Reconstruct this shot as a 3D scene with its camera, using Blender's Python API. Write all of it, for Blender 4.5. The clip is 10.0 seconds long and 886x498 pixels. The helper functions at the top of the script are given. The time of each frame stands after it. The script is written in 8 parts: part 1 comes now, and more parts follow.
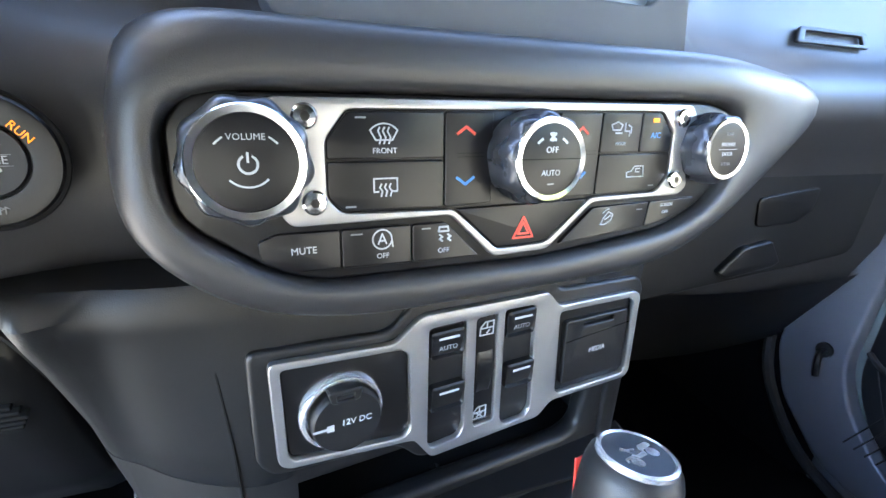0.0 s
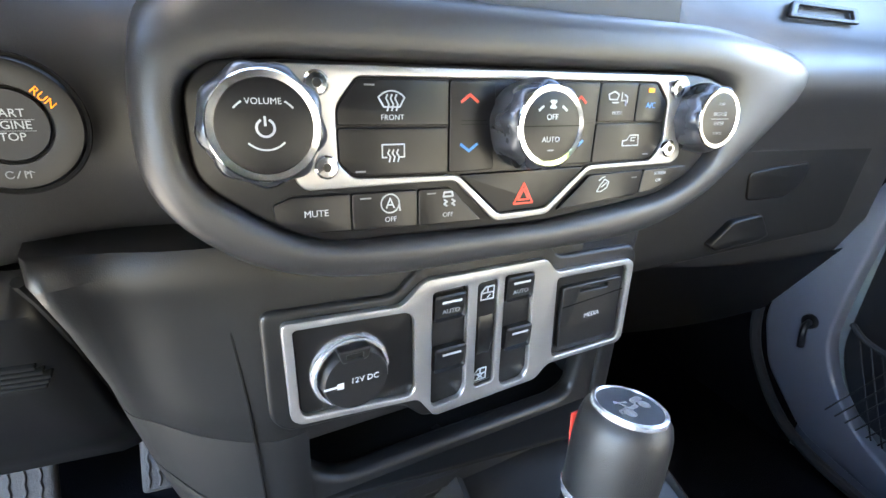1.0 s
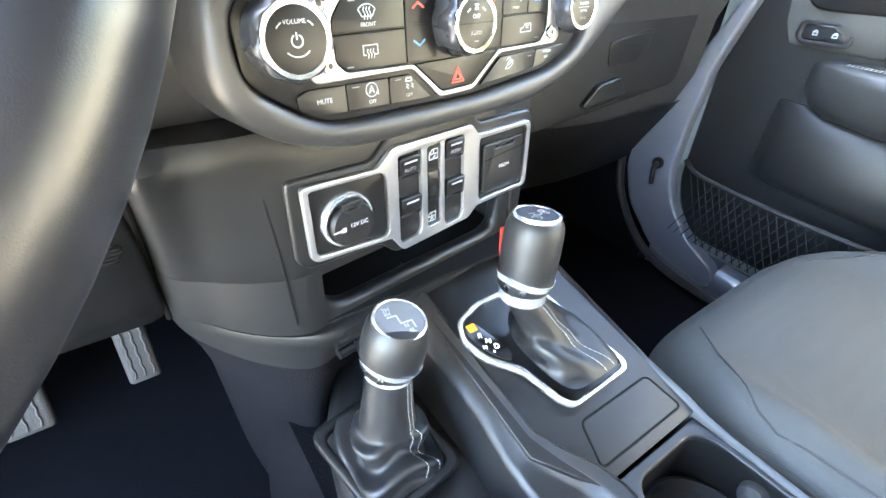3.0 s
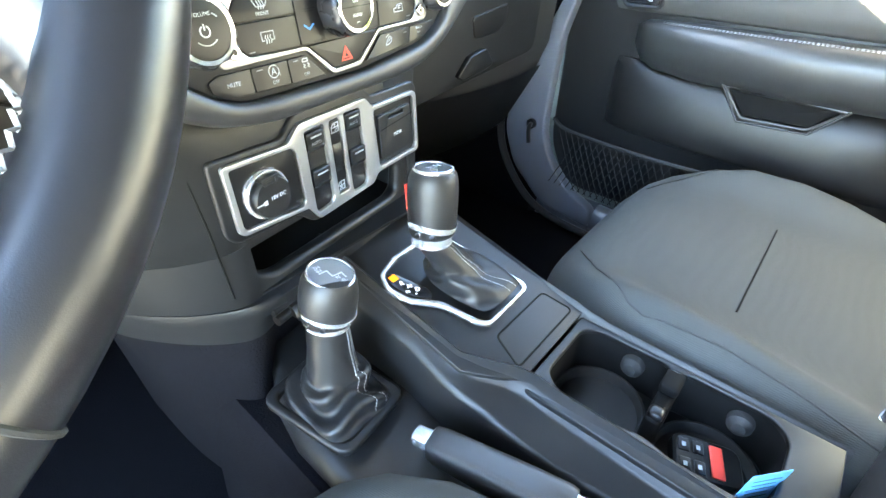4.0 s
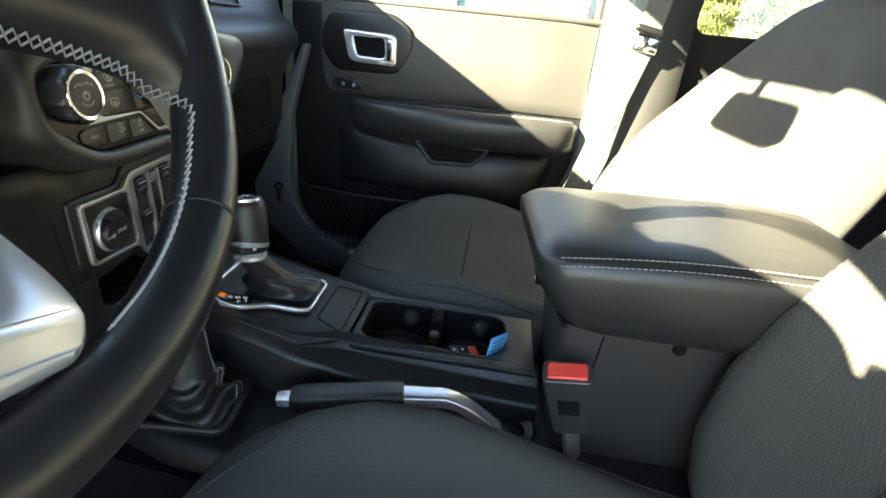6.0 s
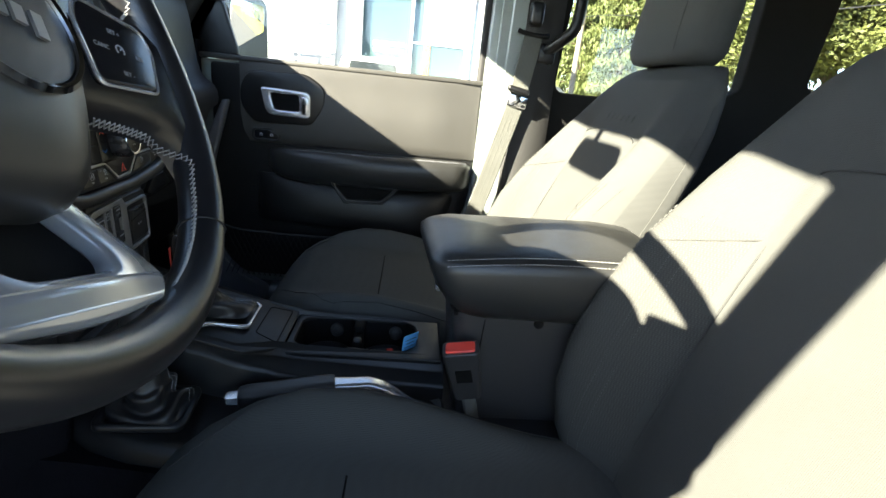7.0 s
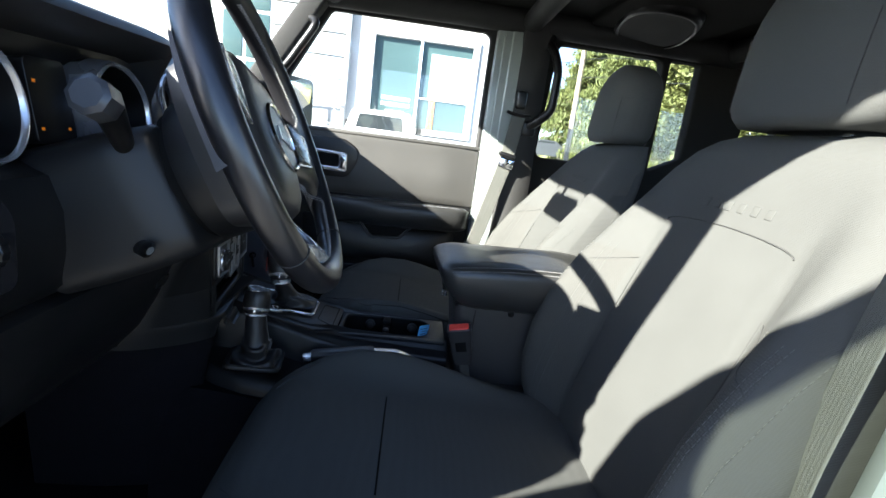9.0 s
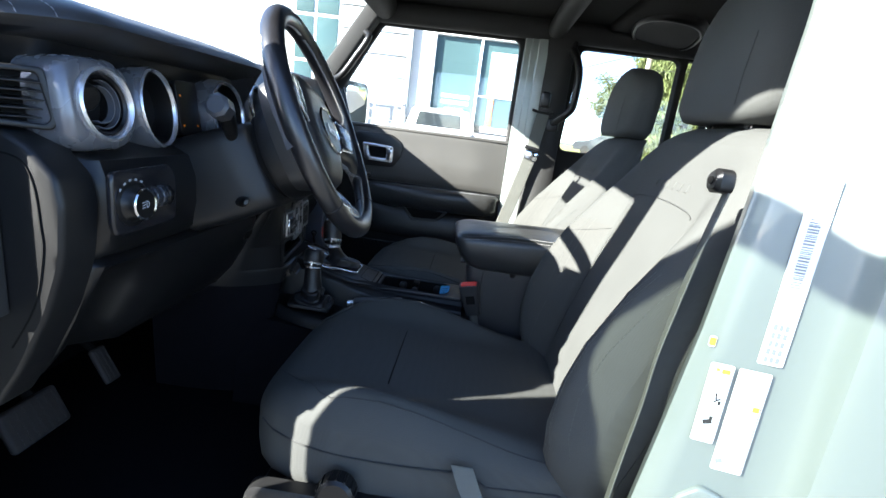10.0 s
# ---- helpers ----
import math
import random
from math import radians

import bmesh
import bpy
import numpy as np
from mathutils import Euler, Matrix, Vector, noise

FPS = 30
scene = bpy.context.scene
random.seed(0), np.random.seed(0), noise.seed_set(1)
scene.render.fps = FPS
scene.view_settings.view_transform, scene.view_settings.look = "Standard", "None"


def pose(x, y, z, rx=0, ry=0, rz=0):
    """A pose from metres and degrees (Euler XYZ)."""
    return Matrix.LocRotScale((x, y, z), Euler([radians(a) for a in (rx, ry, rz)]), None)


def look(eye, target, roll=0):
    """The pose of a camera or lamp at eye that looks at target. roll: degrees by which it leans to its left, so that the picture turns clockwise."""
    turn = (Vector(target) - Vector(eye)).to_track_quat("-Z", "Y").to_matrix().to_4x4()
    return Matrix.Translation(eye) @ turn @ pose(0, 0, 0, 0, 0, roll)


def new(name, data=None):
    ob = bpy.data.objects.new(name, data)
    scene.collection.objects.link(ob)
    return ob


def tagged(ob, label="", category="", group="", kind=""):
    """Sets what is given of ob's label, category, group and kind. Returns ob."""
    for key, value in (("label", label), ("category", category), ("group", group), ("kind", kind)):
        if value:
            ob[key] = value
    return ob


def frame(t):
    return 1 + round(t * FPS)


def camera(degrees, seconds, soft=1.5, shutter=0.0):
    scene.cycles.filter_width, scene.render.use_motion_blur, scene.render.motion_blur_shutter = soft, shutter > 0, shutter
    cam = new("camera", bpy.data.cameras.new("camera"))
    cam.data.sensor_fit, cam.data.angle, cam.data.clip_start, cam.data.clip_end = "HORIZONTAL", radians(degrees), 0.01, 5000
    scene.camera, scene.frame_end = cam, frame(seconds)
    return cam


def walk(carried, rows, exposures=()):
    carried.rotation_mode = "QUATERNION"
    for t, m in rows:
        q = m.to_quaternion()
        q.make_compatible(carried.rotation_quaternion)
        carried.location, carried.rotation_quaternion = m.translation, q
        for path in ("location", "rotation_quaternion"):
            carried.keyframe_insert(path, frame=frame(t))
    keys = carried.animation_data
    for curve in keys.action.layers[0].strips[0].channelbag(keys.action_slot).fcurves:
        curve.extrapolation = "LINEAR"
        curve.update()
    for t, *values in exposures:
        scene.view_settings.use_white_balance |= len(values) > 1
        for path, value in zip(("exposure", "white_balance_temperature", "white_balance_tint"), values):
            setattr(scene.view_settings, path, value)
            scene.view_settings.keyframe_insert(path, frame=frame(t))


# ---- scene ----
cam = camera(85.8, 10.0)
PATH = [
    (0, (-0.12, -0.195, 1.178), (0.555, 1.557, 0.49), 3.1),
    (0.5, (-0.122, -0.195, 1.176), (0.554, 1.551, 0.474), 3.0),
    (1, (-0.129, -0.205, 1.174), (0.565, 1.509, 0.414), 3.2),
    (1.5, (-0.148, -0.223, 1.178), (0.581, 1.418, 0.297), 4.1),
    (2, (-0.17, -0.246, 1.184), (0.608, 1.305, 0.191), 4.5),
    (2.5, (-0.187, -0.261, 1.192), (0.674, 1.184, 0.11), 4.1),
    (2.7, (-0.198, -0.267, 1.196), (0.709, 1.129, 0.088), 3.5),
    (3.8, (-0.255, -0.311, 1.207), (0.94, 0.779, 0.031), 1.3),
    (4, (-0.264, -0.321, 1.209), (0.988, 0.708, 0.036), 1.3),
    (4.5, (-0.3, -0.339, 1.211), (1.1, 0.506, 0.06), 2.0),
    (5, (-0.347, -0.346, 1.216), (1.201, 0.285, 0.118), 3.4),
    (5.5, (-0.412, -0.338, 1.214), (1.287, 0.053, 0.235), 5.4),
    (6, (-0.482, -0.351, 1.221), (1.33, -0.198, 0.387), 5.9),
    (6.2, (-0.51, -0.362, 1.223), (1.328, -0.307, 0.437), 6.3),
    (7.3, (-0.678, -0.368, 1.259), (1.215, -0.577, 0.65), 6.0),
    (7.5, (-0.698, -0.369, 1.264), (1.204, -0.586, 0.683), 5.8),
    (8, (-0.772, -0.351, 1.281), (1.145, -0.587, 0.762), 6.2),
    (8.5, (-0.875, -0.333, 1.295), (1.057, -0.547, 0.821), 6.8),
    (9, (-0.984, -0.328, 1.291), (0.958, -0.486, 0.837), 7.5),
    (9.5, (-1.104, -0.348, 1.288), (0.839, -0.41, 0.816), 8.0),
    (10, (-1.236, -0.428, 1.298), (0.7, -0.344, 0.804), 7.3),
]
STOPS = [(0, 6.75, 6450, 11), (1.0, 6.95, 7150, 11), (2.0, 7.6, 7950, 10), (2.5, 7.75, 7850, 10), (4.0, 7.4, 7450, 3), (4.5, 6.72, 7600, 3), (5.0, 5.98, 7800, 3), (5.5, 5.35, 8050, 3), (6.0, 4.75, 8350, 3),
         (7.5, 3.4, 6550, 7), (8.5, 3.25, 6300, 8), (9.3, 3.35, 6200, 9), (10, 3.4, 6050, 9)]
walk(cam, [(t, look(eye, target, roll)) for t, eye, target, roll in PATH], STOPS)

# ---- world, sun and exposure ----
SUN_TO = Vector((0.4655, -0.7597, -0.4540))
world = bpy.data.worlds.new("sky")
scene.world = world
world.use_nodes = True
_bg = world.node_tree.nodes["Background"]
_sky = world.node_tree.nodes.new("ShaderNodeTexSky")
_sky.sky_type, _sky.sun_disc = "NISHITA", False
_sky.sun_elevation = math.asin(-SUN_TO.z)
_sky.sun_rotation = math.atan2(-SUN_TO.x, -SUN_TO.y)
_sky.air_density, _sky.dust_density, _sky.ozone_density = 0.55, 0.4, 1.0
world.node_tree.links.new(_sky.outputs[0], _bg.inputs[0])
_bg.inputs[1].default_value = 0.082
_sun = bpy.data.lights.new("sun", "SUN")
_sun.energy, _sun.angle, _sun.color = 4.6, radians(0.6), (1.0, 0.945, 0.83)
sun = new("sun", _sun)
sun.matrix_world = look((0, 0, 8), Vector((0, 0, 8)) + SUN_TO)


# ---- materials ----
def mat(name, color, rough=0.5, metal=0.0, grain=(900, 0.15), blotch=(6, 0.15), coat=0.0, rvar=0.1, sheen=0.0, spec=0.5, alt=None):
    """Colour with large blotches, roughness variation and a fine bump of real size."""
    m = bpy.data.materials.new(name)
    m.use_nodes = True
    nt = m.node_tree
    b = nt.nodes["Principled BSDF"]
    b.inputs["Metallic"].default_value = metal
    b.inputs["Coat Weight"].default_value = coat
    b.inputs["Sheen Weight"].default_value = sheen
    b.inputs["Specular IOR Level"].default_value = spec
    tc = nt.nodes.new("ShaderNodeTexCoord")
    n = nt.nodes.new("ShaderNodeTexNoise")
    n.inputs["Scale"].default_value, n.inputs["Detail"].default_value = blotch[0], 6
    nt.links.new(tc.outputs["Object"], n.inputs["Vector"])
    mix = nt.nodes.new("ShaderNodeMix")
    mix.data_type = "RGBA"
    k = blotch[1]
    c2 = alt if alt else tuple(min(1, c * (1 + k)) for c in color)
    mix.inputs["A"].default_value = (*[c * (1 - k) for c in color], 1) if not alt else (*color, 1)
    mix.inputs["B"].default_value = (*c2, 1)
    nt.links.new(n.outputs["Fac"], mix.inputs["Factor"])
    nt.links.new(mix.outputs["Result"], b.inputs["Base Color"])
    rr = nt.nodes.new("ShaderNodeMapRange")
    rr.inputs["To Min"].default_value, rr.inputs["To Max"].default_value = max(0.02, rough - rvar), min(1, rough + rvar)
    nt.links.new(n.outputs["Fac"], rr.inputs["Value"])
    nt.links.new(rr.outputs["Result"], b.inputs["Roughness"])
    if grain[1]:
        f = nt.nodes.new("ShaderNodeTexNoise")
        f.inputs["Scale"].default_value, f.inputs["Detail"].default_value = grain[0], 3
        nt.links.new(tc.outputs["Object"], f.inputs["Vector"])
        bp = nt.nodes.new("ShaderNodeBump")
        bp.inputs["Strength"].default_value, bp.inputs["Distance"].default_value = grain[1], 0.001
        nt.links.new(f.outputs["Fac"], bp.inputs["Height"])
        nt.links.new(bp.outputs["Normal"], b.inputs["Normal"])
    return m


def woven(name, color, scale=700, strength=0.5, dots=False):
    """Knitted cloth: crossed threads as relief and colour, soft sheen."""
    m = mat(name, color, 0.85, grain=(0, 0), blotch=(14, 0.12), sheen=0.0, spec=0.25)
    nt = m.node_tree
    b = nt.nodes["Principled BSDF"]
    tc = nt.nodes.new("ShaderNodeTexCoord")
    if dots:
        v = nt.nodes.new("ShaderNodeTexVoronoi")
        v.inputs["Scale"].default_value, v.inputs["Randomness"].default_value = scale, 0.15
        nt.links.new(tc.outputs["Object"], v.inputs["Vector"])
        h = v.outputs["Distance"]
    else:
        w1, w2 = nt.nodes.new("ShaderNodeTexWave"), nt.nodes.new("ShaderNodeTexWave")
        w2.bands_direction = "Z"
        for w in (w1, w2):
            w.inputs["Scale"].default_value, w.inputs["Distortion"].default_value = scale, 1.5
            w.inputs["Detail Scale"].default_value = 2
            nt.links.new(tc.outputs["Object"], w.inputs["Vector"])
        mx = nt.nodes.new("ShaderNodeMath")
        mx.operation = "ADD"
        nt.links.new(w1.outputs["Fac"], mx.inputs[0])
        nt.links.new(w2.outputs["Fac"], mx.inputs[1])
        h = mx.outputs[0]
    bp = nt.nodes.new("ShaderNodeBump")
    bp.inputs["Strength"].default_value, bp.inputs["Distance"].default_value = strength, 0.001
    nt.links.new(h, bp.inputs["Height"])
    nt.links.new(bp.outputs["Normal"], b.inputs["Normal"])
    # shade in the hollows between the threads is put into the colour
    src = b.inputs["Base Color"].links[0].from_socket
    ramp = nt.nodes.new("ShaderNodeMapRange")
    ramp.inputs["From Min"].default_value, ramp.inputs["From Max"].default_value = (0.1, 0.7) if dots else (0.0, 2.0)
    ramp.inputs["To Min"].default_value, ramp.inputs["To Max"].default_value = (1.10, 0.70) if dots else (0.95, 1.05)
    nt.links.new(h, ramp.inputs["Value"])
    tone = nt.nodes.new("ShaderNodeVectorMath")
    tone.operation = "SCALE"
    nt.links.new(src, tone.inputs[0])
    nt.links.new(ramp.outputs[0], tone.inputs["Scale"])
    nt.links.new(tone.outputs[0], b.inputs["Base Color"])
    return m


def glowing(name, color, strength):
    m = bpy.data.materials.new(name)
    m.use_nodes = True
    b = m.node_tree.nodes["Principled BSDF"]
    b.inputs["Base Color"].default_value = (*color, 1)
    b.inputs["Emission Color"].default_value = (*color, 1)
    b.inputs["Emission Strength"].default_value = strength
    return m


def clear_glass(name, color=(1, 1, 1), rough=0.0, see=0.93):
    """Thin pane: mostly clear, a little mirror."""
    m = bpy.data.materials.new(name)
    m.use_nodes = True
    nt = m.node_tree
    nt.nodes.remove(nt.nodes["Principled BSDF"])
    tr, gl, mx = nt.nodes.new("ShaderNodeBsdfTransparent"), nt.nodes.new("ShaderNodeBsdfGlossy"), nt.nodes.new("ShaderNodeMixShader")
    tr.inputs[0].default_value = (*color, 1)
    gl.inputs["Roughness"].default_value = rough
    mx.inputs[0].default_value = 1 - see
    nt.links.new(tr.outputs[0], mx.inputs[1])
    nt.links.new(gl.outputs[0], mx.inputs[2])
    nt.links.new(mx.outputs[0], nt.nodes["Material Output"].inputs[0])
    return m


M_DASH = mat("soft_dash_skin", (0.027, 0.0265, 0.027), 0.40, grain=(1800, 0.12), blotch=(9, 0.1), rvar=0.05, spec=0.6)
M_PLASTIC = mat("black_grained_plastic", (0.010, 0.010, 0.0104), 0.40, grain=(1600, 0.15), blotch=(11, 0.15), rvar=0.05, spec=0.38)
M_SMOOTH = mat("satin_black_plastic", (0.007, 0.007, 0.0074), 0.32, grain=(2500, 0.05), blotch=(20, 0.15), rvar=0.05, spec=0.4)
M_GLOSS = mat("gloss_black_plastic", (0.012, 0.012, 0.014), 0.18, grain=(0, 0), blotch=(20, 0.2), rvar=0.05)
M_BUTTON = mat("button_black", (0.005, 0.005, 0.006), 0.3, grain=(2500, 0.04), blotch=(20, 0.1), rvar=0.04, spec=0.38)
# near-black; in trays, wells and pockets their shade is put into the colour
M_RECESS = mat("black_and_recess_shade", (0.004, 0.004, 0.004), 0.8, grain=(500, 0.1), spec=0.15)
M_SILVER = mat("satin_silver_paint", (0.68, 0.68, 0.70), 0.25, 0.75, grain=(0, 0), blotch=(30, 0.04), rvar=0.03)
M_SATIN = mat("brushed_satin_silver", (0.40, 0.395, 0.39), 0.36, 0.8, grain=(2600, 0.06), blotch=(40, 0.06), rvar=0.06)
M_SPOKE = mat("pale_satin_spoke_paint", (0.50, 0.51, 0.53), 0.22, 0.6, grain=(0, 0), blotch=(30, 0.04), rvar=0.04)
M_CHROME = mat("chrome", (0.75, 0.76, 0.78), 0.1, 1.0, grain=(0, 0), blotch=(30, 0.04), rvar=0.04)
M_KNOBSIDE = mat("dark_chrome_knob", (0.075, 0.08, 0.09), 0.28, 0.6, grain=(0, 0), blotch=(30, 0.1), rvar=0.06)
M_VENTGREY = mat("dark_silver_paint", (0.17, 0.175, 0.195), 0.27, 0.45, grain=(2500, 0.05), blotch=(20, 0.06))
M_VANE = mat("grey_vane_plastic", (0.10, 0.105, 0.12), 0.32, grain=(0, 0))
M_LEATHER = mat("black_leather", (0.012, 0.012, 0.014), 0.30, grain=(3000, 0.06), blotch=(25, 0.15), rvar=0.04, spec=0.8)
M_KNOBLEATHER = mat("grained_knob_leather", (0.012, 0.012, 0.0125), 0.42, grain=(1500, 0.22), blotch=(25, 0.15), rvar=0.05)
M_BOOT = mat("soft_boot_leather", (0.011, 0.011, 0.012), 0.44, grain=(1800, 0.12), blotch=(40, 0.2), spec=0.45)
M_ARM = mat("armrest_vinyl", (0.024, 0.0245, 0.024), 0.34, grain=(800, 0.3), blotch=(15, 0.1))
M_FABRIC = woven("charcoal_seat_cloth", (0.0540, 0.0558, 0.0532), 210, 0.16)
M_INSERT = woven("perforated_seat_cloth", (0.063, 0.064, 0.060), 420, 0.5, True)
M_PIPE = mat("seat_seam", (0.026, 0.027, 0.026), 0.8, grain=(600, 0.3))
M_STITCH = mat("light_grey_thread", (0.28, 0.28, 0.28), 0.7, grain=(0, 0))
M_PAD = mat("door_pad_vinyl", (0.046, 0.045, 0.0415), 0.5, grain=(900, 0.3), blotch=(15, 0.08))
M_CARPET = mat("black_carpet", (0.006, 0.0058, 0.0072), 0.95, grain=(450, 1.0), blotch=(40, 0.35), spec=0.05)
M_RUBBER = mat("rubber", (0.015, 0.015, 0.015), 0.75, grain=(600, 0.3))
M_PEDAL = mat("worn_pedal_rubber", (0.036, 0.029, 0.025), 0.7, grain=(400, 0.5), blotch=(60, 0.35))
M_RED = mat("red_plastic", (0.75, 0.06, 0.04), 0.4, grain=(900, 0.1), blotch=(40, 0.1))
M_WHITEINK = mat("white_ink", (0.42, 0.44, 0.47), 0.6, grain=(0, 0), blotch=(60, 0.05))
M_GREYINK = mat("grey_ink", (0.24, 0.25, 0.27), 0.6, grain=(0, 0), blotch=(60, 0.05))
M_REDINK = mat("red_ink", (0.75, 0.08, 0.05), 0.5, grain=(0, 0), blotch=(60, 0.05))
M_BLUEINK = mat("blue_ink", (0.08, 0.3, 0.75), 0.5, grain=(0, 0), blotch=(60, 0.05))
M_ORANGE = glowing("amber_lamp", (1.0, 0.25, 0.006), 0.014)
M_LAMPTEXT = glowing("lit_white_symbol", (0.9, 0.92, 1.0), 0.014)
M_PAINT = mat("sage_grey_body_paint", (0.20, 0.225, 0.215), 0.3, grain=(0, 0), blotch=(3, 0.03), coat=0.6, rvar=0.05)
# the body paint again, darker and bluer, for the passenger footwell
M_PAINTIN = mat("darker_body_paint", (0.12, 0.125, 0.145), 0.32, grain=(0, 0), blotch=(4, 0.05), coat=0.4, rvar=0.05)
M_HEAD = mat("charcoal_headliner", (0.020, 0.0198, 0.019), 0.95, grain=(500, 0.5), blotch=(12, 0.12), spec=0.1)
M_TRIMGREY = mat("dark_pillar_trim", (0.026, 0.026, 0.0255), 0.6, grain=(1100, 0.3), blotch=(10, 0.1), spec=0.25)
M_GLASS = clear_glass("window_glass", (0.95, 0.97, 0.96), 0.0, 0.95)
M_MIRROR = mat("mirror_silver", (0.85, 0.86, 0.87), 0.02, 1.0, grain=(0, 0), blotch=(5, 0.0), rvar=0.0)
M_WEB = woven("seat_belt_webbing", (0.112, 0.115, 0.104), 260, 0.35)
M_PAPER = mat("white_label", (0.8, 0.8, 0.79), 0.45, grain=(0, 0), blotch=(20, 0.03))
M_BLACKINK = mat("black_ink", (0.03, 0.03, 0.03), 0.6, grain=(0, 0), blotch=(60, 0.1))
M_YELLOW = mat("yellow_ink", (0.8, 0.55, 0.05), 0.5, grain=(0, 0), blotch=(60, 0.05))
M_CARD = mat("blue_card", (0.12, 0.45, 0.8), 0.35, grain=(0, 0), blotch=(40, 0.08))


# ---- mesh helpers ----
def mesh_of(name, bm, material, smooth=True, crease=35):
    me = bpy.data.meshes.new(name)
    bmesh.ops.recalc_face_normals(bm, faces=bm.faces)
    for f in bm.faces:
        f.smooth = smooth
    if smooth:
        lim = radians(crease)
        for e in bm.edges:
            if len(e.link_faces) == 2 and e.calc_face_angle(0) > lim:
                e.smooth = False
    bm.to_mesh(me)
    bm.free()
    me.materials.append(material)
    return me


def two_cloths(ob, inside, second):
    """Gives the faces whose middle lies inside a second material."""
    ob.data.materials.append(second)
    for p in ob.data.polygons:
        if inside(p.center):
            p.material_index = 1
    return ob


def part(name, bm, material, parent=None, label="", smooth=True, crease=35):
    """Links a bmesh as one mesh object under a thing or a part."""
    ob = new(name, mesh_of(name, bm, material, smooth, crease))
    ob.parent = parent
    return tagged(ob, label)


def thing(name, label, category, at=None, group="", kind=""):
    """An empty at a thing's base that carries its parts."""
    ob = new(name)
    ob.empty_display_size = 0.02
    if at is not None:
        ob.matrix_world = at
    return tagged(ob, label, category, group, kind)


def whole(name, bm, material, label, category, kind="", group="", smooth=True, crease=35):
    ob = new(name, mesh_of(name, bm, material, smooth, crease))
    return tagged(ob, label, category, group, kind)


def rbox(x0, x1, y0, y1, z0, z1, r=0.004, seg=3, m=None):
    """Box with rounded edges."""
    bm = bmesh.new()
    bmesh.ops.create_cube(bm, size=1)
    for v in bm.verts:
        v.co = Vector(((x0 + x1) / 2 + v.co.x * (x1 - x0), (y0 + y1) / 2 + v.co.y * (y1 - y0), (z0 + z1) / 2 + v.co.z * (z1 - z0)))
    if r > 0:
        r = min(r, 0.49 * min(abs(x1 - x0), abs(y1 - y0), abs(z1 - z0)))
        bmesh.ops.bevel(bm, geom=list(bm.edges), offset=r, segments=seg, profile=0.5, affect="EDGES")
    if m:
        bm.transform(m)
    return bm


def add(bm, other):
    """Joins another bmesh of the same part."""
    me = bpy.data.meshes.new("join")
    other.to_mesh(me)
    other.free()
    bm.from_mesh(me)
    bpy.data.meshes.remove(me)
    return bm


def loft(rings, caps=True, closed=True):
    """Skin over rings of equally many points."""
    bm = bmesh.new()
    vs = [[bm.verts.new(p) for p in r] for r in rings]
    n = len(vs[0])
    for a, b in zip(vs, vs[1:]):
        for i in range(n if closed else n - 1):
            j = (i + 1) % n
            bm.faces.new((a[i], a[j], b[j], b[i]))
    if caps and closed:
        bm.faces.new(vs[0][::-1])
        bm.faces.new(vs[-1])
    return bm


def lathe(profile, m=None, n=48, wobble=None, caps=True):
    """Turns (radius, height) pairs round local z; caps close its two ends."""
    rings = []
    for k, (r, h) in enumerate(profile):
        rings.append([Vector(((r + (wobble(k, 2 * math.pi * i / n) if wobble else 0)) * math.cos(2 * math.pi * i / n), (r + (wobble(k, 2 * math.pi * i / n) if wobble else 0)) * math.sin(2 * math.pi * i / n), h)) for i in range(n)])
    bm = loft(rings, caps)
    if m:
        bm.transform(m)
    return bm


def smooth_line(pts, steps=8, closed=False):
    """Points of a soft curve through the given ones."""
    pts = [Vector(p) for p in pts]
    n = len(pts)
    out = []
    for i in range(n if closed else n - 1):
        p = [pts[(i + k) % n] if closed else pts[min(max(i + k, 0), n - 1)] for k in (-1, 0, 1, 2)]
        for s in range(steps):
            t = s / steps
            out.append(0.5 * (2 * p[1] + (p[2] - p[0]) * t + (2 * p[0] - 5 * p[1] + 4 * p[2] - p[3]) * t * t + (3 * p[1] - p[0] - 3 * p[2] + p[3]) * t ** 3))
    if not closed:
        out.append(pts[-1])
    return out


def tube(pts, radius, n=10, closed=False, squash=1.0):
    """Round bar along points; radius may be a function of 0..1."""
    pts = [Vector(p) for p in pts]
    rings = []
    up = None
    N = len(pts)
    for i, p in enumerate(pts):
        a, b = (pts[(i - 1) % N], pts[(i + 1) % N]) if closed else (pts[max(i - 1, 0)], pts[min(i + 1, N - 1)])
        d = (b - a).normalized()
        if up is None:
            up = d.orthogonal().normalized()
        up = (up - d * up.dot(d)).normalized()
        side = d.cross(up)
        r = radius(i / max(1, N - 1)) if callable(radius) else radius
        rings.append([p + r * (math.cos(2 * math.pi * k / n) * up + squash * math.sin(2 * math.pi * k / n) * side) for k in range(n)])
    if closed:
        rings.append(rings[0])
        bm = loft(rings, caps=False)
        bmesh.ops.remove_doubles(bm, verts=bm.verts, dist=1e-6)
        return bm
    return loft(rings)


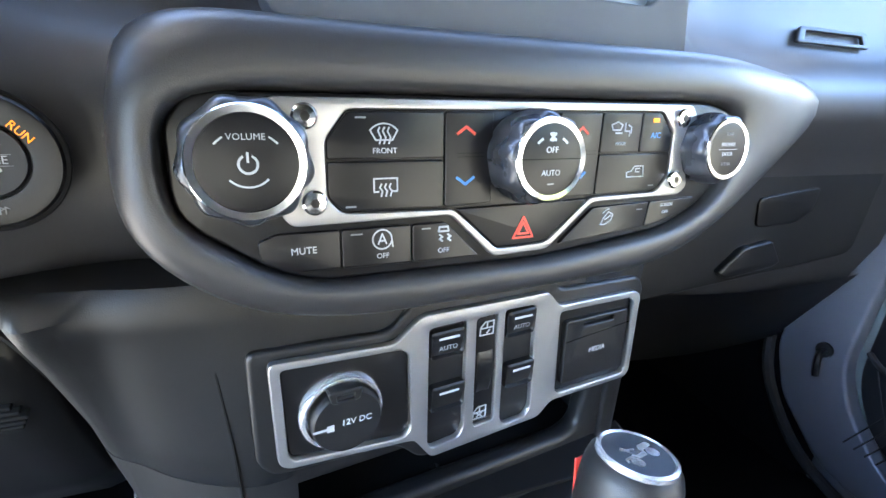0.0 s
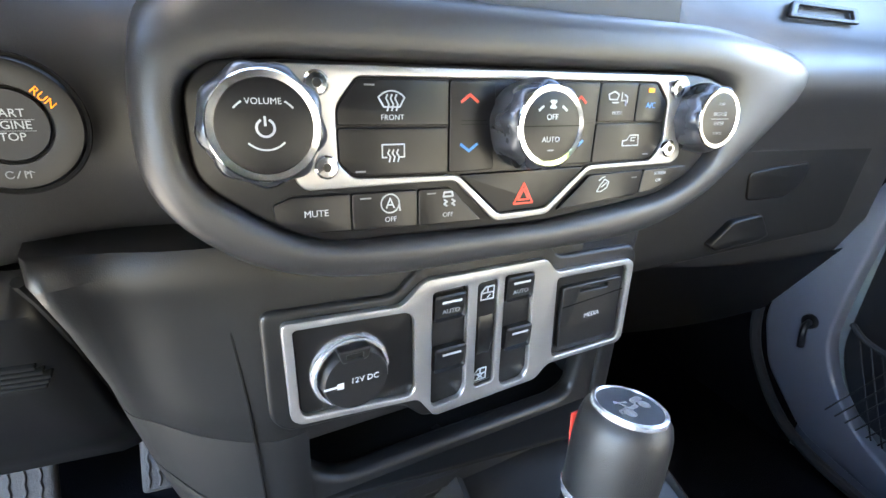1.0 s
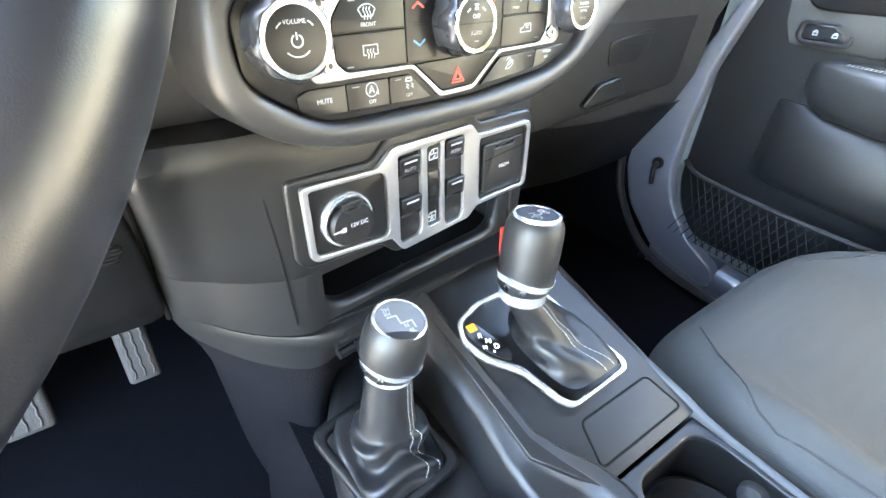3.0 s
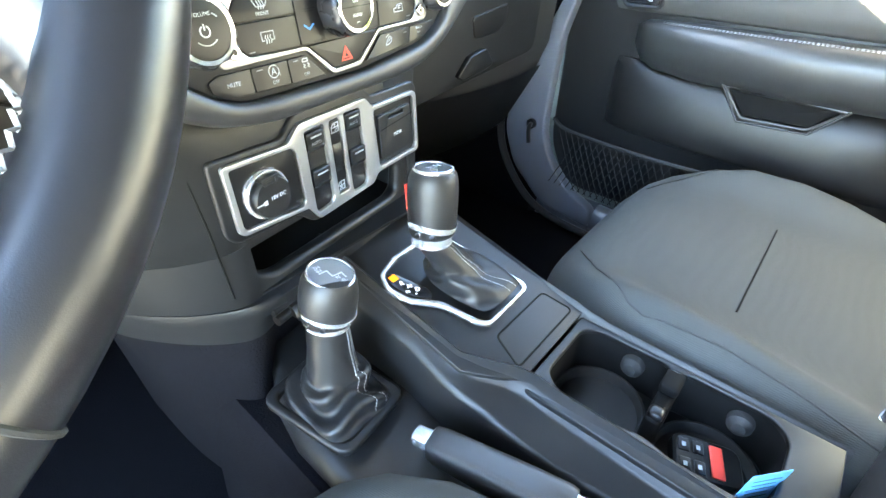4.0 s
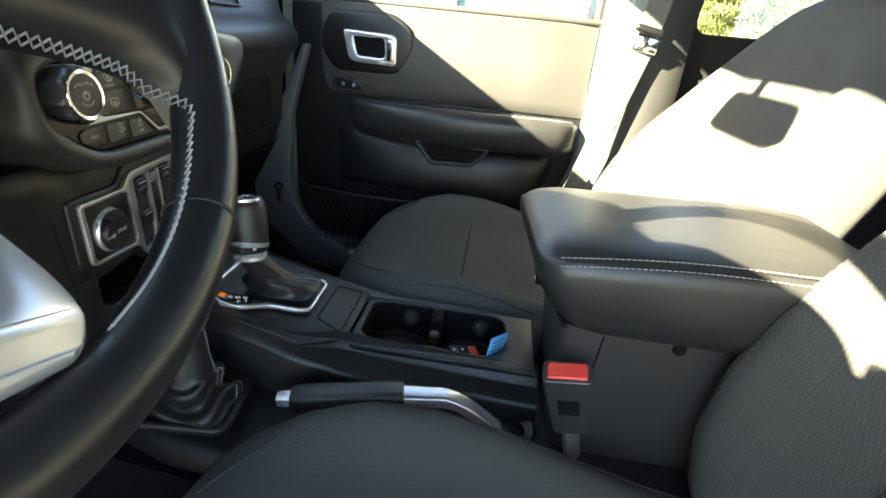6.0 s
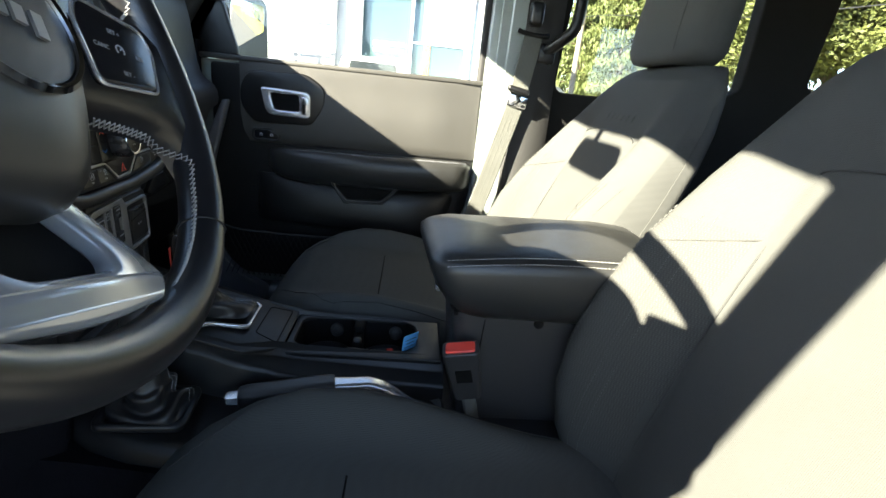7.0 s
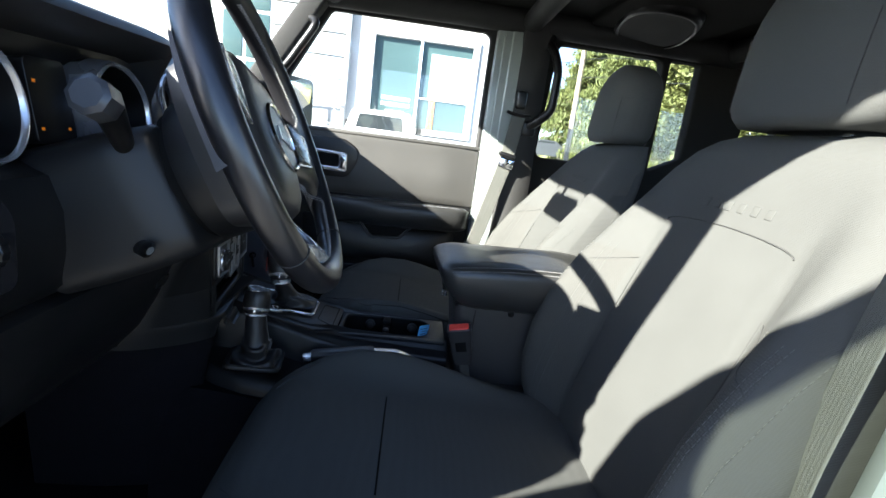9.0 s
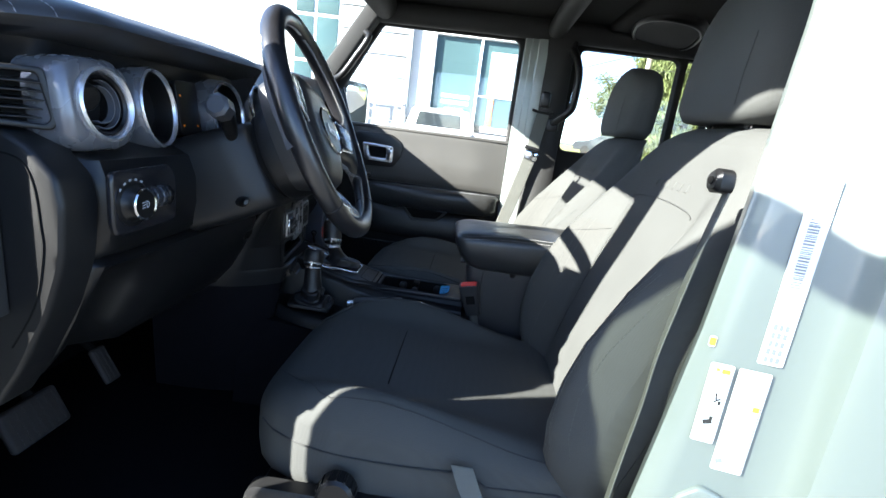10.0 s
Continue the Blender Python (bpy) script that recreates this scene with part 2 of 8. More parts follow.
def round_poly(pts, r=0.004, seg=5):
    """Rounds the corners of a 2D outline; r one number or one per corner."""
    out = []
    n = len(pts)
    for i in range(n):
        p, a, b = Vector(pts[i]), Vector(pts[i - 1]), Vector(pts[(i + 1) % n])
        ri = r[i] if isinstance(r, (list, tuple)) else r
        u, w = (a - p), (b - p)
        k = min(ri, 0.45 * u.length, 0.45 * w.length)
        s, e = p + u.normalized() * k, p + w.normalized() * k
        for j in range(seg + 1):
            t = j / seg
            q = (1 - t) ** 2 * s + 2 * t * (1 - t) * p + t * t * e
            out.append((q.x, q.y))
    return out


def plate(outer, holes, h, bevel=0.0008, m=None, res=2):
    """Flat plate of outline outer with holes, rising from 0 to h along local z, edges rounded."""
    cu = bpy.data.curves.new("outline", "CURVE")
    cu.dimensions, cu.fill_mode = "2D", "BOTH"
    cu.extrude, cu.bevel_depth, cu.bevel_resolution, cu.offset = max(1e-5, h / 2 - bevel), bevel, res, -bevel
    for ring in [outer] + list(holes):
        s = cu.splines.new("POLY")
        s.points.add(len(ring) - 1)
        for p, q in zip(s.points, ring):
            p.co = (q[0], q[1], 0, 1)
        s.use_cyclic_u = True
    ob = bpy.data.objects.new("outline", cu)
    me = bpy.data.meshes.new_from_object(ob)
    bm = bmesh.new()
    bm.from_mesh(me)
    bpy.data.objects.remove(ob)
    bpy.data.curves.remove(cu)
    bpy.data.meshes.remove(me)
    bmesh.ops.remove_doubles(bm, verts=bm.verts, dist=1e-7)
    for v in bm.verts:
        v.co.z += h / 2
    if m:
        bm.transform(m)
    return bm


def lettering(text, size, m, depth=0.0002, spacing=1.0, align="CENTER", shear=0.0):
    """Raised letters in the built-in font, centred on the origin of m."""
    cu = bpy.data.curves.new("letters", "FONT")
    cu.body, cu.size, cu.extrude, cu.align_x, cu.align_y, cu.space_character, cu.shear = text, size, depth, align, "CENTER", spacing, shear
    cu.resolution_u = 3
    ob = bpy.data.objects.new("letters", cu)
    me = bpy.data.meshes.new_from_object(ob)
    bm = bmesh.new()
    bm.from_mesh(me)
    bpy.data.objects.remove(ob)
    bpy.data.curves.remove(cu)
    bpy.data.meshes.remove(me)
    bm.transform(m)
    return bm


def bars(rects, m, h=0.0003):
    """Small raised strokes: (u, v, width, height, turn) on the plane of m."""
    bm = bmesh.new()
    for u, v, w, k, a in rects:
        add(bm, rbox(-w / 2, w / 2, -k / 2, k / 2, 0, h, 0, m=m @ pose(u, v, 0, 0, 0, a)))
    return bm


def strokes(lines, m, r=0.0004, h=0.0003):
    """Drawn lines on the plane of m, as thin flat bars."""
    out = []
    for ln in lines:
        for (a, b), (c, d) in zip(ln, ln[1:]):
            out.append(((a + c) / 2, (b + d) / 2, math.hypot(c - a, d - b) + r, 2 * r, math.degrees(math.atan2(d - b, c - a))))
    return bars(out, m, h)


def arc(cx, cy, r, a0, a1, n=12):
    return [(cx + r * math.cos(radians(a0 + (a1 - a0) * i / n)), cy + r * math.sin(radians(a0 + (a1 - a0) * i / n))) for i in range(n + 1)]


def face_frame(o, u, n):
    """Pose with local x along u, local z along the outward normal n."""
    z = Vector(n).normalized()
    x = (Vector(u) - z * z.dot(Vector(u))).normalized()
    y = z.cross(x)
    return Matrix.Translation(o) @ Matrix((x, y, z)).transposed().to_4x4()


def stitches(path, length=0.005, gap=0.002, r=0.0006, lift=Vector((0, 0, 0))):
    """Thread stitches along a line."""
    bm = bmesh.new()
    pts = [Vector(p) + lift for p in path]
    acc, seg = 0.0, []
    total = 0
    for a, b in zip(pts, pts[1:]):
        L = (b - a).length
        s = 0.0
        while s < L:
            step = min((length if acc < length else length + gap) - acc, L - s)
            if acc < length:
                p, q = a.lerp(b, s / L), a.lerp(b, (s + step) / L)
                if (q - p).length > 1e-4:
                    seg.append((p, q))
            s += step + 1e-9
            acc += step
            if acc >= length + gap - 1e-7:
                acc = 0.0
    for p, q in seg:
        d = (q - p).normalized()
        o = d.orthogonal().normalized() * r
        o2 = d.cross(o)
        ring = lambda c, k: [c + k * o, c + k * o2, c - k * o, c - k * o2]
        add(bm, loft([ring(p, 0.5), ring(p.lerp(q, 0.3), 1), ring(p.lerp(q, 0.7), 1), ring(q, 0.5)]))
    return bm

# ---- ground, building, yard ----
SIDE = lambda x, s=1: face_frame((x, 0, 0), (0, 1, 0), (1, 0, 0))   # local x -> +y, local y -> +z, rising to +x
REAR = lambda y: face_frame((0, y, 0), (1, 0, 0), (0, -1, 0))       # local x -> +x, local y -> +z, rising to -y

M_ASPHALT = mat("weathered_asphalt", (0.085, 0.083, 0.078), 0.9, grain=(60, 0.6), blotch=(0.4, 0.25))
M_GRASS = mat("dry_mown_grass", (0.13, 0.16, 0.03), 0.95, grain=(25, 1.0), blotch=(0.6, 0.3), alt=(0.33, 0.30, 0.10))
M_WALL = mat("white_wall_panels", (0.42, 0.42, 0.415), 0.6, grain=(40, 0.15), blotch=(0.7, 0.03))
M_WALLGREY = mat("pale_grey_siding", (0.27, 0.282, 0.295), 0.5, grain=(40, 0.1), blotch=(0.7, 0.04))
M_SHOP = mat("shop_glass", (0.05, 0.085, 0.09), 0.08, grain=(0, 0), blotch=(0.5, 0.25), rvar=0.02, spec=0.18)
M_SHOPPALE = mat("pale_blind", (0.27, 0.33, 0.34), 0.5, grain=(0, 0), blotch=(0.6, 0.08))
M_FRAME = mat("white_aluminium", (0.78, 0.79, 0.8), 0.4, grain=(0, 0), blotch=(2, 0.04))
M_BARK = mat("bark", (0.14, 0.10, 0.07), 0.9, grain=(30, 1.0), blotch=(3, 0.3))
M_POLEWOOD = mat("bleached_pole_wood", (0.30, 0.25, 0.19), 0.85, grain=(60, 0.6), blotch=(2, 0.2))
M_LEAF = mat("autumn_green_leaves", (0.045, 0.065, 0.015), 0.7, grain=(0, 0), blotch=(1.6, 0.4), alt=(0.10, 0.105, 0.025))
M_NEEDLE = mat("dark_green_needles", (0.035, 0.06, 0.018), 0.7, grain=(0, 0), blotch=(1.6, 0.4), alt=(0.11, 0.12, 0.025))
M_TRUCK = mat("white_truck_paint", (0.5, 0.5, 0.5), 0.25, grain=(0, 0), blotch=(2, 0.02), coat=0.5)
M_DARKCAR = mat("dark_grey_car_paint", (0.03, 0.034, 0.038), 0.35, grain=(0, 0), blotch=(2, 0.05), coat=0.15)
M_TINT = mat("tinted_glass", (0.022, 0.026, 0.028), 0.06, grain=(0, 0), blotch=(3, 0.2), rvar=0.02, spec=0.12)
M_ORANGEPAPER = mat("orange_poster", (0.75, 0.2, 0.05), 0.6, grain=(0, 0), blotch=(5, 0.05))


def ground():
    bm = bmesh.new()
    bmesh.ops.create_grid(bm, x_segments=40, y_segments=40, size=600)
    for v in bm.verts:
        d = v.co.length
        v.co.z = 0 if d < 60 else 0.004 * (d - 60) * noise.noise(v.co * 0.01)
    whole("ground", bm, M_ASPHALT, "weathered grey asphalt of a sales yard", "ground", "structure")
    bm = bmesh.new()
    n = 60
    # a low bank, level on top
    rings = [[(70 + (66 * math.cos(2 * math.pi * i / n) + 3 * noise.noise(Vector((i * 0.3, 0, 0)))) * k, -45 + 46 * math.sin(2 * math.pi * i / n) * k, z) for i in range(n)] for k, z in ((1.0, -0.02), (0.985, 0.28), (0.97, 0.52), (0.955, 0.60), (0.93, 0.62), (0.5, 0.62))]
    whole("lawn", loft(rings), M_GRASS, "dry yellow-green mown grass bank beside the yard", "lawn", "structure")


ground()


def shop():
    """White dealership facade facing the car, with one big window and metal siding."""
    b = thing("dealership_building", "white dealership building with a large shop window and grey siding", "building", pose(14, 0, 0))
    m = SIDE(0)
    flip = face_frame((0, 0, 0), (0, -1, 0), (-1, 0, 0))   # local x -> -y, up z, rising towards the car
    win = [(-1.27, 1.35), (1.78, 1.35), (1.78, 4.0), (-1.27, 4.0)]
    part("wall", plate([(-1.97, 0), (2.6, 0), (2.6, 5.6), (-1.97, 5.6)], [win], 0.3, 0.01, flip @ pose(0, 0, -0.3)), M_WALL, b, "white painted panel wall", smooth=False)
    part("side_wall", rbox(0, 9, -2.6, -2.3, 0, 5.6, 0.01), M_WALL, b, smooth=False)
    part("corner_post", rbox(-0.16, 0.1, 1.88, 2.02, 0, 5.6, 0.02), M_WALLGREY, b, "grey corner trim")
    part("roof", rbox(-0.3, 9, -2.9, 14, 5.6, 5.9, 0.03), M_WALLGREY, b)
    for k in range(9):
        part("siding_panel", rbox(-0.06 - 0.012 * (k % 2), 0.2, 2.03, 4.1, 0.02 + k * 0.63, 0.62 + k * 0.63, 0.012), M_WALLGREY, b)
    w = part("window", plate([(-1.36, 1.27), (1.87, 1.27), (1.87, 4.09), (-1.36, 4.09)], [[(-1.2, 1.42), (1.71, 1.42), (1.71, 3.93), (-1.2, 3.93)]], 0.12, 0.01, flip @ pose(0, 0, -0.05)), M_FRAME, b, "white aluminium window frame", smooth=False)
    part("pane", rbox(0.08, 0.1, -0.13, 1.2, 1.42, 3.93, 0), M_SHOP, w, "dark reflecting pane")
    part("pane", rbox(0.08, 0.1, -1.71, -0.21, 1.42, 3.93, 0), M_SHOP, w)
    part("inner_frame", tube([(0.03, 1.19, 1.43), (0.03, 1.19, 3.92), (0.03, -1.70, 3.92), (0.03, -1.70, 1.43)], 0.022, 6, closed=True), M_WALLGREY, w, "grey glazing bead")
    part("mullion", rbox(-0.02, 0.1, -0.205, -0.135, 1.4, 3.95, 0.008), M_FRAME, w)
    part("blind", rbox(0.05, 0.075, -1.7, -0.48, 2.35, 3.62, 0.002), M_SHOPPALE, w, "pale blue blind")
    part("poster", rbox(0.05, 0.07, -0.72, -0.56, 1.45, 2.28, 0.002), M_ORANGEPAPER, w, "orange poster strip")
    part("sill_rail", rbox(0.03, 0.07, -1.7, -0.21, 2.31, 2.35, 0.004), M_FRAME, w)
    rows = []
    for r, (z, n) in enumerate(((2.23, 12), (2.05, 12), (1.83, 8))):
        for i in range(n):
            rows.append((-0.86 + i * 0.073 + 0.14 * (r == 2), z, 0.045, 0.10, 0))
    for r_ in rows:
        part("letter_bar", bars([r_], flip @ pose(0, 0, -0.075), 0.004), M_FRAME, w, smooth=False)
    # yard lamp seen in the glass is the real lamp behind the car; glazed bay further on
    bay = part("glazed_bay", rbox(-0.05, 0.3, 4.12, 5.6, 0, 5.6, 0.02), M_FRAME, b, "white framed glazed bay")
    for k in range(4):
        part("pane", rbox(-0.075, -0.052, 4.2, 4.85, 0.2 + 1.3 * k, 1.4 + 1.3 * k, 0.003), M_SHOP, bay)
        part("pane", rbox(-0.075, -0.052, 4.95, 5.5, 0.2 + 1.3 * k, 1.4 + 1.3 * k, 0.003), M_SHOP, bay)
    part("side_wall", rbox(0, 0.3, 5.62, 14, 0, 5.6, 0.01), M_WALL, b, smooth=False)
    r = thing("stair_railing", "white steel stair railing beside the siding", "railing", pose(13.3, 0, 0))
    for y in (2.1, 2.75, 3.4, 4.05):
        part("post", tube([(0, y, 0), (0, y, 2.35 - 0.35 * max(0, 2.75 - y))], 0.03), M_WALLGREY, r)
    for z in (1.55, 2.3):
        part("rail", tube([(0, 2.72, z), (0, 4.1, z)], 0.03), M_WALLGREY, r)
        part("rail", tube([(0, 2.74, z), (0, 2.0, z - 0.6)], 0.03), M_WALLGREY, r)
    part("landing", rbox(-0.1, 0.6, 2.7, 4.1, 0.95, 1.05, 0.01), M_WALLGREY, r)


shop()


def wheel_parts(parent, x, y, z, R, w, axis="y"):
    m = pose(x, y, z, 90 if axis == "y" else 0, 90 if axis == "x" else 0, 0)
    t = part("wheel", lathe([(R * 0.62, -w / 2), (R * 0.93, -w / 2), (R, -w * 0.3), (R, w * 0.3), (R * 0.93, w / 2), (R * 0.62, w / 2)], m, 28), M_RUBBER, parent)
    part("rim", lathe([(0.02, -w * 0.45), (R * 0.3, -w * 0.45), (R * 0.6, -w * 0.5), (R * 0.62, w * 0.5), (R * 0.3, w * 0.45), (0.02, w * 0.45)], m, 20), M_SILVER, t, "silver alloy rim")


def truck():
    """White crew-cab pickup, its tail to the yard."""
    v = thing("pickup_truck", "white parked pickup truck with dark rear window", "truck", pose(9.75, 0.66, 0) @ Matrix.Diagonal((0.9, 0.9, 0.9, 1)))
    prof = [(0.0, 0.55), (0.0, 1.28), (1.75, 1.3), (1.95, 1.32), (2.2, 1.86), (2.6, 1.95), (3.6, 1.93), (4.3, 1.35), (5.5, 1.22), (5.65, 0.9), (5.6, 0.5)]
    def ring(y, k):
        return [(x, y * (1 - k * max(0, z - 1.3) * 0.28), z) for x, z in prof]
    part("body", loft([ring(-0.98, 1), ring(-0.9, 1), ring(0.9, 1), ring(0.98, 1)]), M_TRUCK, v, "white body", crease=25)
    g = [(1.985, 1.36), (2.175, 1.80)]
    bm = loft([[(g[0][0] - 0.015, -0.68, g[0][1]), (g[0][0] - 0.015, 0.68, g[0][1]), (g[1][0] - 0.015, 0.6, g[1][1]), (g[1][0] - 0.015, -0.6, g[1][1])], [(g[0][0] + 0.01, -0.68, g[0][1]), (g[0][0] + 0.01, 0.68, g[0][1]), (g[1][0] + 0.01, 0.6, g[1][1]), (g[1][0] + 0.01, -0.6, g[1][1])]])
    part("rear_window", bm, M_TINT, v, "dark tinted rear window", smooth=False)
    for s in (-1, 1):
        part("side_window", rbox(2.35, 3.5, s * 0.86 - 0.01, s * 0.86 + 0.01, 1.4, 1.78, 0.008), M_TINT, v)
        part("tail_light", rbox(-0.03, 0.06, s * 0.9 - 0.06, s * 0.9 + 0.06, 0.9, 1.22, 0.01), M_RED, v, "red tail light")
        part("door_mirror", rbox(3.5, 3.62, s * 1.1 - 0.1, s * 1.1 + 0.1, 1.4, 1.6, 0.03), M_SMOOTH, v, "black door mirror")
    part("brake_light", rbox(2.2, 2.23, -0.2, 0.2, 1.855, 1.885, 0.005), M_RED, v, "red high brake light")
    part("tailgate", rbox(-0.03, 0.03, -0.78, 0.78, 0.75, 1.24, 0.02), M_TRUCK, v)
    part("bumper", rbox(-0.16, 0.05, -0.95, 0.95, 0.5, 0.72, 0.03), M_CHROME, v, "chrome rear bumper")
    for x in (1.0, 4.6):
        for s in (-1, 1):
            wheel_parts(v, x, s * 0.86, 0.38, 0.38, 0.25)


truck()


def dark_car():
    v = thing("parked_sedan", "dark grey sedan parked under the trees", "car", pose(34.0, -9.45, 0.615, 0, 0, 75))
    prof = [(-2.2, 0.35), (-2.25, 0.8), (-1.5, 0.95), (-0.8, 1.4), (0.5, 1.42), (1.3, 0.98), (2.1, 0.85), (2.25, 0.6), (2.2, 0.3)]
    ring = lambda y, k: [(x, y * (1 - k * max(0, z - 0.95) * 0.5), z) for x, z in prof]
    part("body", loft([ring(-0.88, 1), ring(-0.8, 1), ring(0.8, 1), ring(0.88, 1)]), M_DARKCAR, v, crease=25)
    for s in (-1, 1):
        part("side_window", rbox(-0.75, 0.75, s * 0.76 - 0.01, s * 0.76 + 0.01, 1.0, 1.32, 0.008), M_TINT, v)
        for x in (-1.35, 1.4):
            wheel_parts(v, x, s * 0.8, 0.32, 0.32, 0.2)


dark_car()


def crown(seed, pts, leaf, spread, mat_, parent, droop=0.0):
    """Crown of many small bent leaf sprays set in clumps."""
    rnd = random.Random(seed)
    V, F = [], []
    for c, r, n in pts:
        for _ in range(n):
            d = Vector((rnd.gauss(0, 1), rnd.gauss(0, 1), rnd.gauss(0, 1))).normalized() * r * rnd.random() ** 0.4
            p = Vector(c) + Vector((d.x, d.y, d.z * spread))
            a = Vector((rnd.gauss(0, 1), rnd.gauss(0, 1), rnd.gauss(0, 0.6) - droop)).normalized() * leaf * rnd.uniform(0.6, 1.4)
            b = a.cross(Vector((rnd.gauss(0, 1), rnd.gauss(0, 1), rnd.gauss(0, 1)))).normalized() * leaf * (0.22 if droop else 0.45)
            k = len(V)
            V += [p - a, p + b - Vector((0, 0, leaf * 0.15)), p + a, p - b]
            F += [(k, k + 1, k + 2), (k, k + 2, k + 3)]
    me = bpy.data.meshes.new("crown")
    me.from_pydata(V, [], F)
    me.materials.append(mat_)
    ob = new("crown", me)
    ob.parent = parent
    return ob


def tree(x, y, h, r, seed, needle=False):
    rnd = random.Random(seed)
    t = thing("tree", "dark green conifer with drooping branches" if needle else "broad tree with yellow-green autumn leaves", "tree", pose(x, y, 0), "trees behind the yard")
    top = h * (0.98 if needle else 0.7)
    line = [Vector((0.15 * rnd.gauss(0, 1) * k / 6, 0.15 * rnd.gauss(0, 1) * k / 6, top * k / 6)) for k in range(7)]
    tr = tube(line, lambda s: 0.028 * h * (1 - 0.85 * s), 9)
    clumps = []
    n = 44 if needle else 26
    for i in range(n):
        f = 0.12 + 0.85 * i / n if needle else 0.35 + 0.4 * rnd.random()
        a = i * 2.4
        rr = r * ((1 - f) ** 0.8 if needle else (0.5 + 0.5 * rnd.random()))
        p0 = Vector((0, 0, h * f * 0.9))
        p1 = Vector((rr * math.cos(a), rr * math.sin(a), h * f + (-0.06 * h if needle else h * 0.22 * rnd.uniform(-0.3, 1))))
        add(tr, tube([p0, p0.lerp(p1, 0.5) + Vector((0, 0, 0.03 * h)), p1], lambda s: 0.007 * h * (1 - 0.8 * s), 5))
        for q in (0.45, 0.75, 1.0):
            clumps.append((tuple(p0.lerp(p1, q)), r * (0.20 if needle else 0.32), 110 if needle else 170))
    part("trunk", tr, M_BARK, t, "rough brown trunk and limbs")
    tagged(crown(seed, clumps, 0.21 if needle else 0.15, 0.7 if needle else 0.75, M_NEEDLE if needle else M_LEAF, t, 1.6 if needle else 0.0), "leaves")


for k, (az, d, h, r, nd) in enumerate(((-19, 38, 11, 3.4, True), (-23, 33, 10, 3.4, True), (-26, 40, 13, 3.4, True), (-21.5, 44, 14, 3.4, True), (-28, 34, 12, 3.6, True), (-31, 30, 9, 3.2, False), (-34.5, 33, 12, 3.8, True), (-38, 29, 9, 3.4, False), (-41.5, 33, 12, 4.0, True), (-45, 30, 10, 3.6, False), (-49, 32, 11, 4.0, True), (-54, 30, 9, 3.6, False), (-24, 48, 15, 4.5, False), (-30, 46, 14, 4.5, True), (-16.5, 52, 10, 3.4, False))):
    tree(d * math.cos(radians(az)), d * math.sin(radians(az)), h, r, 40 + k, nd)


def utility_pole():
    p = thing("utility_pole", "bleached wooden utility pole with crossarm and wires", "pole", pose(25.0, -8.45, 0))
    part("pole", tube([(0, 0, 0), (0.12, 0.05, 9)], lambda s: 0.15 - 0.04 * s), M_POLEWOOD, p)
    part("transformer", lathe([(0.0, 0), (0.2, 0), (0.22, 0.04), (0.22, 0.66), (0.18, 0.72), (0.0, 0.74)], pose(-0.3, 0.1, 6.6), 16), M_WALLGREY, p, "grey transformer drum")
    part("crossarm", rbox(-1.0, 1.2, -0.06, 0.06, 8.2, 8.34, 0.01), M_POLEWOOD, p)
    for k, z in enumerate((8.4, 6.1, 5.2)):
        part("wire", tube(smooth_line([(-30, -14, z + 0.5), (-8, -4, z - 0.5), (0, 0, z), (14, 6, z - 0.6), (40, 18, z + 0.5)], 6), 0.02, 5), M_SMOOTH, p, "black overhead wire")


utility_pole()


def yard_lamp():
    """Twin-head yard lamp behind the car, seen mirrored in the shop window."""
    p = thing("yard_lamp", "tall twin-head yard lamp on a dark pole", "lamp", pose(-9.0, 3.4, 0))
    part("pole", tube([(0, 0, 0), (0, 0, 7)], 0.08), M_SMOOTH, p)
    for s in (-1, 1):
        part("lamp_head", rbox(-0.25, 0.25, s * 0.7 - 0.35, s * 0.7 + 0.35, 6.9, 7.1, 0.05), M_SMOOTH, p)
    part("arm", tube([(0, -0.6, 7), (0, 0.6, 7)], 0.04), M_SMOOTH, p)


yard_lamp()

# ---- the car's shell ----
def side_wall(x0, sgn, name, label):
    """Rear body side with door window, quarter window and pillars; x0 inner face."""
    outer = [(-0.555, 0.45), (-2.05, 0.45), (-2.05, 1.70), (-0.555, 1.70)]
    w1 = round_poly([(-0.748, 1.265), (-1.14, 1.265), (-1.14, 1.645), (-0.77, 1.645)], 0.03)
    w2 = round_poly([(-1.165, 1.265), (-1.275, 1.32), (-1.275, 1.645), (-1.165, 1.645)], 0.012)
    w3 = round_poly([(-1.465, 1.34), (-1.83, 1.34), (-1.83, 1.60), (-1.49, 1.60)], 0.03)
    bm = plate(outer, [w1, w2, w3], 0.05, 0.006, SIDE(x0 if sgn > 0 else x0 - 0.05))
    for k, w in enumerate((w1, w2, w3)):
        p = whole("window_%d" % (k + 1), plate(w, [], 0.004, 0.0, SIDE(x0 + 0.022)), M_GLASS, "lightly tinted rear side window glass", "window", "structure", smooth=False)
        p.visible_shadow = False
    return whole(name, bm, M_HEAD, label, "wall", "structure", smooth=False)


side_wall(0.72, 1, "wall_right", "dark trimmed rear body side with side windows")


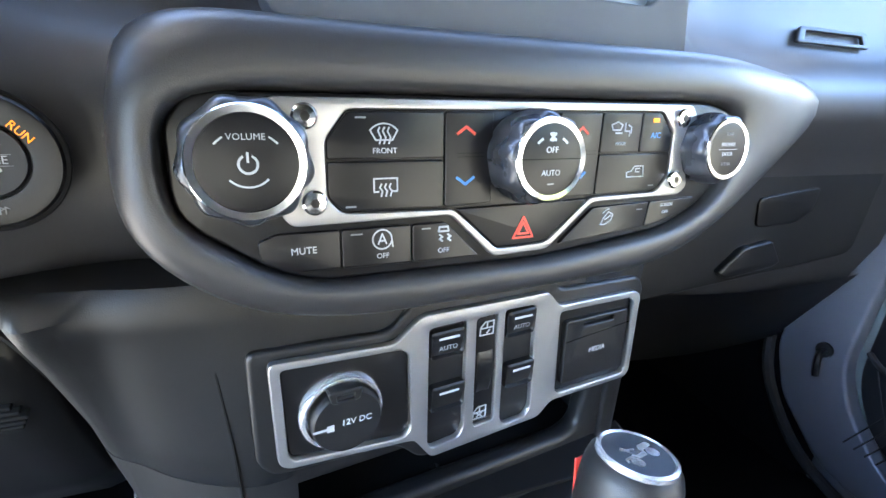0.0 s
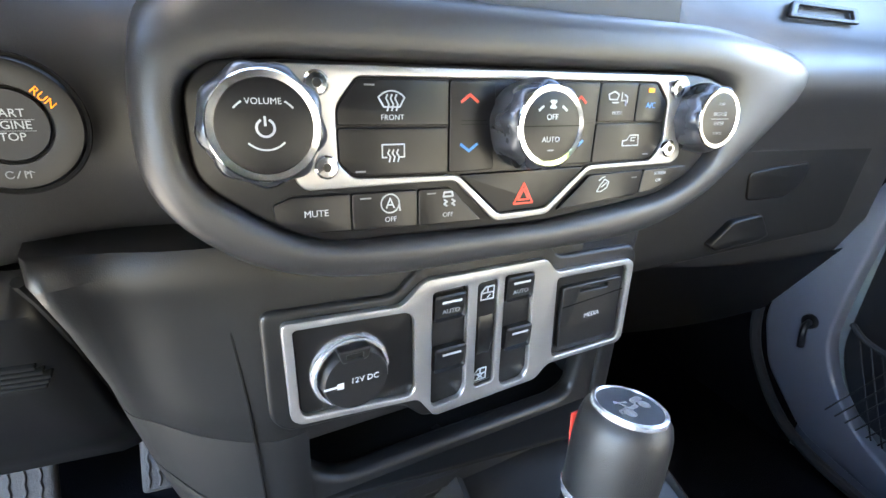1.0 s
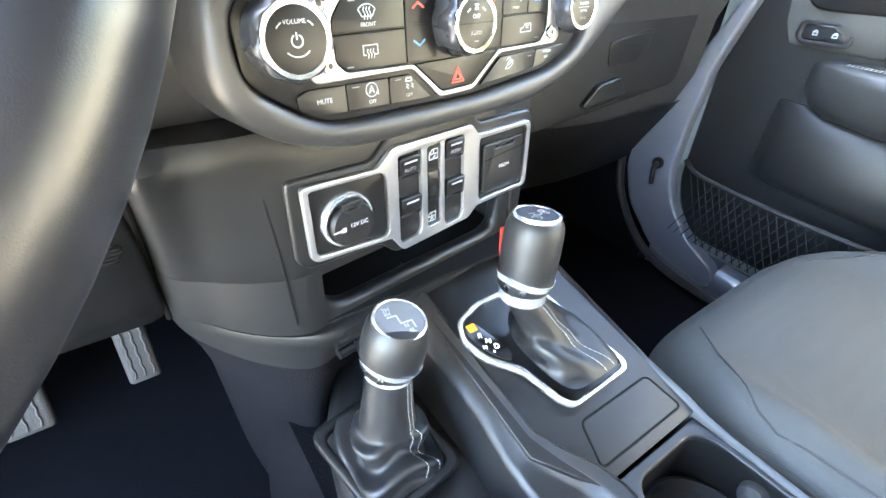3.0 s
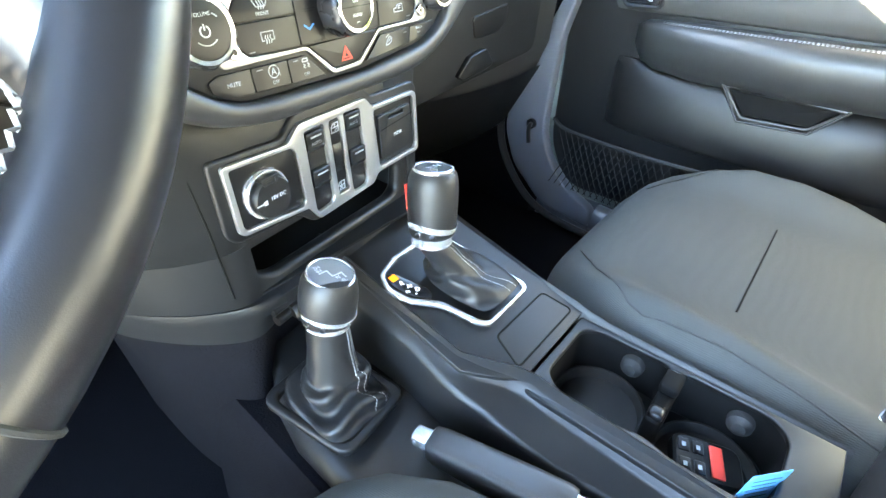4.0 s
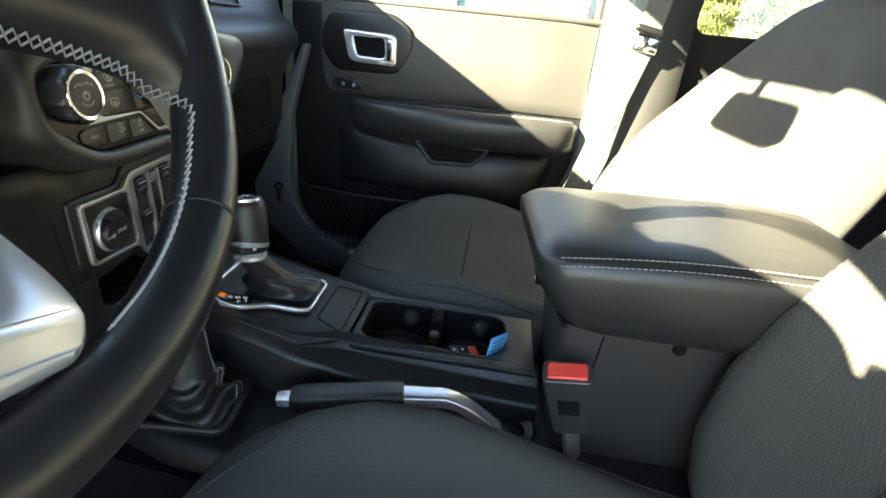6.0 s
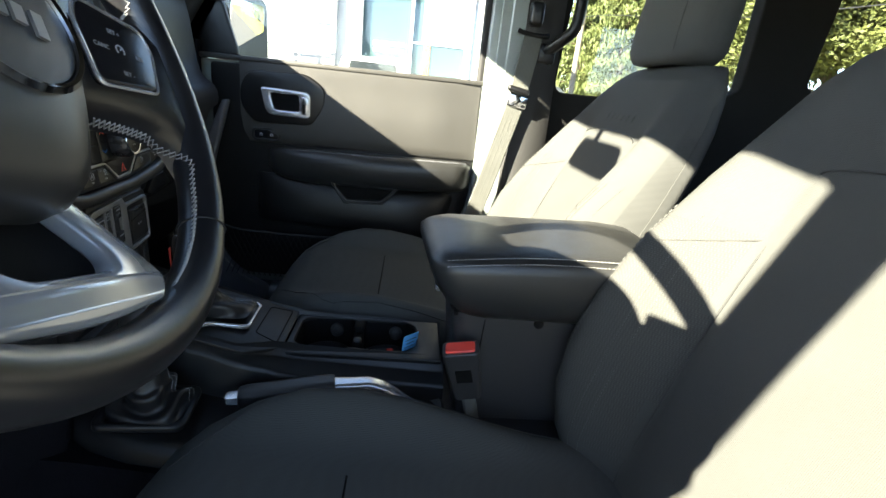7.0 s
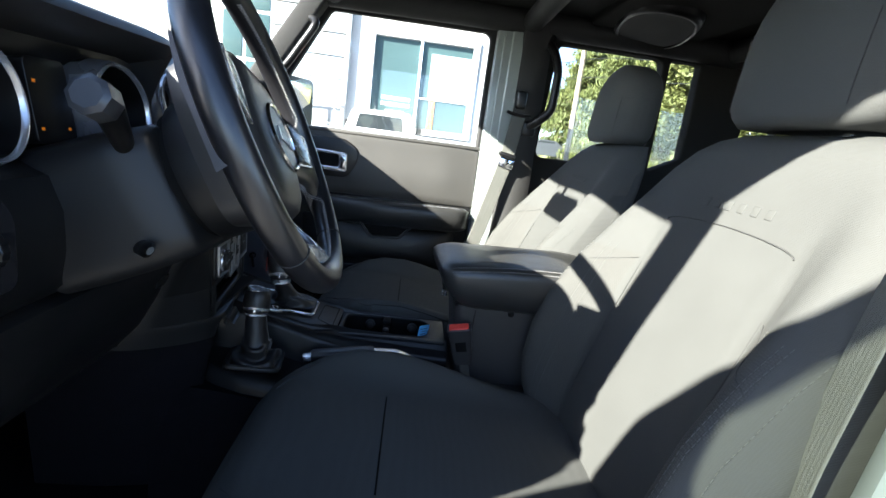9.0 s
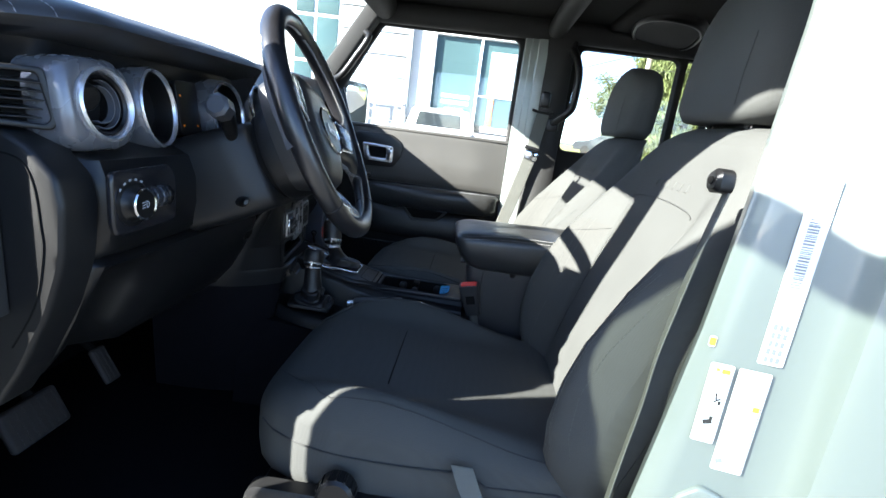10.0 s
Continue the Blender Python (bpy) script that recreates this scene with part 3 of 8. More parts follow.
def rear_shell():
    whole("floor", rbox(-0.72, 0.72, -2.05, 0.62, 0.50, 0.56, 0.005), M_CARPET, "black carpet of the cabin floor", "floor", "structure")
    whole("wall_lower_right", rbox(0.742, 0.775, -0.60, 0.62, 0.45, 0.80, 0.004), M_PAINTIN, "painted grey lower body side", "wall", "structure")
    whole("wall_front_right", rbox(0.703, 0.775, 0.19, 0.62, 0.45, 1.30, 0.004), M_CARPET, "dark carpeted footwell side", "wall", "structure")
    whole("wall_front_left", rbox(-0.775, -0.72, 0.185, 0.62, 0.45, 1.30, 0.004), M_PAINT, "sage grey body side before the door", "wall", "structure")
    # block added at the view's edge to keep sun off the dash end
    whole("hinge_jamb_left", rbox(-0.766, -0.7435, 0.093, 0.1845, 1.02, 1.27, 0.004), M_RUBBER, "black block added to keep sun off the dash end", "pillar", "structure")
    # unseen post, added so the dash's end panel stays shaded
    whole("hinge_post_left", rbox(-0.813, -0.776, 0.188, 0.30, 0.60, 1.36, 0.006), M_PAINT, "sage grey post added out of view to shade the dash end", "pillar", "structure")
    whole("firewall", rbox(-0.74, 0.74, 0.60, 0.66, 0.5, 1.30, 0.01), M_CARPET, "black carpeted firewall under the dash", "wall", "structure")
    whole("wall_rear", rbox(-0.72, 0.72, -2.10, -2.05, 0.45, 1.72, 0.01), M_TRIMGREY, "dark rear wall of the cabin", "wall", "structure")
    whole("ceiling", rbox(-0.74, 0.74, -2.10, -0.03, 1.725, 1.76, 0.01), M_HEAD, "charcoal headliner of the hard top", "ceiling", "structure")
    # roof rails with padded covers, rear body side of the driver
    for s, n in ((1, "rail_right"), (-1, "rail_left")):
        line = smooth_line([(s * 0.70, 0.0, 1.69), (s * 0.705, -0.5, 1.695), (s * 0.705, -1.2, 1.69), (s * 0.70, -2.05, 1.68)], 6)
        whole(n, tube(line, 0.042, 14), M_TRIMGREY, "padded dark roof rail", "trim", "structure")
    whole("header", tube([(-0.72, -0.02, 1.70), (0, 0.0, 1.715), (0.72, -0.02, 1.70)], 0.045, 14), M_TRIMGREY, "dark windscreen header rail", "trim", "structure")
    for y, n in ((-0.66, "cross_bar_front"), (-1.36, "cross_bar_rear")):
        whole(n, tube([(-0.70, y, 1.69), (0, y, 1.715), (0.70, y, 1.69)], 0.035, 14), M_TRIMGREY, "padded dark roof cross bar", "trim", "structure")


rear_shell()


def a_pillars():
    for s, n in ((1, "pillar_right"), (-1, "pillar_left")):
        lo, hi = (Vector((0.715, 0.235, 1.35)), Vector((0.70, 0.005, 1.70))) if s > 0 else (Vector((-0.762, 0.235, 1.35)), Vector((-0.752, 0.005, 1.70)))
        ring = lambda c, k: [c + Vector((s * a, b, 0)) for a, b in round_poly([(-0.035 * k, -0.03 * k), (0.035 * k, -0.03 * k), (0.03 * k, 0.045 * k), (-0.04 * k, 0.05 * k)], 0.012, 3)]
        bm = loft([ring(lo + (lo - hi) * 0.45, 1.05), ring(lo, 1), ring(lo.lerp(hi, 0.5), 0.95), ring(hi, 0.95)])
        whole(n, bm, M_TRIMGREY, "dark trimmed windscreen pillar", "pillar", "structure")
    g = thing("grab_handle", "black grab handle on the windscreen pillar", "handle")
    c0, c1 = Vector((0.675, 0.165, 1.42)), Vector((0.665, 0.045, 1.60))
    side = Vector((-0.035, -0.035, 0))
    pts = smooth_line([c0, c0.lerp(c1, 0.12) + side, c0.lerp(c1, 0.5) + side * 1.1, c0.lerp(c1, 0.88) + side, c1], 6)
    part("grip", tube(pts, 0.012, 12), M_SMOOTH, g)
    # windscreen
    bm = loft([[(-0.70, 0.30, 1.37), (0.70, 0.30, 1.37), (0.67, 0.03, 1.705), (-0.67, 0.03, 1.705)], [(-0.70, 0.306, 1.373), (0.70, 0.306, 1.373), (0.67, 0.036, 1.708), (-0.67, 0.036, 1.708)]])
    w = whole("windscreen", bm, M_GLASS, "clear windscreen glass", "window", "structure", smooth=False)
    w.visible_shadow = False
    whole("cowl", rbox(-0.72, 0.72, 0.345, 0.62, 1.14, 1.30, 0.02), M_SMOOTH, "black cowl panel before the windscreen", "cowl", "structure")
    whole("bonnet", loft([[(x * 0.72, 0.64, 1.18 + 0.02 * (1 - x * x)) for x in (-1, -0.8, 0, 0.8, 1)] + [(0.72, 0.64, 0.6), (-0.72, 0.64, 0.6)], [(x * 0.66, 1.6, 1.15 + 0.02 * (1 - x * x)) for x in (-1, -0.8, 0, 0.8, 1)] + [(0.66, 1.6, 0.6), (-0.66, 1.6, 0.6)]]), M_PAINT, "sage grey engine bonnet", "bonnet", "structure")


a_pillars()


def kick_panel():
    """Painted door opening edge and sill in the passenger footwell."""
    pts = [(0.130, 1.16), (0.205, 0.99), (0.266, 0.869), (0.277, 0.773), (0.246, 0.69), (0.16, 0.61), (0.02, 0.585), (0.02, 0.632), (0.09, 0.665), (0.148, 0.726), (0.173, 0.784), (0.171, 0.88), (0.163, 0.99), (0.115, 1.16)]
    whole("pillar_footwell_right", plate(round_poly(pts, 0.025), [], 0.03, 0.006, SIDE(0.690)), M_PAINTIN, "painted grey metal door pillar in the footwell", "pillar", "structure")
    line = smooth_line([(0.722, 0.02, 0.605), (0.722, -0.1, 0.60), (0.722, -0.3, 0.60), (0.722, -0.56, 0.60)], 6)
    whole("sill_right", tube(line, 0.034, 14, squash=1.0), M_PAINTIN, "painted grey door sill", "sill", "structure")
    line = smooth_line([(0.683, 0.212, 0.99), (0.683, 0.272, 0.869), (0.683, 0.284, 0.773), (0.683, 0.252, 0.685), (0.683, 0.165, 0.602), (0.683, 0.02, 0.575), (0.683, -0.3, 0.57)], 6)
    whole("door_seal_right", tube(line, 0.009, 8), M_RUBBER, "black rubber door seal", "seal", "structure")
    h = thing("check_strap_pin", "small black door strap hook on the pillar", "hook")
    part("pin", tube(smooth_line([(0.69, 0.205, 0.80), (0.672, 0.20, 0.80), (0.664, 0.197, 0.79), (0.664, 0.193, 0.765)], 4), 0.005, 8), M_SMOOTH, h)
    part("base", lathe([(0.0, 0), (0.013, 0), (0.012, 0.006), (0.0, 0.007)], face_frame((0.692, 0.205, 0.80), (0, 1, 0), (-1, 0, 0)), 16), M_SMOOTH, h)
    whole("sill_left", rbox(-0.75, -0.64, -0.72, 0.3, 0.46, 0.585, 0.02), M_PAINT, "painted sage grey door sill", "sill", "structure")


kick_panel()


def b_pillar_right():
    bm = rbox(0.70, 0.775, -0.64, -0.565, 0.5, 1.70, 0.015)
    whole("pillar_b_right", bm, M_PAINT, "sage grey painted door pillar", "pillar", "structure")
    sec = [(0.7225, -0.549), (0.702, -0.549), (0.698, -0.553), (0.698, -0.572), (0.694, -0.575), (0.694, -0.598), (0.690, -0.602), (0.690, -0.640), (0.7225, -0.640)]
    whole("pillar_flange_right", loft([[(x, y - 0.010 * max(0.0, z - 1.25), z) for x, y in sec] for z in (0.82, 1.25, 1.66)]), M_PAINT, "sage grey stepped pillar flange behind the door", "pillar", "structure", crease=30)
    ring = lambda z, k: [(0.715 - 0.05 * k, -0.612 - 0.02 * (z > 1.25), z), (0.69 - 0.05 * k, -0.640, z), (0.685 - 0.05 * k, -0.705, z), (0.70 - 0.04 * k, -0.738, z), (0.74, -0.746, z), (0.74, -0.612, z)]
    bm = loft([ring(0.55, 0.3), ring(1.15, 0.3), ring(1.3, 0.1), ring(1.60, 0.0), ring(1.70, 0.6)])
    whole("pillar_trim_right", bm, M_TRIMGREY, "dark grained pillar cover", "pillar", "structure", crease=50)


b_pillar_right()


def b_pillar_left():
    """Outer door jamb of the driver's side, lit from the front."""
    sec = [(-0.615, -0.80), (-0.640, -0.775), (-0.658, -0.752), (-0.675, -0.747), (-0.69, -0.757), (-0.697, -0.775), (-0.704, -0.81), (-0.711, -0.845), (-0.722, -0.857), (-0.742, -0.86), (-0.752, -0.872), (-0.762, -0.935), (-0.62, -0.935)]
    ring = lambda z, k=0, dy=0.0: [(x + 0.015 * k, y - 0.018 * k + dy * (y > -0.80), z) for x, y in sec]
    bm = loft([ring(0.46, 0, 0.075), ring(0.75, 0, 0.062), ring(0.95, 0, 0.036), ring(1.1, 0, 0.018), ring(1.27, 0, 0.004), ring(1.45, 0.5), ring(1.70, 1.0)])
    whole("pillar_b_left", bm, M_PAINT, "sage grey painted door jamb with sunlit front", "pillar", "structure", crease=40)
    # rear door outer skin
    bm = rbox(-0.80, -0.70, -1.9, -0.941, 0.46, 1.26, 0.018)
    whole("rear_door_left", bm, M_PAINT, "sage grey rear door skin", "door", "structure")
    bm = plate([(-0.945, 1.265), (-1.9, 1.265), (-1.9, 1.70), (-1.0, 1.70)], [round_poly([(-1.0, 1.30), (-1.85, 1.30), (-1.85, 1.655), (-1.04, 1.655)], 0.03)], 0.03, 0.006, SIDE(-0.745))
    whole("wall_left", bm, M_PAINT, "sage grey rear door window frame", "wall", "structure", smooth=False)
    whole("pillar_trim_left", rbox(-0.625, -0.585, -0.93, -0.80, 0.5, 1.70, 0.02), M_TRIMGREY, "dark grained pillar cover", "pillar", "structure")


b_pillar_left()


def open_door():
    """Driver's door swung open on its front hinge, with tinted glass."""
    d = thing("open_front_door", "sage grey driver's door standing wide open", "door", pose(-0.76, 0.285, 0, 0, 0, -70))
    L = face_frame((0, 0, 0), (0, -1, 0), (-1, 0, 0))
    shell = round_poly([(0.128, 1.257), (0.84, 1.257), (0.84, 0.93), (0.78, 0.72), (0.68, 0.60), (0.18, 0.60), (0.126, 0.70)], [0.01, 0.01, 0.03, 0.05, 0.04, 0.05, 0.04])
    part("door_body", plate(shell, [], 0.06, 0.008, L), M_PAINT, d, "sage grey door shell")
    part("inner_panel", plate(round_poly([(0.155, 1.25), (0.82, 1.25), (0.82, 0.94), (0.75, 0.74), (0.66, 0.64), (0.21, 0.64), (0.155, 0.74)], 0.03), [], 0.02, 0.006, L @ pose(0, 0, -0.022)), M_PLASTIC, d, "grained black inner panel")
    part("armrest", rbox(0.02, 0.09, -0.80, -0.28, 0.97, 1.05, 0.02), M_ARM, d, "padded black armrest")
    out = [(0.130, 1.258), (0.140, 1.30), (0.199, 1.485), (0.287, 1.612), (0.375, 1.70), (0.43, 1.80), (0.845, 1.80), (0.855, 1.785), (0.855, 1.258)]
    inn = [(0.40, 1.27), (0.388, 1.40), (0.352, 1.475), (0.354, 1.56), (0.388, 1.625), (0.41, 1.68), (0.47, 1.745), (0.80, 1.745), (0.815, 1.73), (0.815, 1.27)]
    part("window_frame", plate(round_poly(out, 0.02), [round_poly(inn, 0.02)], 0.035, 0.006, L @ pose(0, 0, 0.01)), M_SMOOTH, d, "black window frame")
    part("pane", plate(inn, [], 0.004, 0.0, L @ pose(0, 0, 0.026)), clear_glass("tinted_door_glass", (0.485, 0.51, 0.48), 0.0, 0.93), d, "green tinted door glass", smooth=False)


open_door()

# ---- dashboard ----
def polar(outline, centre, n=128):
    """Outline as radius by angle round a centre, for skins between unlike outlines."""
    out = []
    cx, cy = centre
    pts = [(a - cx, b - cy) for a, b in outline]
    for i in range(n):
        th = 2 * math.pi * i / n
        dx, dy = math.cos(th), math.sin(th)
        best = 0.0
        for (x0, y0), (x1, y1) in zip(pts, pts[1:] + pts[:1]):
            ex, ey = x1 - x0, y1 - y0
            det = ex * dy - ey * dx
            if abs(det) < 1e-12:
                continue
            t = (x0 * ey - y0 * ex) / -det
            s = (dx * y0 - dy * x0) / det
            if -1e-6 <= s <= 1 + 1e-6 and t > best:
                best = t
        out.append(best)
    k = [sum(out[(i + j) % n] for j in range(-1, 2)) / 3 for i in range(n)]
    return [(cx + k[i] * math.cos(2 * math.pi * i / n), cy + k[i] * math.sin(2 * math.pi * i / n)) for i in range(n)]


A4 = radians(4)
PA = face_frame((0, 0.002, 1.145), (math.cos(A4), math.sin(A4), 0), (math.sin(A4), -math.cos(A4), 0.1))
A8 = radians(8)
PB = face_frame((0, 0.025, 1.0), (math.cos(A8), math.sin(A8), 0), (math.sin(A8), -math.cos(A8), 0.0))


def smooth_line_2d(pts):
    return [(p.y, p.z) for p in smooth_line([Vector((0, a, b)) for a, b in pts], 5)]


def dash_profile(x):
    """Side section (y, z) of the dashboard at x, from the windscreen round to underneath."""
    hood = [(0.345, 1.20), (0.30, 1.385), (0.265, 1.408), (0.21, 1.410), (0.12, 1.397), (0.045, 1.380), (0.02, 1.372), (0.013, 1.362), (0.03, 1.350), (0.080, 1.338), (0.100, 1.28), (0.080, 1.225), (0.03, 1.205), (0.018, 1.17), (0.017, 1.13), (0.024, 1.09), (0.045, 1.072), (0.07, 1.06), (0.30, 1.05)]
    mid = [(0.345, 1.20), (0.30, 1.385), (0.265, 1.408), (0.215, 1.395), (0.19, 1.378), (0.15, 1.352), (0.115, 1.326), (0.097, 1.302), (0.09, 1.265), (0.088, 1.225), (0.078, 1.203), (0.055, 1.19), (0.045, 1.18), (0.038, 1.165), (0.035, 1.13), (0.04, 1.10), (0.06, 1.08), (0.10, 1.07), (0.30, 1.06)]
    right = [(0.345, 1.20), (0.30, 1.385), (0.265, 1.408), (0.215, 1.410), (0.195, 1.39), (0.185, 1.345), (0.178, 1.29), (0.172, 1.248), (0.165, 1.222), (0.150, 1.206), (0.135, 1.195), (0.127, 1.182), (0.125, 1.165), (0.128, 1.15), (0.150, 1.13), (0.168, 1.08), (0.174, 0.99), (0.20, 0.925), (0.32, 0.905)]
    s = lambda a, b: max(0.0, min(1.0, (x - a) / (b - a)))
    ease = lambda t: t * t * (3 - 2 * t)
    k1, k2 = ease(s(-0.27, -0.185)), ease(s(0.12, 0.24))
    pts = [tuple(h + (m - h) * k1 + (r - m) * k2 for h, m, r in zip(p, q, w)) for p, q, w in zip(hood, mid, right)]
    return pts


def dashboard():
    d = thing("dashboard", "dark grey soft-touch dashboard across the cabin", "dashboard", pose(0, 0, 0))
    xs = [-0.712, -0.708, -0.70, -0.69, -0.68, -0.67] + [-0.65 + 0.03 * i for i in range(14)] + [-0.232, -0.223, -0.214, -0.205, -0.195, -0.185, -0.165, -0.15, -0.12, -0.06, 0, 0.06, 0.11, 0.13, 0.15, 0.17, 0.19, 0.21, 0.24, 0.30, 0.38, 0.46, 0.54, 0.60, 0.64, 0.66]
    # the driver's end falls back towards the windscreen pillar
    def recede(x, y, z):
        k = max(0.0, (-0.665 - x) / 0.047)
        return (x - 0.04 * k * (z > 1.33), y + (0.095 if z < 1.2 else 0.085) * k ** 1.5 * (y < 0.2), z - 0.01 * k * k * (z > 1.2))
    rings = []
    for x in xs:
        rings.append([recede(x, y, z) for y, z in dash_profile(x)])
    body = part("body", loft(rings), M_DASH, d, crease=40)
    # side panel that closes the driver's end of the dashboard
    edge = round_poly([(0.183, 1.245), (0.085, 1.236), (0.058, 1.222), (0.028, 1.190), (0.022, 1.157), (0.026, 1.105), (0.031, 1.080), (0.052, 1.020), (0.096, 0.937), (0.132, 0.883), (0.183, 0.850)], 0.008, 3)
    sizes = ((-0.690, 1.0), (-0.733, 1.0), (-0.739, 0.985), (-0.742, 0.95))
    part("end_panel", loft([[(x, 0.12 + (y - 0.12) * k, 1.09 + (z - 1.09) * k) for y, z in edge] for x, k in sizes]), M_PLASTIC, d, "dark grey end panel", crease=40)
    part("end_seam", tube([(-0.7424, y, z) for y, z in smooth_line_2d([(0.125, 1.216), (0.095, 1.213), (0.065, 1.206), (0.052, 1.180), (0.048, 1.133), (0.048, 1.100), (0.064, 1.034), (0.098, 0.975)])], 0.0012, 6), M_RECESS, d)
    two_cloths(body, lambda c: c.x < -0.30 and c.z < 1.342 and c.y < 0.12, M_SMOOTH)
    for off in (0.0, 0.012):
        part("hood_stitch", stitches([Vector(recede(-0.700 + off, y, z)) + Vector((0, -0.0006, 0.0012)) for y, z in smooth_line_2d([(0.19, 1.4090), (0.12, 1.3975), (0.045, 1.3805), (0.02, 1.372), (0.0125, 1.362)])], 0.005, 0.002, 0.0006), M_GREYINK, d, "grey hood stitching")
    # centre pod: padded frame swelling round the recessed control panel
    inner = [(-0.1535, 0.014), (-0.143, 0.0245), (0.115, 0.0265), (0.138, 0.020), (0.143, 0.004), (0.120, -0.029), (0.090, -0.043), (0.008, -0.0515), (-0.104, -0.0505), (-0.122, -0.0435), (-0.1535, -0.021)]
    outer = [(-0.170, 0.018), (-0.164, 0.044), (-0.146, 0.052), (0.120, 0.0525), (0.205, 0.0440), (0.2405, 0.0375), (0.2455, 0.0215), (0.190, -0.012), (0.105, -0.060), (0.07, -0.067), (-0.09, -0.070), (-0.136, -0.060), (-0.172, -0.028)]
    c = (-0.005, -0.012)
    pi_, po = polar(round_poly(inner, 0.012), c, 180), polar(round_poly(outer, [0.022, 0.022, 0.022, 0.02, 0.01, 0.004, 0.004, 0.02, 0.03, 0.02, 0.03, 0.03, 0.03]), c, 180)
    mixr = lambda t, grow=1.0: [(a[0] + (b[0] - a[0]) * t + (b[0] - c[0]) * (grow - 1), a[1] + (b[1] - a[1]) * t + (b[1] - c[1]) * (grow - 1)) for a, b in zip(pi_, po)]
    lay = [(0.0, -0.012, 1), (0.0, -0.002, 1), (0.02, 0.002, 1), (0.07, 0.0042, 1), (0.15, 0.0055, 1), (0.35, 0.0062, 1), (0.6, 0.0055, 1), (0.8, 0.0035, 1), (0.93, -0.001, 1), (1.0, -0.010, 1), (1.0, -0.026, 1.01), (1.0, -0.06, 1.02), (1.0, -0.13, 1.0)]
    # the far right end falls back to meet the passenger side
    back = lambda u, h: h - 0.10 * max(0.0, u - 0.13) - 0.15 * max(0.0, -0.155 - u)
    rings = [[PA @ Vector((u, v, back(u, h))) for u, v in mixr(t, g)] for t, h, g in lay]
    part("centre_pod", loft(rings, caps=False), M_DASH, d, "soft padded frame round the climate controls", crease=60)
    # passenger grab bar end and glove box
    gb = part("glove_box", plate(round_poly([(0.16, 1.112), (0.60, 1.12), (0.585, 0.985), (0.16, 0.950)], 0.02), [], 0.012, 0.004, REAR(0.176)), M_PLASTIC, d, "grained black glove box lid")
    part("latch_pocket", plate(round_poly([(0.385, 1.068), (0.482, 1.078), (0.478, 1.050), (0.455, 1.036), (0.392, 1.034)], 0.008), [], 0.004, 0.0015, REAR(0.1655)), M_SMOOTH, gb)
    part("latch_lever", plate(round_poly([(0.345, 0.985), (0.375, 1.012), (0.42, 1.018), (0.442, 0.99), (0.43, 0.984), (0.36, 0.976)], 0.005), [], 0.012, 0.003, REAR(0.168)), M_SMOOTH, gb)
    part("lock", lathe([(0.0, 0), (0.008, 0), (0.0075, 0.002), (0.0, 0.0025)], face_frame((0.452, 0.164, 1.056), (1, 0, 0), (0, -1, 0)), 16), M_CHROME, gb)
    low = [[(x, 0.185 + 0.05 * k, 0.955 - 0.09 * k + 0.02 * math.cos(x * 6)) for x in [0.13 + 0.053 * i for i in range(11)]] for k in (0, 0.3, 0.7, 1.0, 1.6)]
    bm = loft(low, caps=False, closed=False)
    bmesh.ops.solidify(bm, geom=bm.faces[:], thickness=0.01)
    part("lower_panel", bm, M_PLASTIC, d)
    v = part("foot_vent", lathe([(0.0, 0.0), (0.03, 0.0), (0.034, 0.006), (0.038, 0.004), (0.04, -0.01)], face_frame((0.60, 0.30, 0.82), (1, 0, 0.1), (0, -0.8, -0.4)) @ Matrix.Diagonal((1.4, 0.5, 1, 1)), 28), M_SMOOTH, d, "oval footwell vent")
    # upper centre vent slot on the passenger top
    part("top_vent", plate(round_poly([(-0.055, -0.008), (0.055, -0.008), (0.05, 0.008), (-0.05, 0.008)], 0.004), [round_poly([(-0.045, -0.004), (0.045, -0.004), (0.042, 0.004), (-0.042, 0.004)], 0.002)], 0.004, 0.001, face_frame((0.426, 0.1655, 1.231), (1, 0.0, 0), (0, -1, 0.3))), M_SMOOTH, d, "defroster slot frame")
    # knee bolster under the column and lower left panel
    rings = []
    for x in (-0.712, -0.708, -0.70, -0.69, -0.68, -0.67, -0.66, -0.65, -0.62, -0.595, -0.57, -0.545, -0.45, -0.35, -0.28, -0.25, -0.238, -0.230, -0.2265, -0.2245):
        e = 0.6 * min(1.0, max(0.0, (x + 0.30) / 0.075))
        k = max(0.0, (-0.665 - x) / 0.047) ** 1.5
        hol = max(0.0, min(1.0, (x + 0.675) / 0.025)) * max(0.0, min(1.0, (-0.545 - x) / 0.05))
        dp = 0.010 * max(0.0, (x + 0.2385) / 0.014) ** 2
        rings.append([(x, y + dp + 0.085 * k * (y < 0.15) + 0.05 * hol * (z < 1.05), z + 0.02 * hol * (0.9 < z < 1.0)) for y, z, q in ((0.045, 1.079 - 0.012 * e, 0), (0.030, 1.066 - 0.02 * e, 0), (0.034, 1.04, 0.1), (0.055, 0.99, -0.3), (0.085, 0.935, -0.8), (0.12, 0.895, -1.1), (0.2, 0.87, -1.1), (0.3, 0.87, -1.1), (0.3, 1.06, 0))])
    kb = part("knee_panel", loft(rings), M_SMOOTH, d, "grained black knee bolster", crease=50)
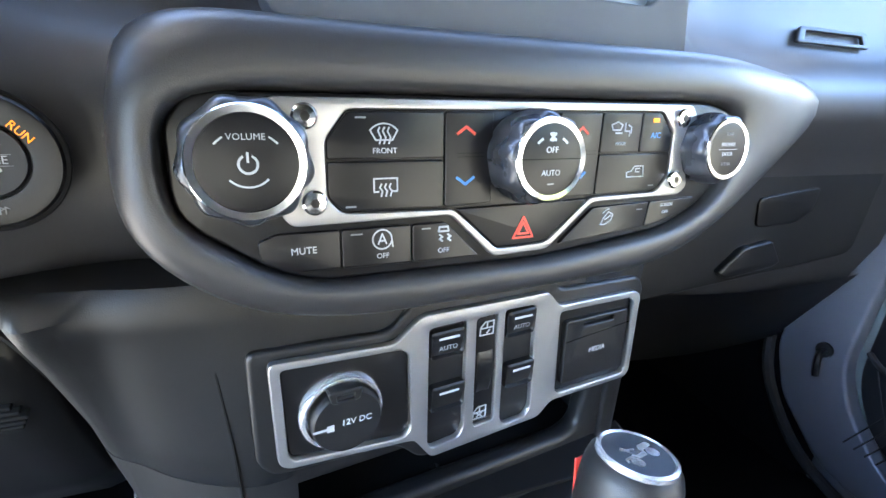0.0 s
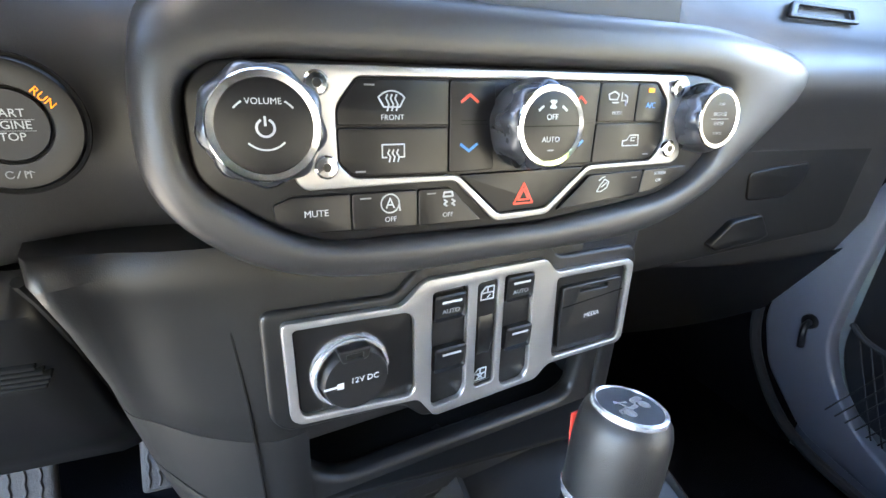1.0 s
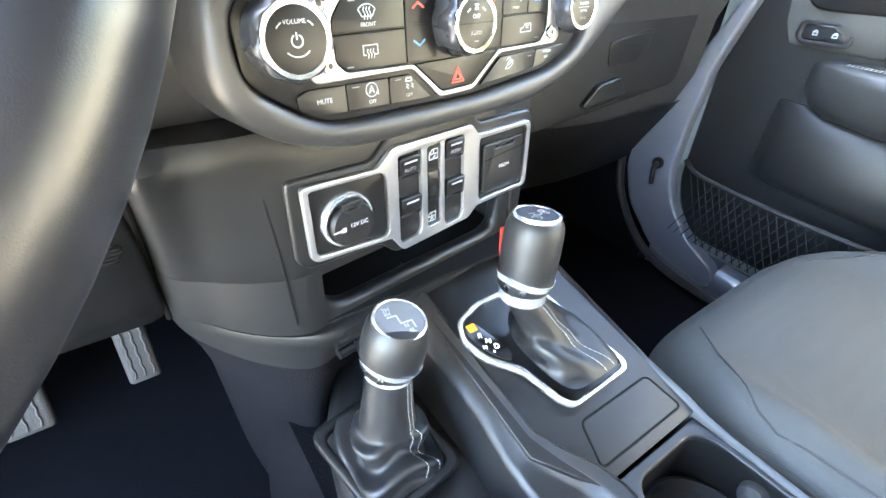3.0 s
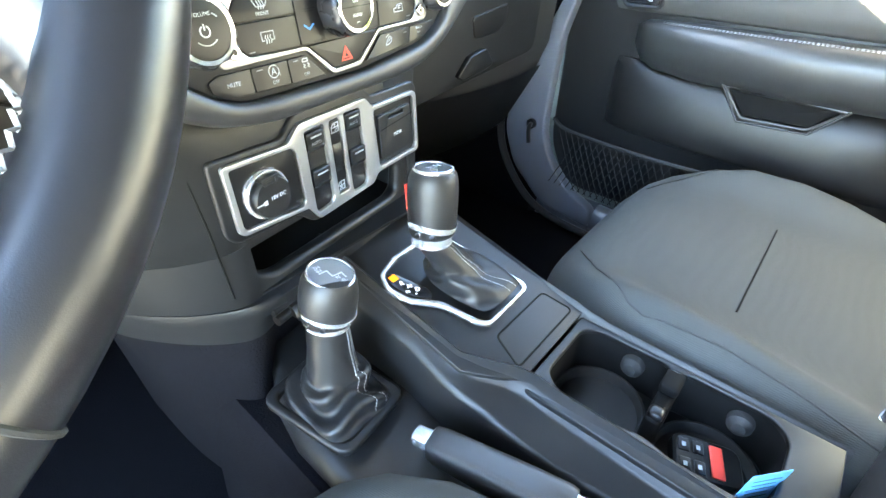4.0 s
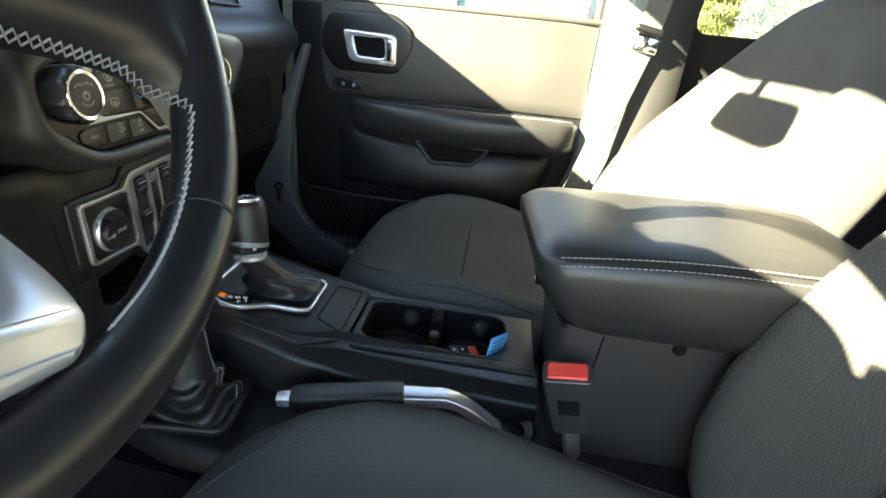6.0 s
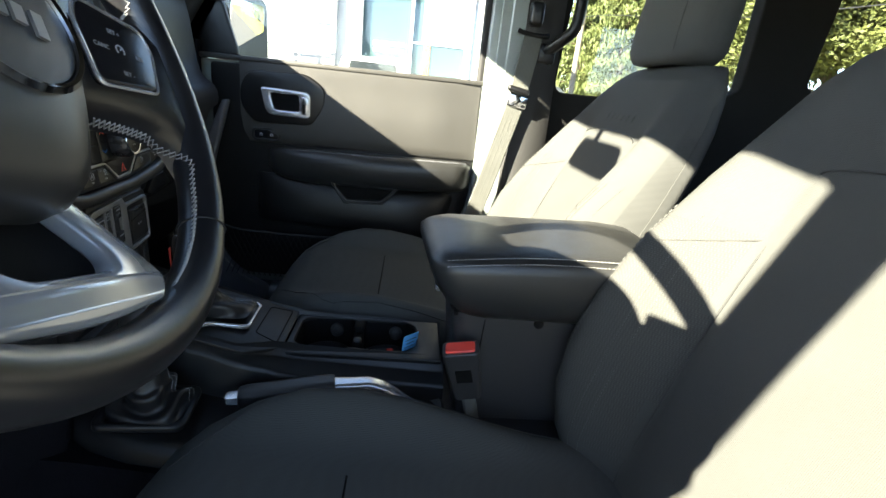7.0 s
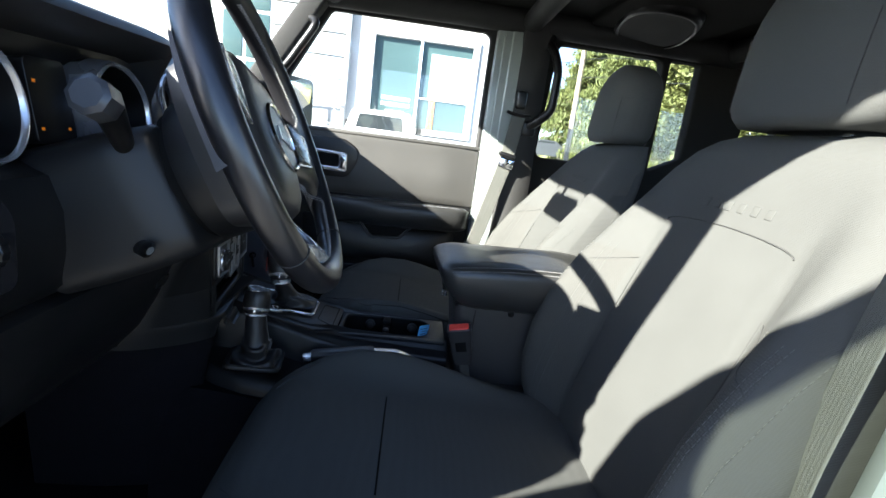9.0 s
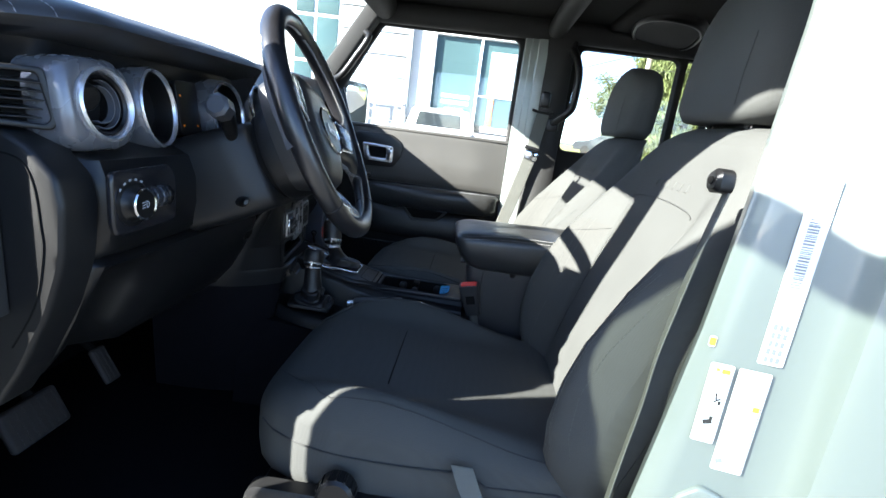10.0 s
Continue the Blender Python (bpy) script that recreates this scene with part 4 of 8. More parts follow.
    part("knee_seam", tube(smooth_line([(-0.2232, 0.0150, 1.080), (-0.2232, 0.034, 1.0555), (-0.2235, 0.062, 1.012), (-0.2240, 0.100, 0.945), (-0.2245, 0.132, 0.885)], 6), 0.0028, 8), M_RECESS, d, "dark joint beside the knee panel")
    slots = []
    for i in range(5):
        w = 0.034 - 0.004 * abs(i - 2)
        slots.append(rbox(-w / 2, w / 2, -0.0012, 0.0012, -0.004, 0.0025, 0.0008, m=face_frame((-0.250, 0.0430, 1.018), (1, 0.06, 0), (0, -0.92, -0.39)) @ pose(0, -0.0084 + 0.0042 * i, 0)))
    bm = bmesh.new()
    for s_ in slots:
        add(bm, s_)
    part("sensor_grille", bm, M_RECESS, kb, "small slotted grille")
    part("left_endcap", plate(round_poly([(0.095, 1.226), (0.22, 1.268), (0.33, 0.985), (0.19, 0.88), (0.15, 0.98), (0.125, 1.12)], 0.04), [], 0.012, 0.004, SIDE(-0.7235)), M_PLASTIC, d, "plain end cap of the dashboard")
    return d


dash = dashboard()


def knob(parent, u, v, r, h, label, bumps=6, face=M_BUTTON, phase=0.0):
    """Rotary knob: scalloped dark skirt, silver ring and flat black face. Returns the face's pose."""
    m = PA @ pose(u, v, 0)
    R = r * 1.16
    wob = lambda k, th: (0.0008 * math.cos((bumps + 2) * (th + phase)) if 1 < k < 6 else 0)
    kn = part("knob", lathe([(R * 0.96, -0.004), (R * 0.99, 0.0), (R, 0.004), (R * 0.995, h * 0.55), (R * 0.975, h * 0.75), (R * 0.93, h * 0.88), (R * 0.87, h * 0.94), (r * 0.9, h * 0.94)], m, 72, wob), M_KNOBSIDE, parent, label, crease=50)
    part("ring", lathe([(r * 1.0, h * 0.90), (r * 1.01, h * 0.97), (r * 0.985, h * 1.0), (r * 0.86, h * 0.985), (r * 0.84, h * 0.93)], m, 56), M_CHROME, kn, "bright silver ring")
    part("cap", lathe([(r * 0.86, h * 0.9), (r * 0.85, h * 0.972), (r * 0.82, h * 0.978), (0.0005, h * 0.972)], m, 56), face, kn, "flat black cap")
    return kn, m @ pose(0, 0, h * 0.975)


def ink(parent, m, lines, r=0.0003, mt=None, name="symbol"):
    return part(name, strokes(lines, m, r), mt or M_WHITEINK, parent, smooth=False)


def word(parent, m, text, size, mt=None, name="lettering", **k):
    return part(name, lettering(text, size, m, 0.00012, **k), mt or M_WHITEINK, parent, smooth=False)


def climate_panel():
    c = thing("climate_panel", "black climate and audio panel with silver plate and three knobs", "control panel", pose(0, 0.002, 1.145))
    c.matrix_world = Matrix.Identity(4)
    base = [(-0.1525, 0.0135), (-0.1425, 0.0238), (0.1145, 0.0258), (0.1372, 0.0195), (0.1422, 0.004), (0.1195, -0.0285), (0.0895, -0.0423), (0.008, -0.0508), (-0.1038, -0.0498), (-0.1215, -0.0428), (-0.1525, -0.0207)]
    part("backing", plate(round_poly(base, 0.011), [], 0.008, 0.0015, PA @ pose(0, 0, -0.0085)), M_SMOOTH, c, "satin black backing panel")
    # silver plate with its stepped lower edge
    opening = [(-0.0985, 0.007), (-0.0895, 0.0187), (0.0775, 0.0205), (0.0868, 0.010), (0.0868, -0.012), (0.0785, -0.0215), (0.0335, -0.0222), (0.0075, -0.0432), (-0.0205, -0.0440), (-0.0432, -0.0232), (-0.0925, -0.0222), (-0.0985, -0.016)]
    edge = [(-0.118, 0.0225), (0.0985, 0.0243), (0.1035, 0.017), (0.0965, 0.0), (0.1015, -0.0195), (0.096, -0.0238), (0.0350, -0.0247), (0.0088, -0.0465), (-0.0222, -0.0473), (-0.0446, -0.0257), (-0.1125, -0.0262), (-0.1165, -0.021), (-0.1055, 0.0), (-0.1215, 0.018)]
    part("silver_plate", plate(round_poly(edge, 0.003), [round_poly(opening, 0.003)], 0.0028, 0.0007, PA @ pose(0, 0, -0.0008)), M_SATIN, c, "satin silver plate", crease=30)
    for u, v in ((-0.1056, 0.0157), (-0.1035, -0.0168), (0.0905, 0.0172), (0.0895, -0.0150)):
        s = part("screw", lathe([(0.0, 0.001), (0.0046, 0.001), (0.0049, 0.0026), (0.004, 0.0034), (0.0, 0.0036)], PA @ pose(u, v, 0.0012), 20), M_CHROME, c, "bright star-head screw")
        part("recess", lathe([(0.0, 0.0), (0.0019, 0.0), (0.0019, 0.00025), (0.0, 0.0003)], PA @ pose(u, v, 0.0048), 6), M_SMOOTH, s)

    def key(pts, h=0.0012, r=0.0015, name="button"):
        return part(name, plate(round_poly(pts, r), [], h + 0.001, 0.0005, PA @ pose(0, 0, -0.001)), M_BUTTON, c)

    g = 0.0004
    k1 = key([(-0.0975, 0.0068), (-0.089, 0.0178), (-0.0480, 0.0182), (-0.0480, -0.0008), (-0.0978, -0.0006)])
    k2 = key([(-0.0978, -0.0014), (-0.0480, -0.0016), (-0.0480, -0.0222), (-0.0918, -0.0214), (-0.0978, -0.0155)])
    k3 = key([(-0.0472, 0.0183), (-0.024, 0.0186), (-0.024, -0.0215), (-0.0430, -0.0222), (-0.0472, -0.0222)])
    k4 = key([(0.0125, 0.0189), (0.0376, 0.0192), (0.0360, -0.0214), (0.0125, -0.0212)])
    k5 = key([(0.0384, 0.0192), (0.0638, 0.0195), (0.0632, -0.0002), (0.0376, -0.0002)])
    k6 = key([(0.0646, 0.0195), (0.0770, 0.0196), (0.0858, 0.0096), (0.0858, -0.0002), (0.0640, -0.0002)])
    k7 = key([(0.0376, -0.0010), (0.0858, -0.0010), (0.0858, -0.0116), (0.078, -0.0206), (0.0368, -0.0212)])
    hz = key([(-0.0418, -0.0235), (0.0322, -0.0228), (0.0070, -0.0424), (-0.0200, -0.0432)], 0.0016, 0.002, "hazard_button")
    m1 = key([(-0.1255, -0.0315), (-0.118, -0.0285), (-0.0940, -0.0288), (-0.0940, -0.0452), (-0.1150, -0.0444), (-0.1245, -0.039)])
    m2 = key([(-0.0932, -0.0288), (-0.0632, -0.0290), (-0.0632, -0.0460), (-0.0932, -0.0452)])
    m3 = key([(-0.0624, -0.0290), (-0.0465, -0.0290), (-0.0295, -0.0462), (-0.0624, -0.0460)])
    m4 = key([(0.0160, -0.0450), (0.0365, -0.0278), (0.0750, -0.0268), (0.0728, -0.0405)])
    m5 = key([(0.0758, -0.0268), (0.1100, -0.0258), (0.1020, -0.0335), (0.0850, -0.0392), (0.0737, -0.0404)])
    top = lambda u, v, a=0, h=0.0013: PA @ pose(u, v, h, 0, 0, a)
    # windscreen and rear heater signs
    m = top(-0.0745, 0.0098)
    ink(k1, m, [arc(0, -0.004, 0.0075, 40, 140, 8) + [(-0.0035, -0.003)] + [(0.0035, -0.003)] + [(0.0057, 0.0008)]] + [[(x, -0.0045), (x + 0.0007, -0.002), (x - 0.0005, 0.0005), (x + 0.0002, 0.002)] for x in (-0.002, 0, 0.002)])
    word(k1, top(-0.0742, 0.0025), "FRONT", 0.00319)
    m = top(-0.0742, -0.0118)
    ink(k2, m, [[(-0.005, 0.0032), (0.005, 0.0032), (0.005, -0.0022), (0.003, -0.0022)], [(-0.005, 0.0032), (-0.005, -0.0022), (-0.003, -0.0022)]] + [[(x, -0.0042), (x + 0.0006, -0.002), (x - 0.0005, -0.0005), (x + 0.0002, 0.001)] for x in (-0.002, 0, 0.002)])
    ink(k2, top(-0.089, -0.0196), [[(-0.002, 0), (0.002, 0)]], 0.00035, M_GREYINK)
    ink(k1, top(-0.084, 0.0155), [[(-0.002, 0), (0.002, 0)]], 0.00035, M_GREYINK)
    for kk, u, w in ((k3, -0.0375, 1), (k4, 0.0255, 0.8)):
        ink(kk, top(u, 0.0105), [[(-0.0042 * w, -0.0013), (0, 0.0017), (0.0042 * w, -0.0013)]], 0.0006, M_REDINK)
        ink(kk, top(u, -0.0108), [[(-0.0042 * w, 0.0013), (0, -0.0017), (0.0042 * w, 0.0013)]], 0.0006, M_BLUEINK)
        ink(kk, top(u, 0.0002), [[(-0.004, 0.0008), (0.009, 0.0008)], [(-0.004, -0.0008), (0.009, -0.0008)]], 0.0001, M_RECESS, "finger_bar")
    m = top(0.0505, 0.0115)
    ink(k5, m, [[(-0.007, 0.002), (-0.003, 0.0035), (0.0, 0.002), (-0.001, -0.0005), (-0.006, -0.0005), (-0.007, 0.002)], [(0.002, 0.003), (0.002, -0.001), (0.005, -0.001), (0.005, -0.0035)], [(0.004, 0.002), (0.006, 0.001), (0.006, -0.002)], [(-0.004, -0.002), (0.0, -0.002)]], 0.00035)
    word(k5, top(0.0505, 0.0042), "MODE", 0.00243)
    word(k6, top(0.0742, 0.0082), "A/C", 0.00426, M_BLUEINK)
    part("indicator", rbox(-0.0021, 0.0021, -0.0011, 0.0011, 0, 0.0004, 0.0002, m=top(0.0733, 0.0160)), M_ORANGE, k6, "lit amber lamp")
    ink(k7, top(0.0625, -0.0108), [[(-0.006, -0.002), (-0.006, 0.0005), (-0.003, 0.001), (-0.001, 0.0035), (0.005, 0.0035), (0.0055, -0.002), (-0.006, -0.002)], [(0.003, 0.0022), (0.0, 0.0022), (0.0, 0.0005), (0.0025, 0.0005)]], 0.0003)
    ink(k7, top(0.0745, -0.0178), [[(-0.0018, 0), (0.0018, 0)]], 0.0003, M_GREYINK)
    tri_ = lambda k: [(0, 0.0058 * k), (-0.0056 * k, -0.0042 * k), (0.0056 * k, -0.0042 * k), (0, 0.0058 * k)]
    ink(hz, top(-0.0060, -0.0352, 0, 0.0018), [tri_(1), tri_(0.55)], 0.00045, M_REDINK)
    word(m1, top(-0.1085, -0.0362), "MUTE", 0.00395)
    ink(m2, top(-0.0762, -0.0342), [arc(0, 0, 0.0042, 0, 350, 18), [(-0.0018, -0.002), (0, 0.0024), (0.0018, -0.002)], [(-0.001, -0.0006), (0.001, -0.0006)], [(0.0042, 0), (0.0046, -0.0035)]])
    word(m2, top(-0.0760, -0.0415), "OFF", 0.00319)
    ink(m2, top(-0.0872, -0.0312), [[(-0.0023, 0), (0.0023, 0)]], 0.00028, M_GREYINK)
    ink(m3, top(-0.0478, -0.0335), [[(-0.002, 0.0025), (0.002, 0.0025), (0.0025, 0.0005), (-0.0025, 0.0005), (-0.002, 0.0025)], [(-0.002, -0.001), (-0.0005, -0.002), (-0.002, -0.003), (-0.0005, -0.004)], [(0.002, -0.001), (0.0035, -0.002), (0.002, -0.003), (0.0035, -0.004)]], 0.0004)
    word(m3, top(-0.0477, -0.0418), "OFF", 0.00319)
    ink(m3, top(-0.0562, -0.0312), [[(-0.002, 0), (0.002, 0)]], 0.00028, M_GREYINK)
    ink(m4, top(0.0460, -0.0340), [[(-0.004, -0.003), (-0.002, 0.0005), (0.001, 0.0035), (0.004, 0.002), (0.003, -0.001), (-0.001, -0.003), (-0.004, -0.003)], [(-0.003, 0.003), (-0.001, 0.0045), (0.001, 0.005)], [(-0.001, -0.0005), (0.0025, 0.0015)]], 0.0003)
    ink(m4, top(0.0685, -0.0305), [[(-0.0018, 0), (0.0018, 0)]], 0.0003, M_GREYINK)
    word(m5, top(0.0885, -0.0292), "SCREEN", 0.00258)
    word(m5, top(0.0880, -0.0333), "OFF", 0.00258)
    # the three knobs
    kv, f = knob(c, -0.1268, 0.0002, 0.0192, 0.019, "scalloped dark chrome volume knob", 7, phase=0.2)
    word(kv, f @ pose(0, 0.0085, 0), "VOLUME", 0.00304, spacing=1.05)
    ink(kv, f @ pose(0.0, -0.0004, 0), [arc(0, 0, 0.0030, 120, 420, 16), [(0, 0.0008), (0, 0.0038)]], 0.0004)
    ink(kv, f, [arc(0, 0.0005, 0.0085, 225, 315, 12)], 0.0003)
    ink(kv, f, [arc(0, -0.003, 0.0135, 58, 44, 4), arc(0, -0.003, 0.0135, 122, 136, 4)], 0.0003)
    kf, f = knob(c, -0.0062, -0.0010, 0.0178, 0.0215, "scalloped dark chrome fan knob", 7, phase=0.5)
    ink(kf, f, [[(-0.0155, 0.0002), (0.0155, 0.0002)]], 0.0002, M_RECESS)
    word(kf, f @ pose(0, 0.0040, 0), "OFF", 0.00365)
    word(kf, f @ pose(0, -0.0058, 0), "AUTO", 0.00350)
    ink(kf, f @ pose(0, 0.0095, 0), [[(-0.0014, -0.0014), (0.0014, 0.0014)], [(0.0014, -0.0014), (-0.0014, 0.0014)], [(0, -0.0017), (0, 0.0017)], arc(0, -0.010, 0.0105, 60, 45, 3), arc(0, -0.010, 0.0105, 120, 135, 3)], 0.0005)
    ink(kf, f @ pose(0, -0.0105, 0), [[(-0.0015, 0), (0.0015, 0)]], 0.0003, M_GREYINK)
    kb, f = knob(c, 0.1115, 0.0015, 0.0160, 0.0165, "scalloped dark chrome browse knob", 7, phase=0.3)
    word(kb, f @ pose(0, 0.0024, 0), "BROWSE", 0.00274)
    word(kb, f @ pose(0, -0.0026, 0), "ENTER", 0.00274)
    ink(kb, f, [[(-0.007, -0.0001), (0.007, -0.0001)]], 0.00015)
    word(kb, f @ pose(0, 0.0078, 0), "TUNE", 0.00213, M_GREYINK)
    word(kb, f @ pose(0, -0.0078, 0), "SCROLL", 0.00213, M_GREYINK)


climate_panel()


def touch_screen():
    """Screen housing standing on the dashboard's top."""
    s = thing("touch_screen", "black touch screen in a textured grey housing on the dashboard", "screen", pose(0, 0, 0))
    m = face_frame((0.0, 0.060, 1.272), (math.cos(A4), math.sin(A4), 0), (math.sin(A4), -math.cos(A4), 0.16))
    mt = woven("carbon_texture_plastic", (0.10, 0.105, 0.11), 1200, 0.25)
    o = [(-0.118, -0.082), (0.121, -0.079), (0.124, 0.078), (-0.124, 0.078)]
    part("housing", plate(round_poly(o, [0.02, 0.003, 0.01, 0.02]), [round_poly([(-0.085, -0.054), (0.098, -0.054), (0.102, 0.066), (-0.10, 0.066)], 0.012)], 0.022, 0.002, m @ pose(0, 0, -0.012)), mt, s, "fine textured dark grey housing")
    part("bezel", plate(round_poly([(-0.086, -0.055), (0.099, -0.055), (0.103, 0.067), (-0.101, 0.067)], 0.012), [round_poly([(-0.076, -0.045), (0.089, -0.045), (0.093, 0.057), (-0.091, 0.057)], 0.006)], 0.010, 0.003, m @ pose(0, 0, -0.008)), mat("blue_grey_bezel", (0.16, 0.19, 0.23), 0.35, grain=(0, 0)), s)
    part("glass", plate(round_poly([(-0.078, -0.047), (0.091, -0.047), (0.095, 0.059), (-0.093, 0.059)], 0.006), [], 0.004, 0.001, m @ pose(0, 0, -0.009)), M_GLOSS, s, "dark glossy screen")


touch_screen()


def start_button():
    s = thing("start_button", "round black engine start button with amber run lamp", "button", pose(-0.2125, 0.02, 1.1415))
    m = face_frame((0.0, -0.003, 0.0), (1, 0.03, 0), (0.03, -1, 0.06)) @ Matrix.Scale(0.65, 4)
    part("gap", lathe([(0.0365, -0.008), (0.0395, 0.0008), (0.0388, 0.0012), (0.036, 0.0006)], m, 64), M_RECESS, s, "dark gap round the bezel")
    b = part("bezel", lathe([(0.037, -0.01), (0.037, 0.0005), (0.0355, 0.0025), (0.033, 0.003), (0.022, 0.0022), (0.0212, -0.004)], m, 64), M_SMOOTH, s, "black round bezel")
    k = part("button", lathe([(0.0203, -0.004), (0.0203, 0.0012), (0.0195, 0.0022), (0.0, 0.0016)], m, 48), M_BUTTON, s)
    for i, w in enumerate(("START", "ENGINE", "STOP")):
        word(k, m @ pose(0, 0.0065 - 0.0065 * i, 0.0021), w, 0.0064, M_WHITEINK)
    ink(k, m @ pose(0, 0.0031, 0.0021), [[(-0.013, 0), (0.013, 0)]], 0.00015, M_GREYINK)
    ink(k, m @ pose(0, -0.0031, 0.0021), [[(-0.013, 0), (0.013, 0)]], 0.00015, M_GREYINK)
    word(b, m @ pose(0.0195, 0.0150, 0.0030, 0, 0, -48), "RUN", 0.0065, M_ORANGE)
    ink(b, m @ pose(0, -0.0275, 0.0028), [arc(-0.004, 0, 0.002, 40, 330, 10), [(-0.001, -0.002), (0.001, 0.002)], [(0.003, -0.002), (0.003, 0.002), (0.005, 0.001), (0.003, 0)], [(0.0055, -0.002), (0.0055, 0.002), (0.0075, 0.001)]], 0.0003, M_GREYINK)


start_button()

# ---- centre stack and console ----
def centre_stack():
    d = thing("centre_stack", "black lower centre stack with open tray", "centre stack", pose(0, 0, 0))
    yB = lambda x: 0.030 + 0.14 * x

    def ring(z, xl, yl, x1, dy=0.0, depth=0.3):
        """Section of the stack: flat front, soft left flank running back to the footwell."""
        a, f = Vector((-0.138, yB(-0.138) + 0.25 * dy)), Vector((xl, yl))
        m = a.lerp(f, 0.45) + Vector((-0.012, -0.008))
        left = [(p.x, p.y) for p in smooth_line([Vector((-0.10, yB(-0.10) + dy, 0)), Vector((a.x, a.y, 0)), Vector((m.x, m.y, 0)), Vector((f.x, f.y, 0)), Vector((xl - 0.004, depth, 0))], 6)]
        right = round_poly([(x1 + 0.008, depth), (x1, yB(x1) + dy), (x1 - 0.06, yB(x1 - 0.06) + dy)], [0, 0.012, 0], 5)
        return [(x, y, z) for x, y in left + right]
    up = [ring(1.088, -0.228, 0.040, 0.150, 0.02), ring(1.079, -0.224, 0.030, 0.138, 0.004), ring(1.068, -0.2225, 0.035, 0.134), ring(1.05, -0.2225, 0.048, 0.132), ring(1.0, -0.2228, 0.080, 0.131), ring(0.975, -0.223, 0.092, 0.130), ring(0.9735, -0.223, 0.093, 0.129, 0.004)]
    part("fascia", loft(up), M_PLASTIC, d, "grained black fascia", crease=50)
    lowr = [ring(0.9165, -0.2235, 0.122, 0.126, -0.010), ring(0.914, -0.2235, 0.123, 0.127, -0.015), ring(0.905, -0.2236, 0.128, 0.126, -0.016), ring(0.895, -0.2238, 0.134, 0.125, -0.006), ring(0.875, -0.224, 0.146, 0.122, 0.004), ring(0.84, -0.212, 0.152, 0.12, 0.02), ring(0.78, -0.20, 0.16, 0.12, 0.05), ring(0.58, -0.19, 0.18, 0.12, 0.10)]
    part("base", loft(lowr[:5]), M_PLASTIC, d, crease=50)
    part("base_carpet", loft(lowr[4:]), M_CARPET, d, "black carpeted lower flank", crease=50)
    cheek = [[(x, y, z) for x, y, z in ring(z, xl, yl, 0.128, 0.002)] for z, xl, yl in ((0.974, -0.223, 0.092), (0.9155, -0.2235, 0.122))]
    keep = [i for i, v in enumerate(cheek[0]) if v[0] < -0.115]
    part("tray_cheek", loft([[r[i] for i in keep] + [(-0.115, 0.2, r[0][2])] for r in cheek]), M_PLASTIC, d, crease=50)
    x0, x1 = 0.108, 0.130
    part("tray_cheek", loft([[(x, y, z) for x, y in round_poly([(x0, yB(x0) - 0.004), (x1, yB(x1) - 0.002), (x1, 0.2), (x0, 0.2)], [0.004, 0.012, 0.002, 0.002], 5)] for z in (0.975, 0.9155)]), M_PLASTIC, d)
    # the slot's darkness comes from a shade-black colour as well as its depth
    part("tray", rbox(-0.13, 0.12, 0.10, 0.13, 0.91, 0.976, 0.003), M_RECESS, d, "near-black open tray, its shade in the colour")
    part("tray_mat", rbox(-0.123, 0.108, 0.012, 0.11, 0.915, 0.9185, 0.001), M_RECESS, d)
    slot = round_poly([(-0.1185, -0.029), (0.094, -0.034), (0.090, -0.068), (0.078, -0.074), (-0.100, -0.072), (-0.1185, -0.056)], [0.006, 0.008, 0.008, 0.010, 0.012, 0.012], 6)
    part("tray_bezel", plate(round_poly([(-0.134, -0.0245), (0.114, -0.0275), (0.114, -0.094), (-0.130, -0.094)], 0.006), [slot], 0.016, 0.005, PB @ pose(0, 0, -0.0205)), M_PLASTIC, d, "rounded black tray opening")
    for i in range(3):
        part("ridge", tube([PB @ Vector((x, -0.090 - 0.0095 * i, 0.002 + 0.0035 * i - 0.05 * (x > 0.1))) for x in (-0.118, -0.06, 0.0, 0.06, 0.104)], 0.0052, 10), M_SMOOTH, d, "moulded ridge under the tray")
    part("ledge", loft([[(x, yB(x) - 0.02 - 0.012 * k, 0.900 - 0.012 * k + 0.003 * math.sin(k * 9)) for x in (-0.10, -0.05, 0.0, 0.06, 0.10)] + [(x, yB(x) + 0.02, 0.898 - 0.012 * k) for x in (0.10, 0.06, 0.0, -0.05, -0.10)] for k in (0, 0.3, 0.6, 1.0)]), M_SMOOTH, d)
    part("side_seam", tube([(-0.1495, 0.0125, 1.06), (-0.1445, 0.012, 1.0), (-0.1415, 0.011, 0.93)], 0.0008, 6), M_RECESS, d)
    return d


centre_stack()


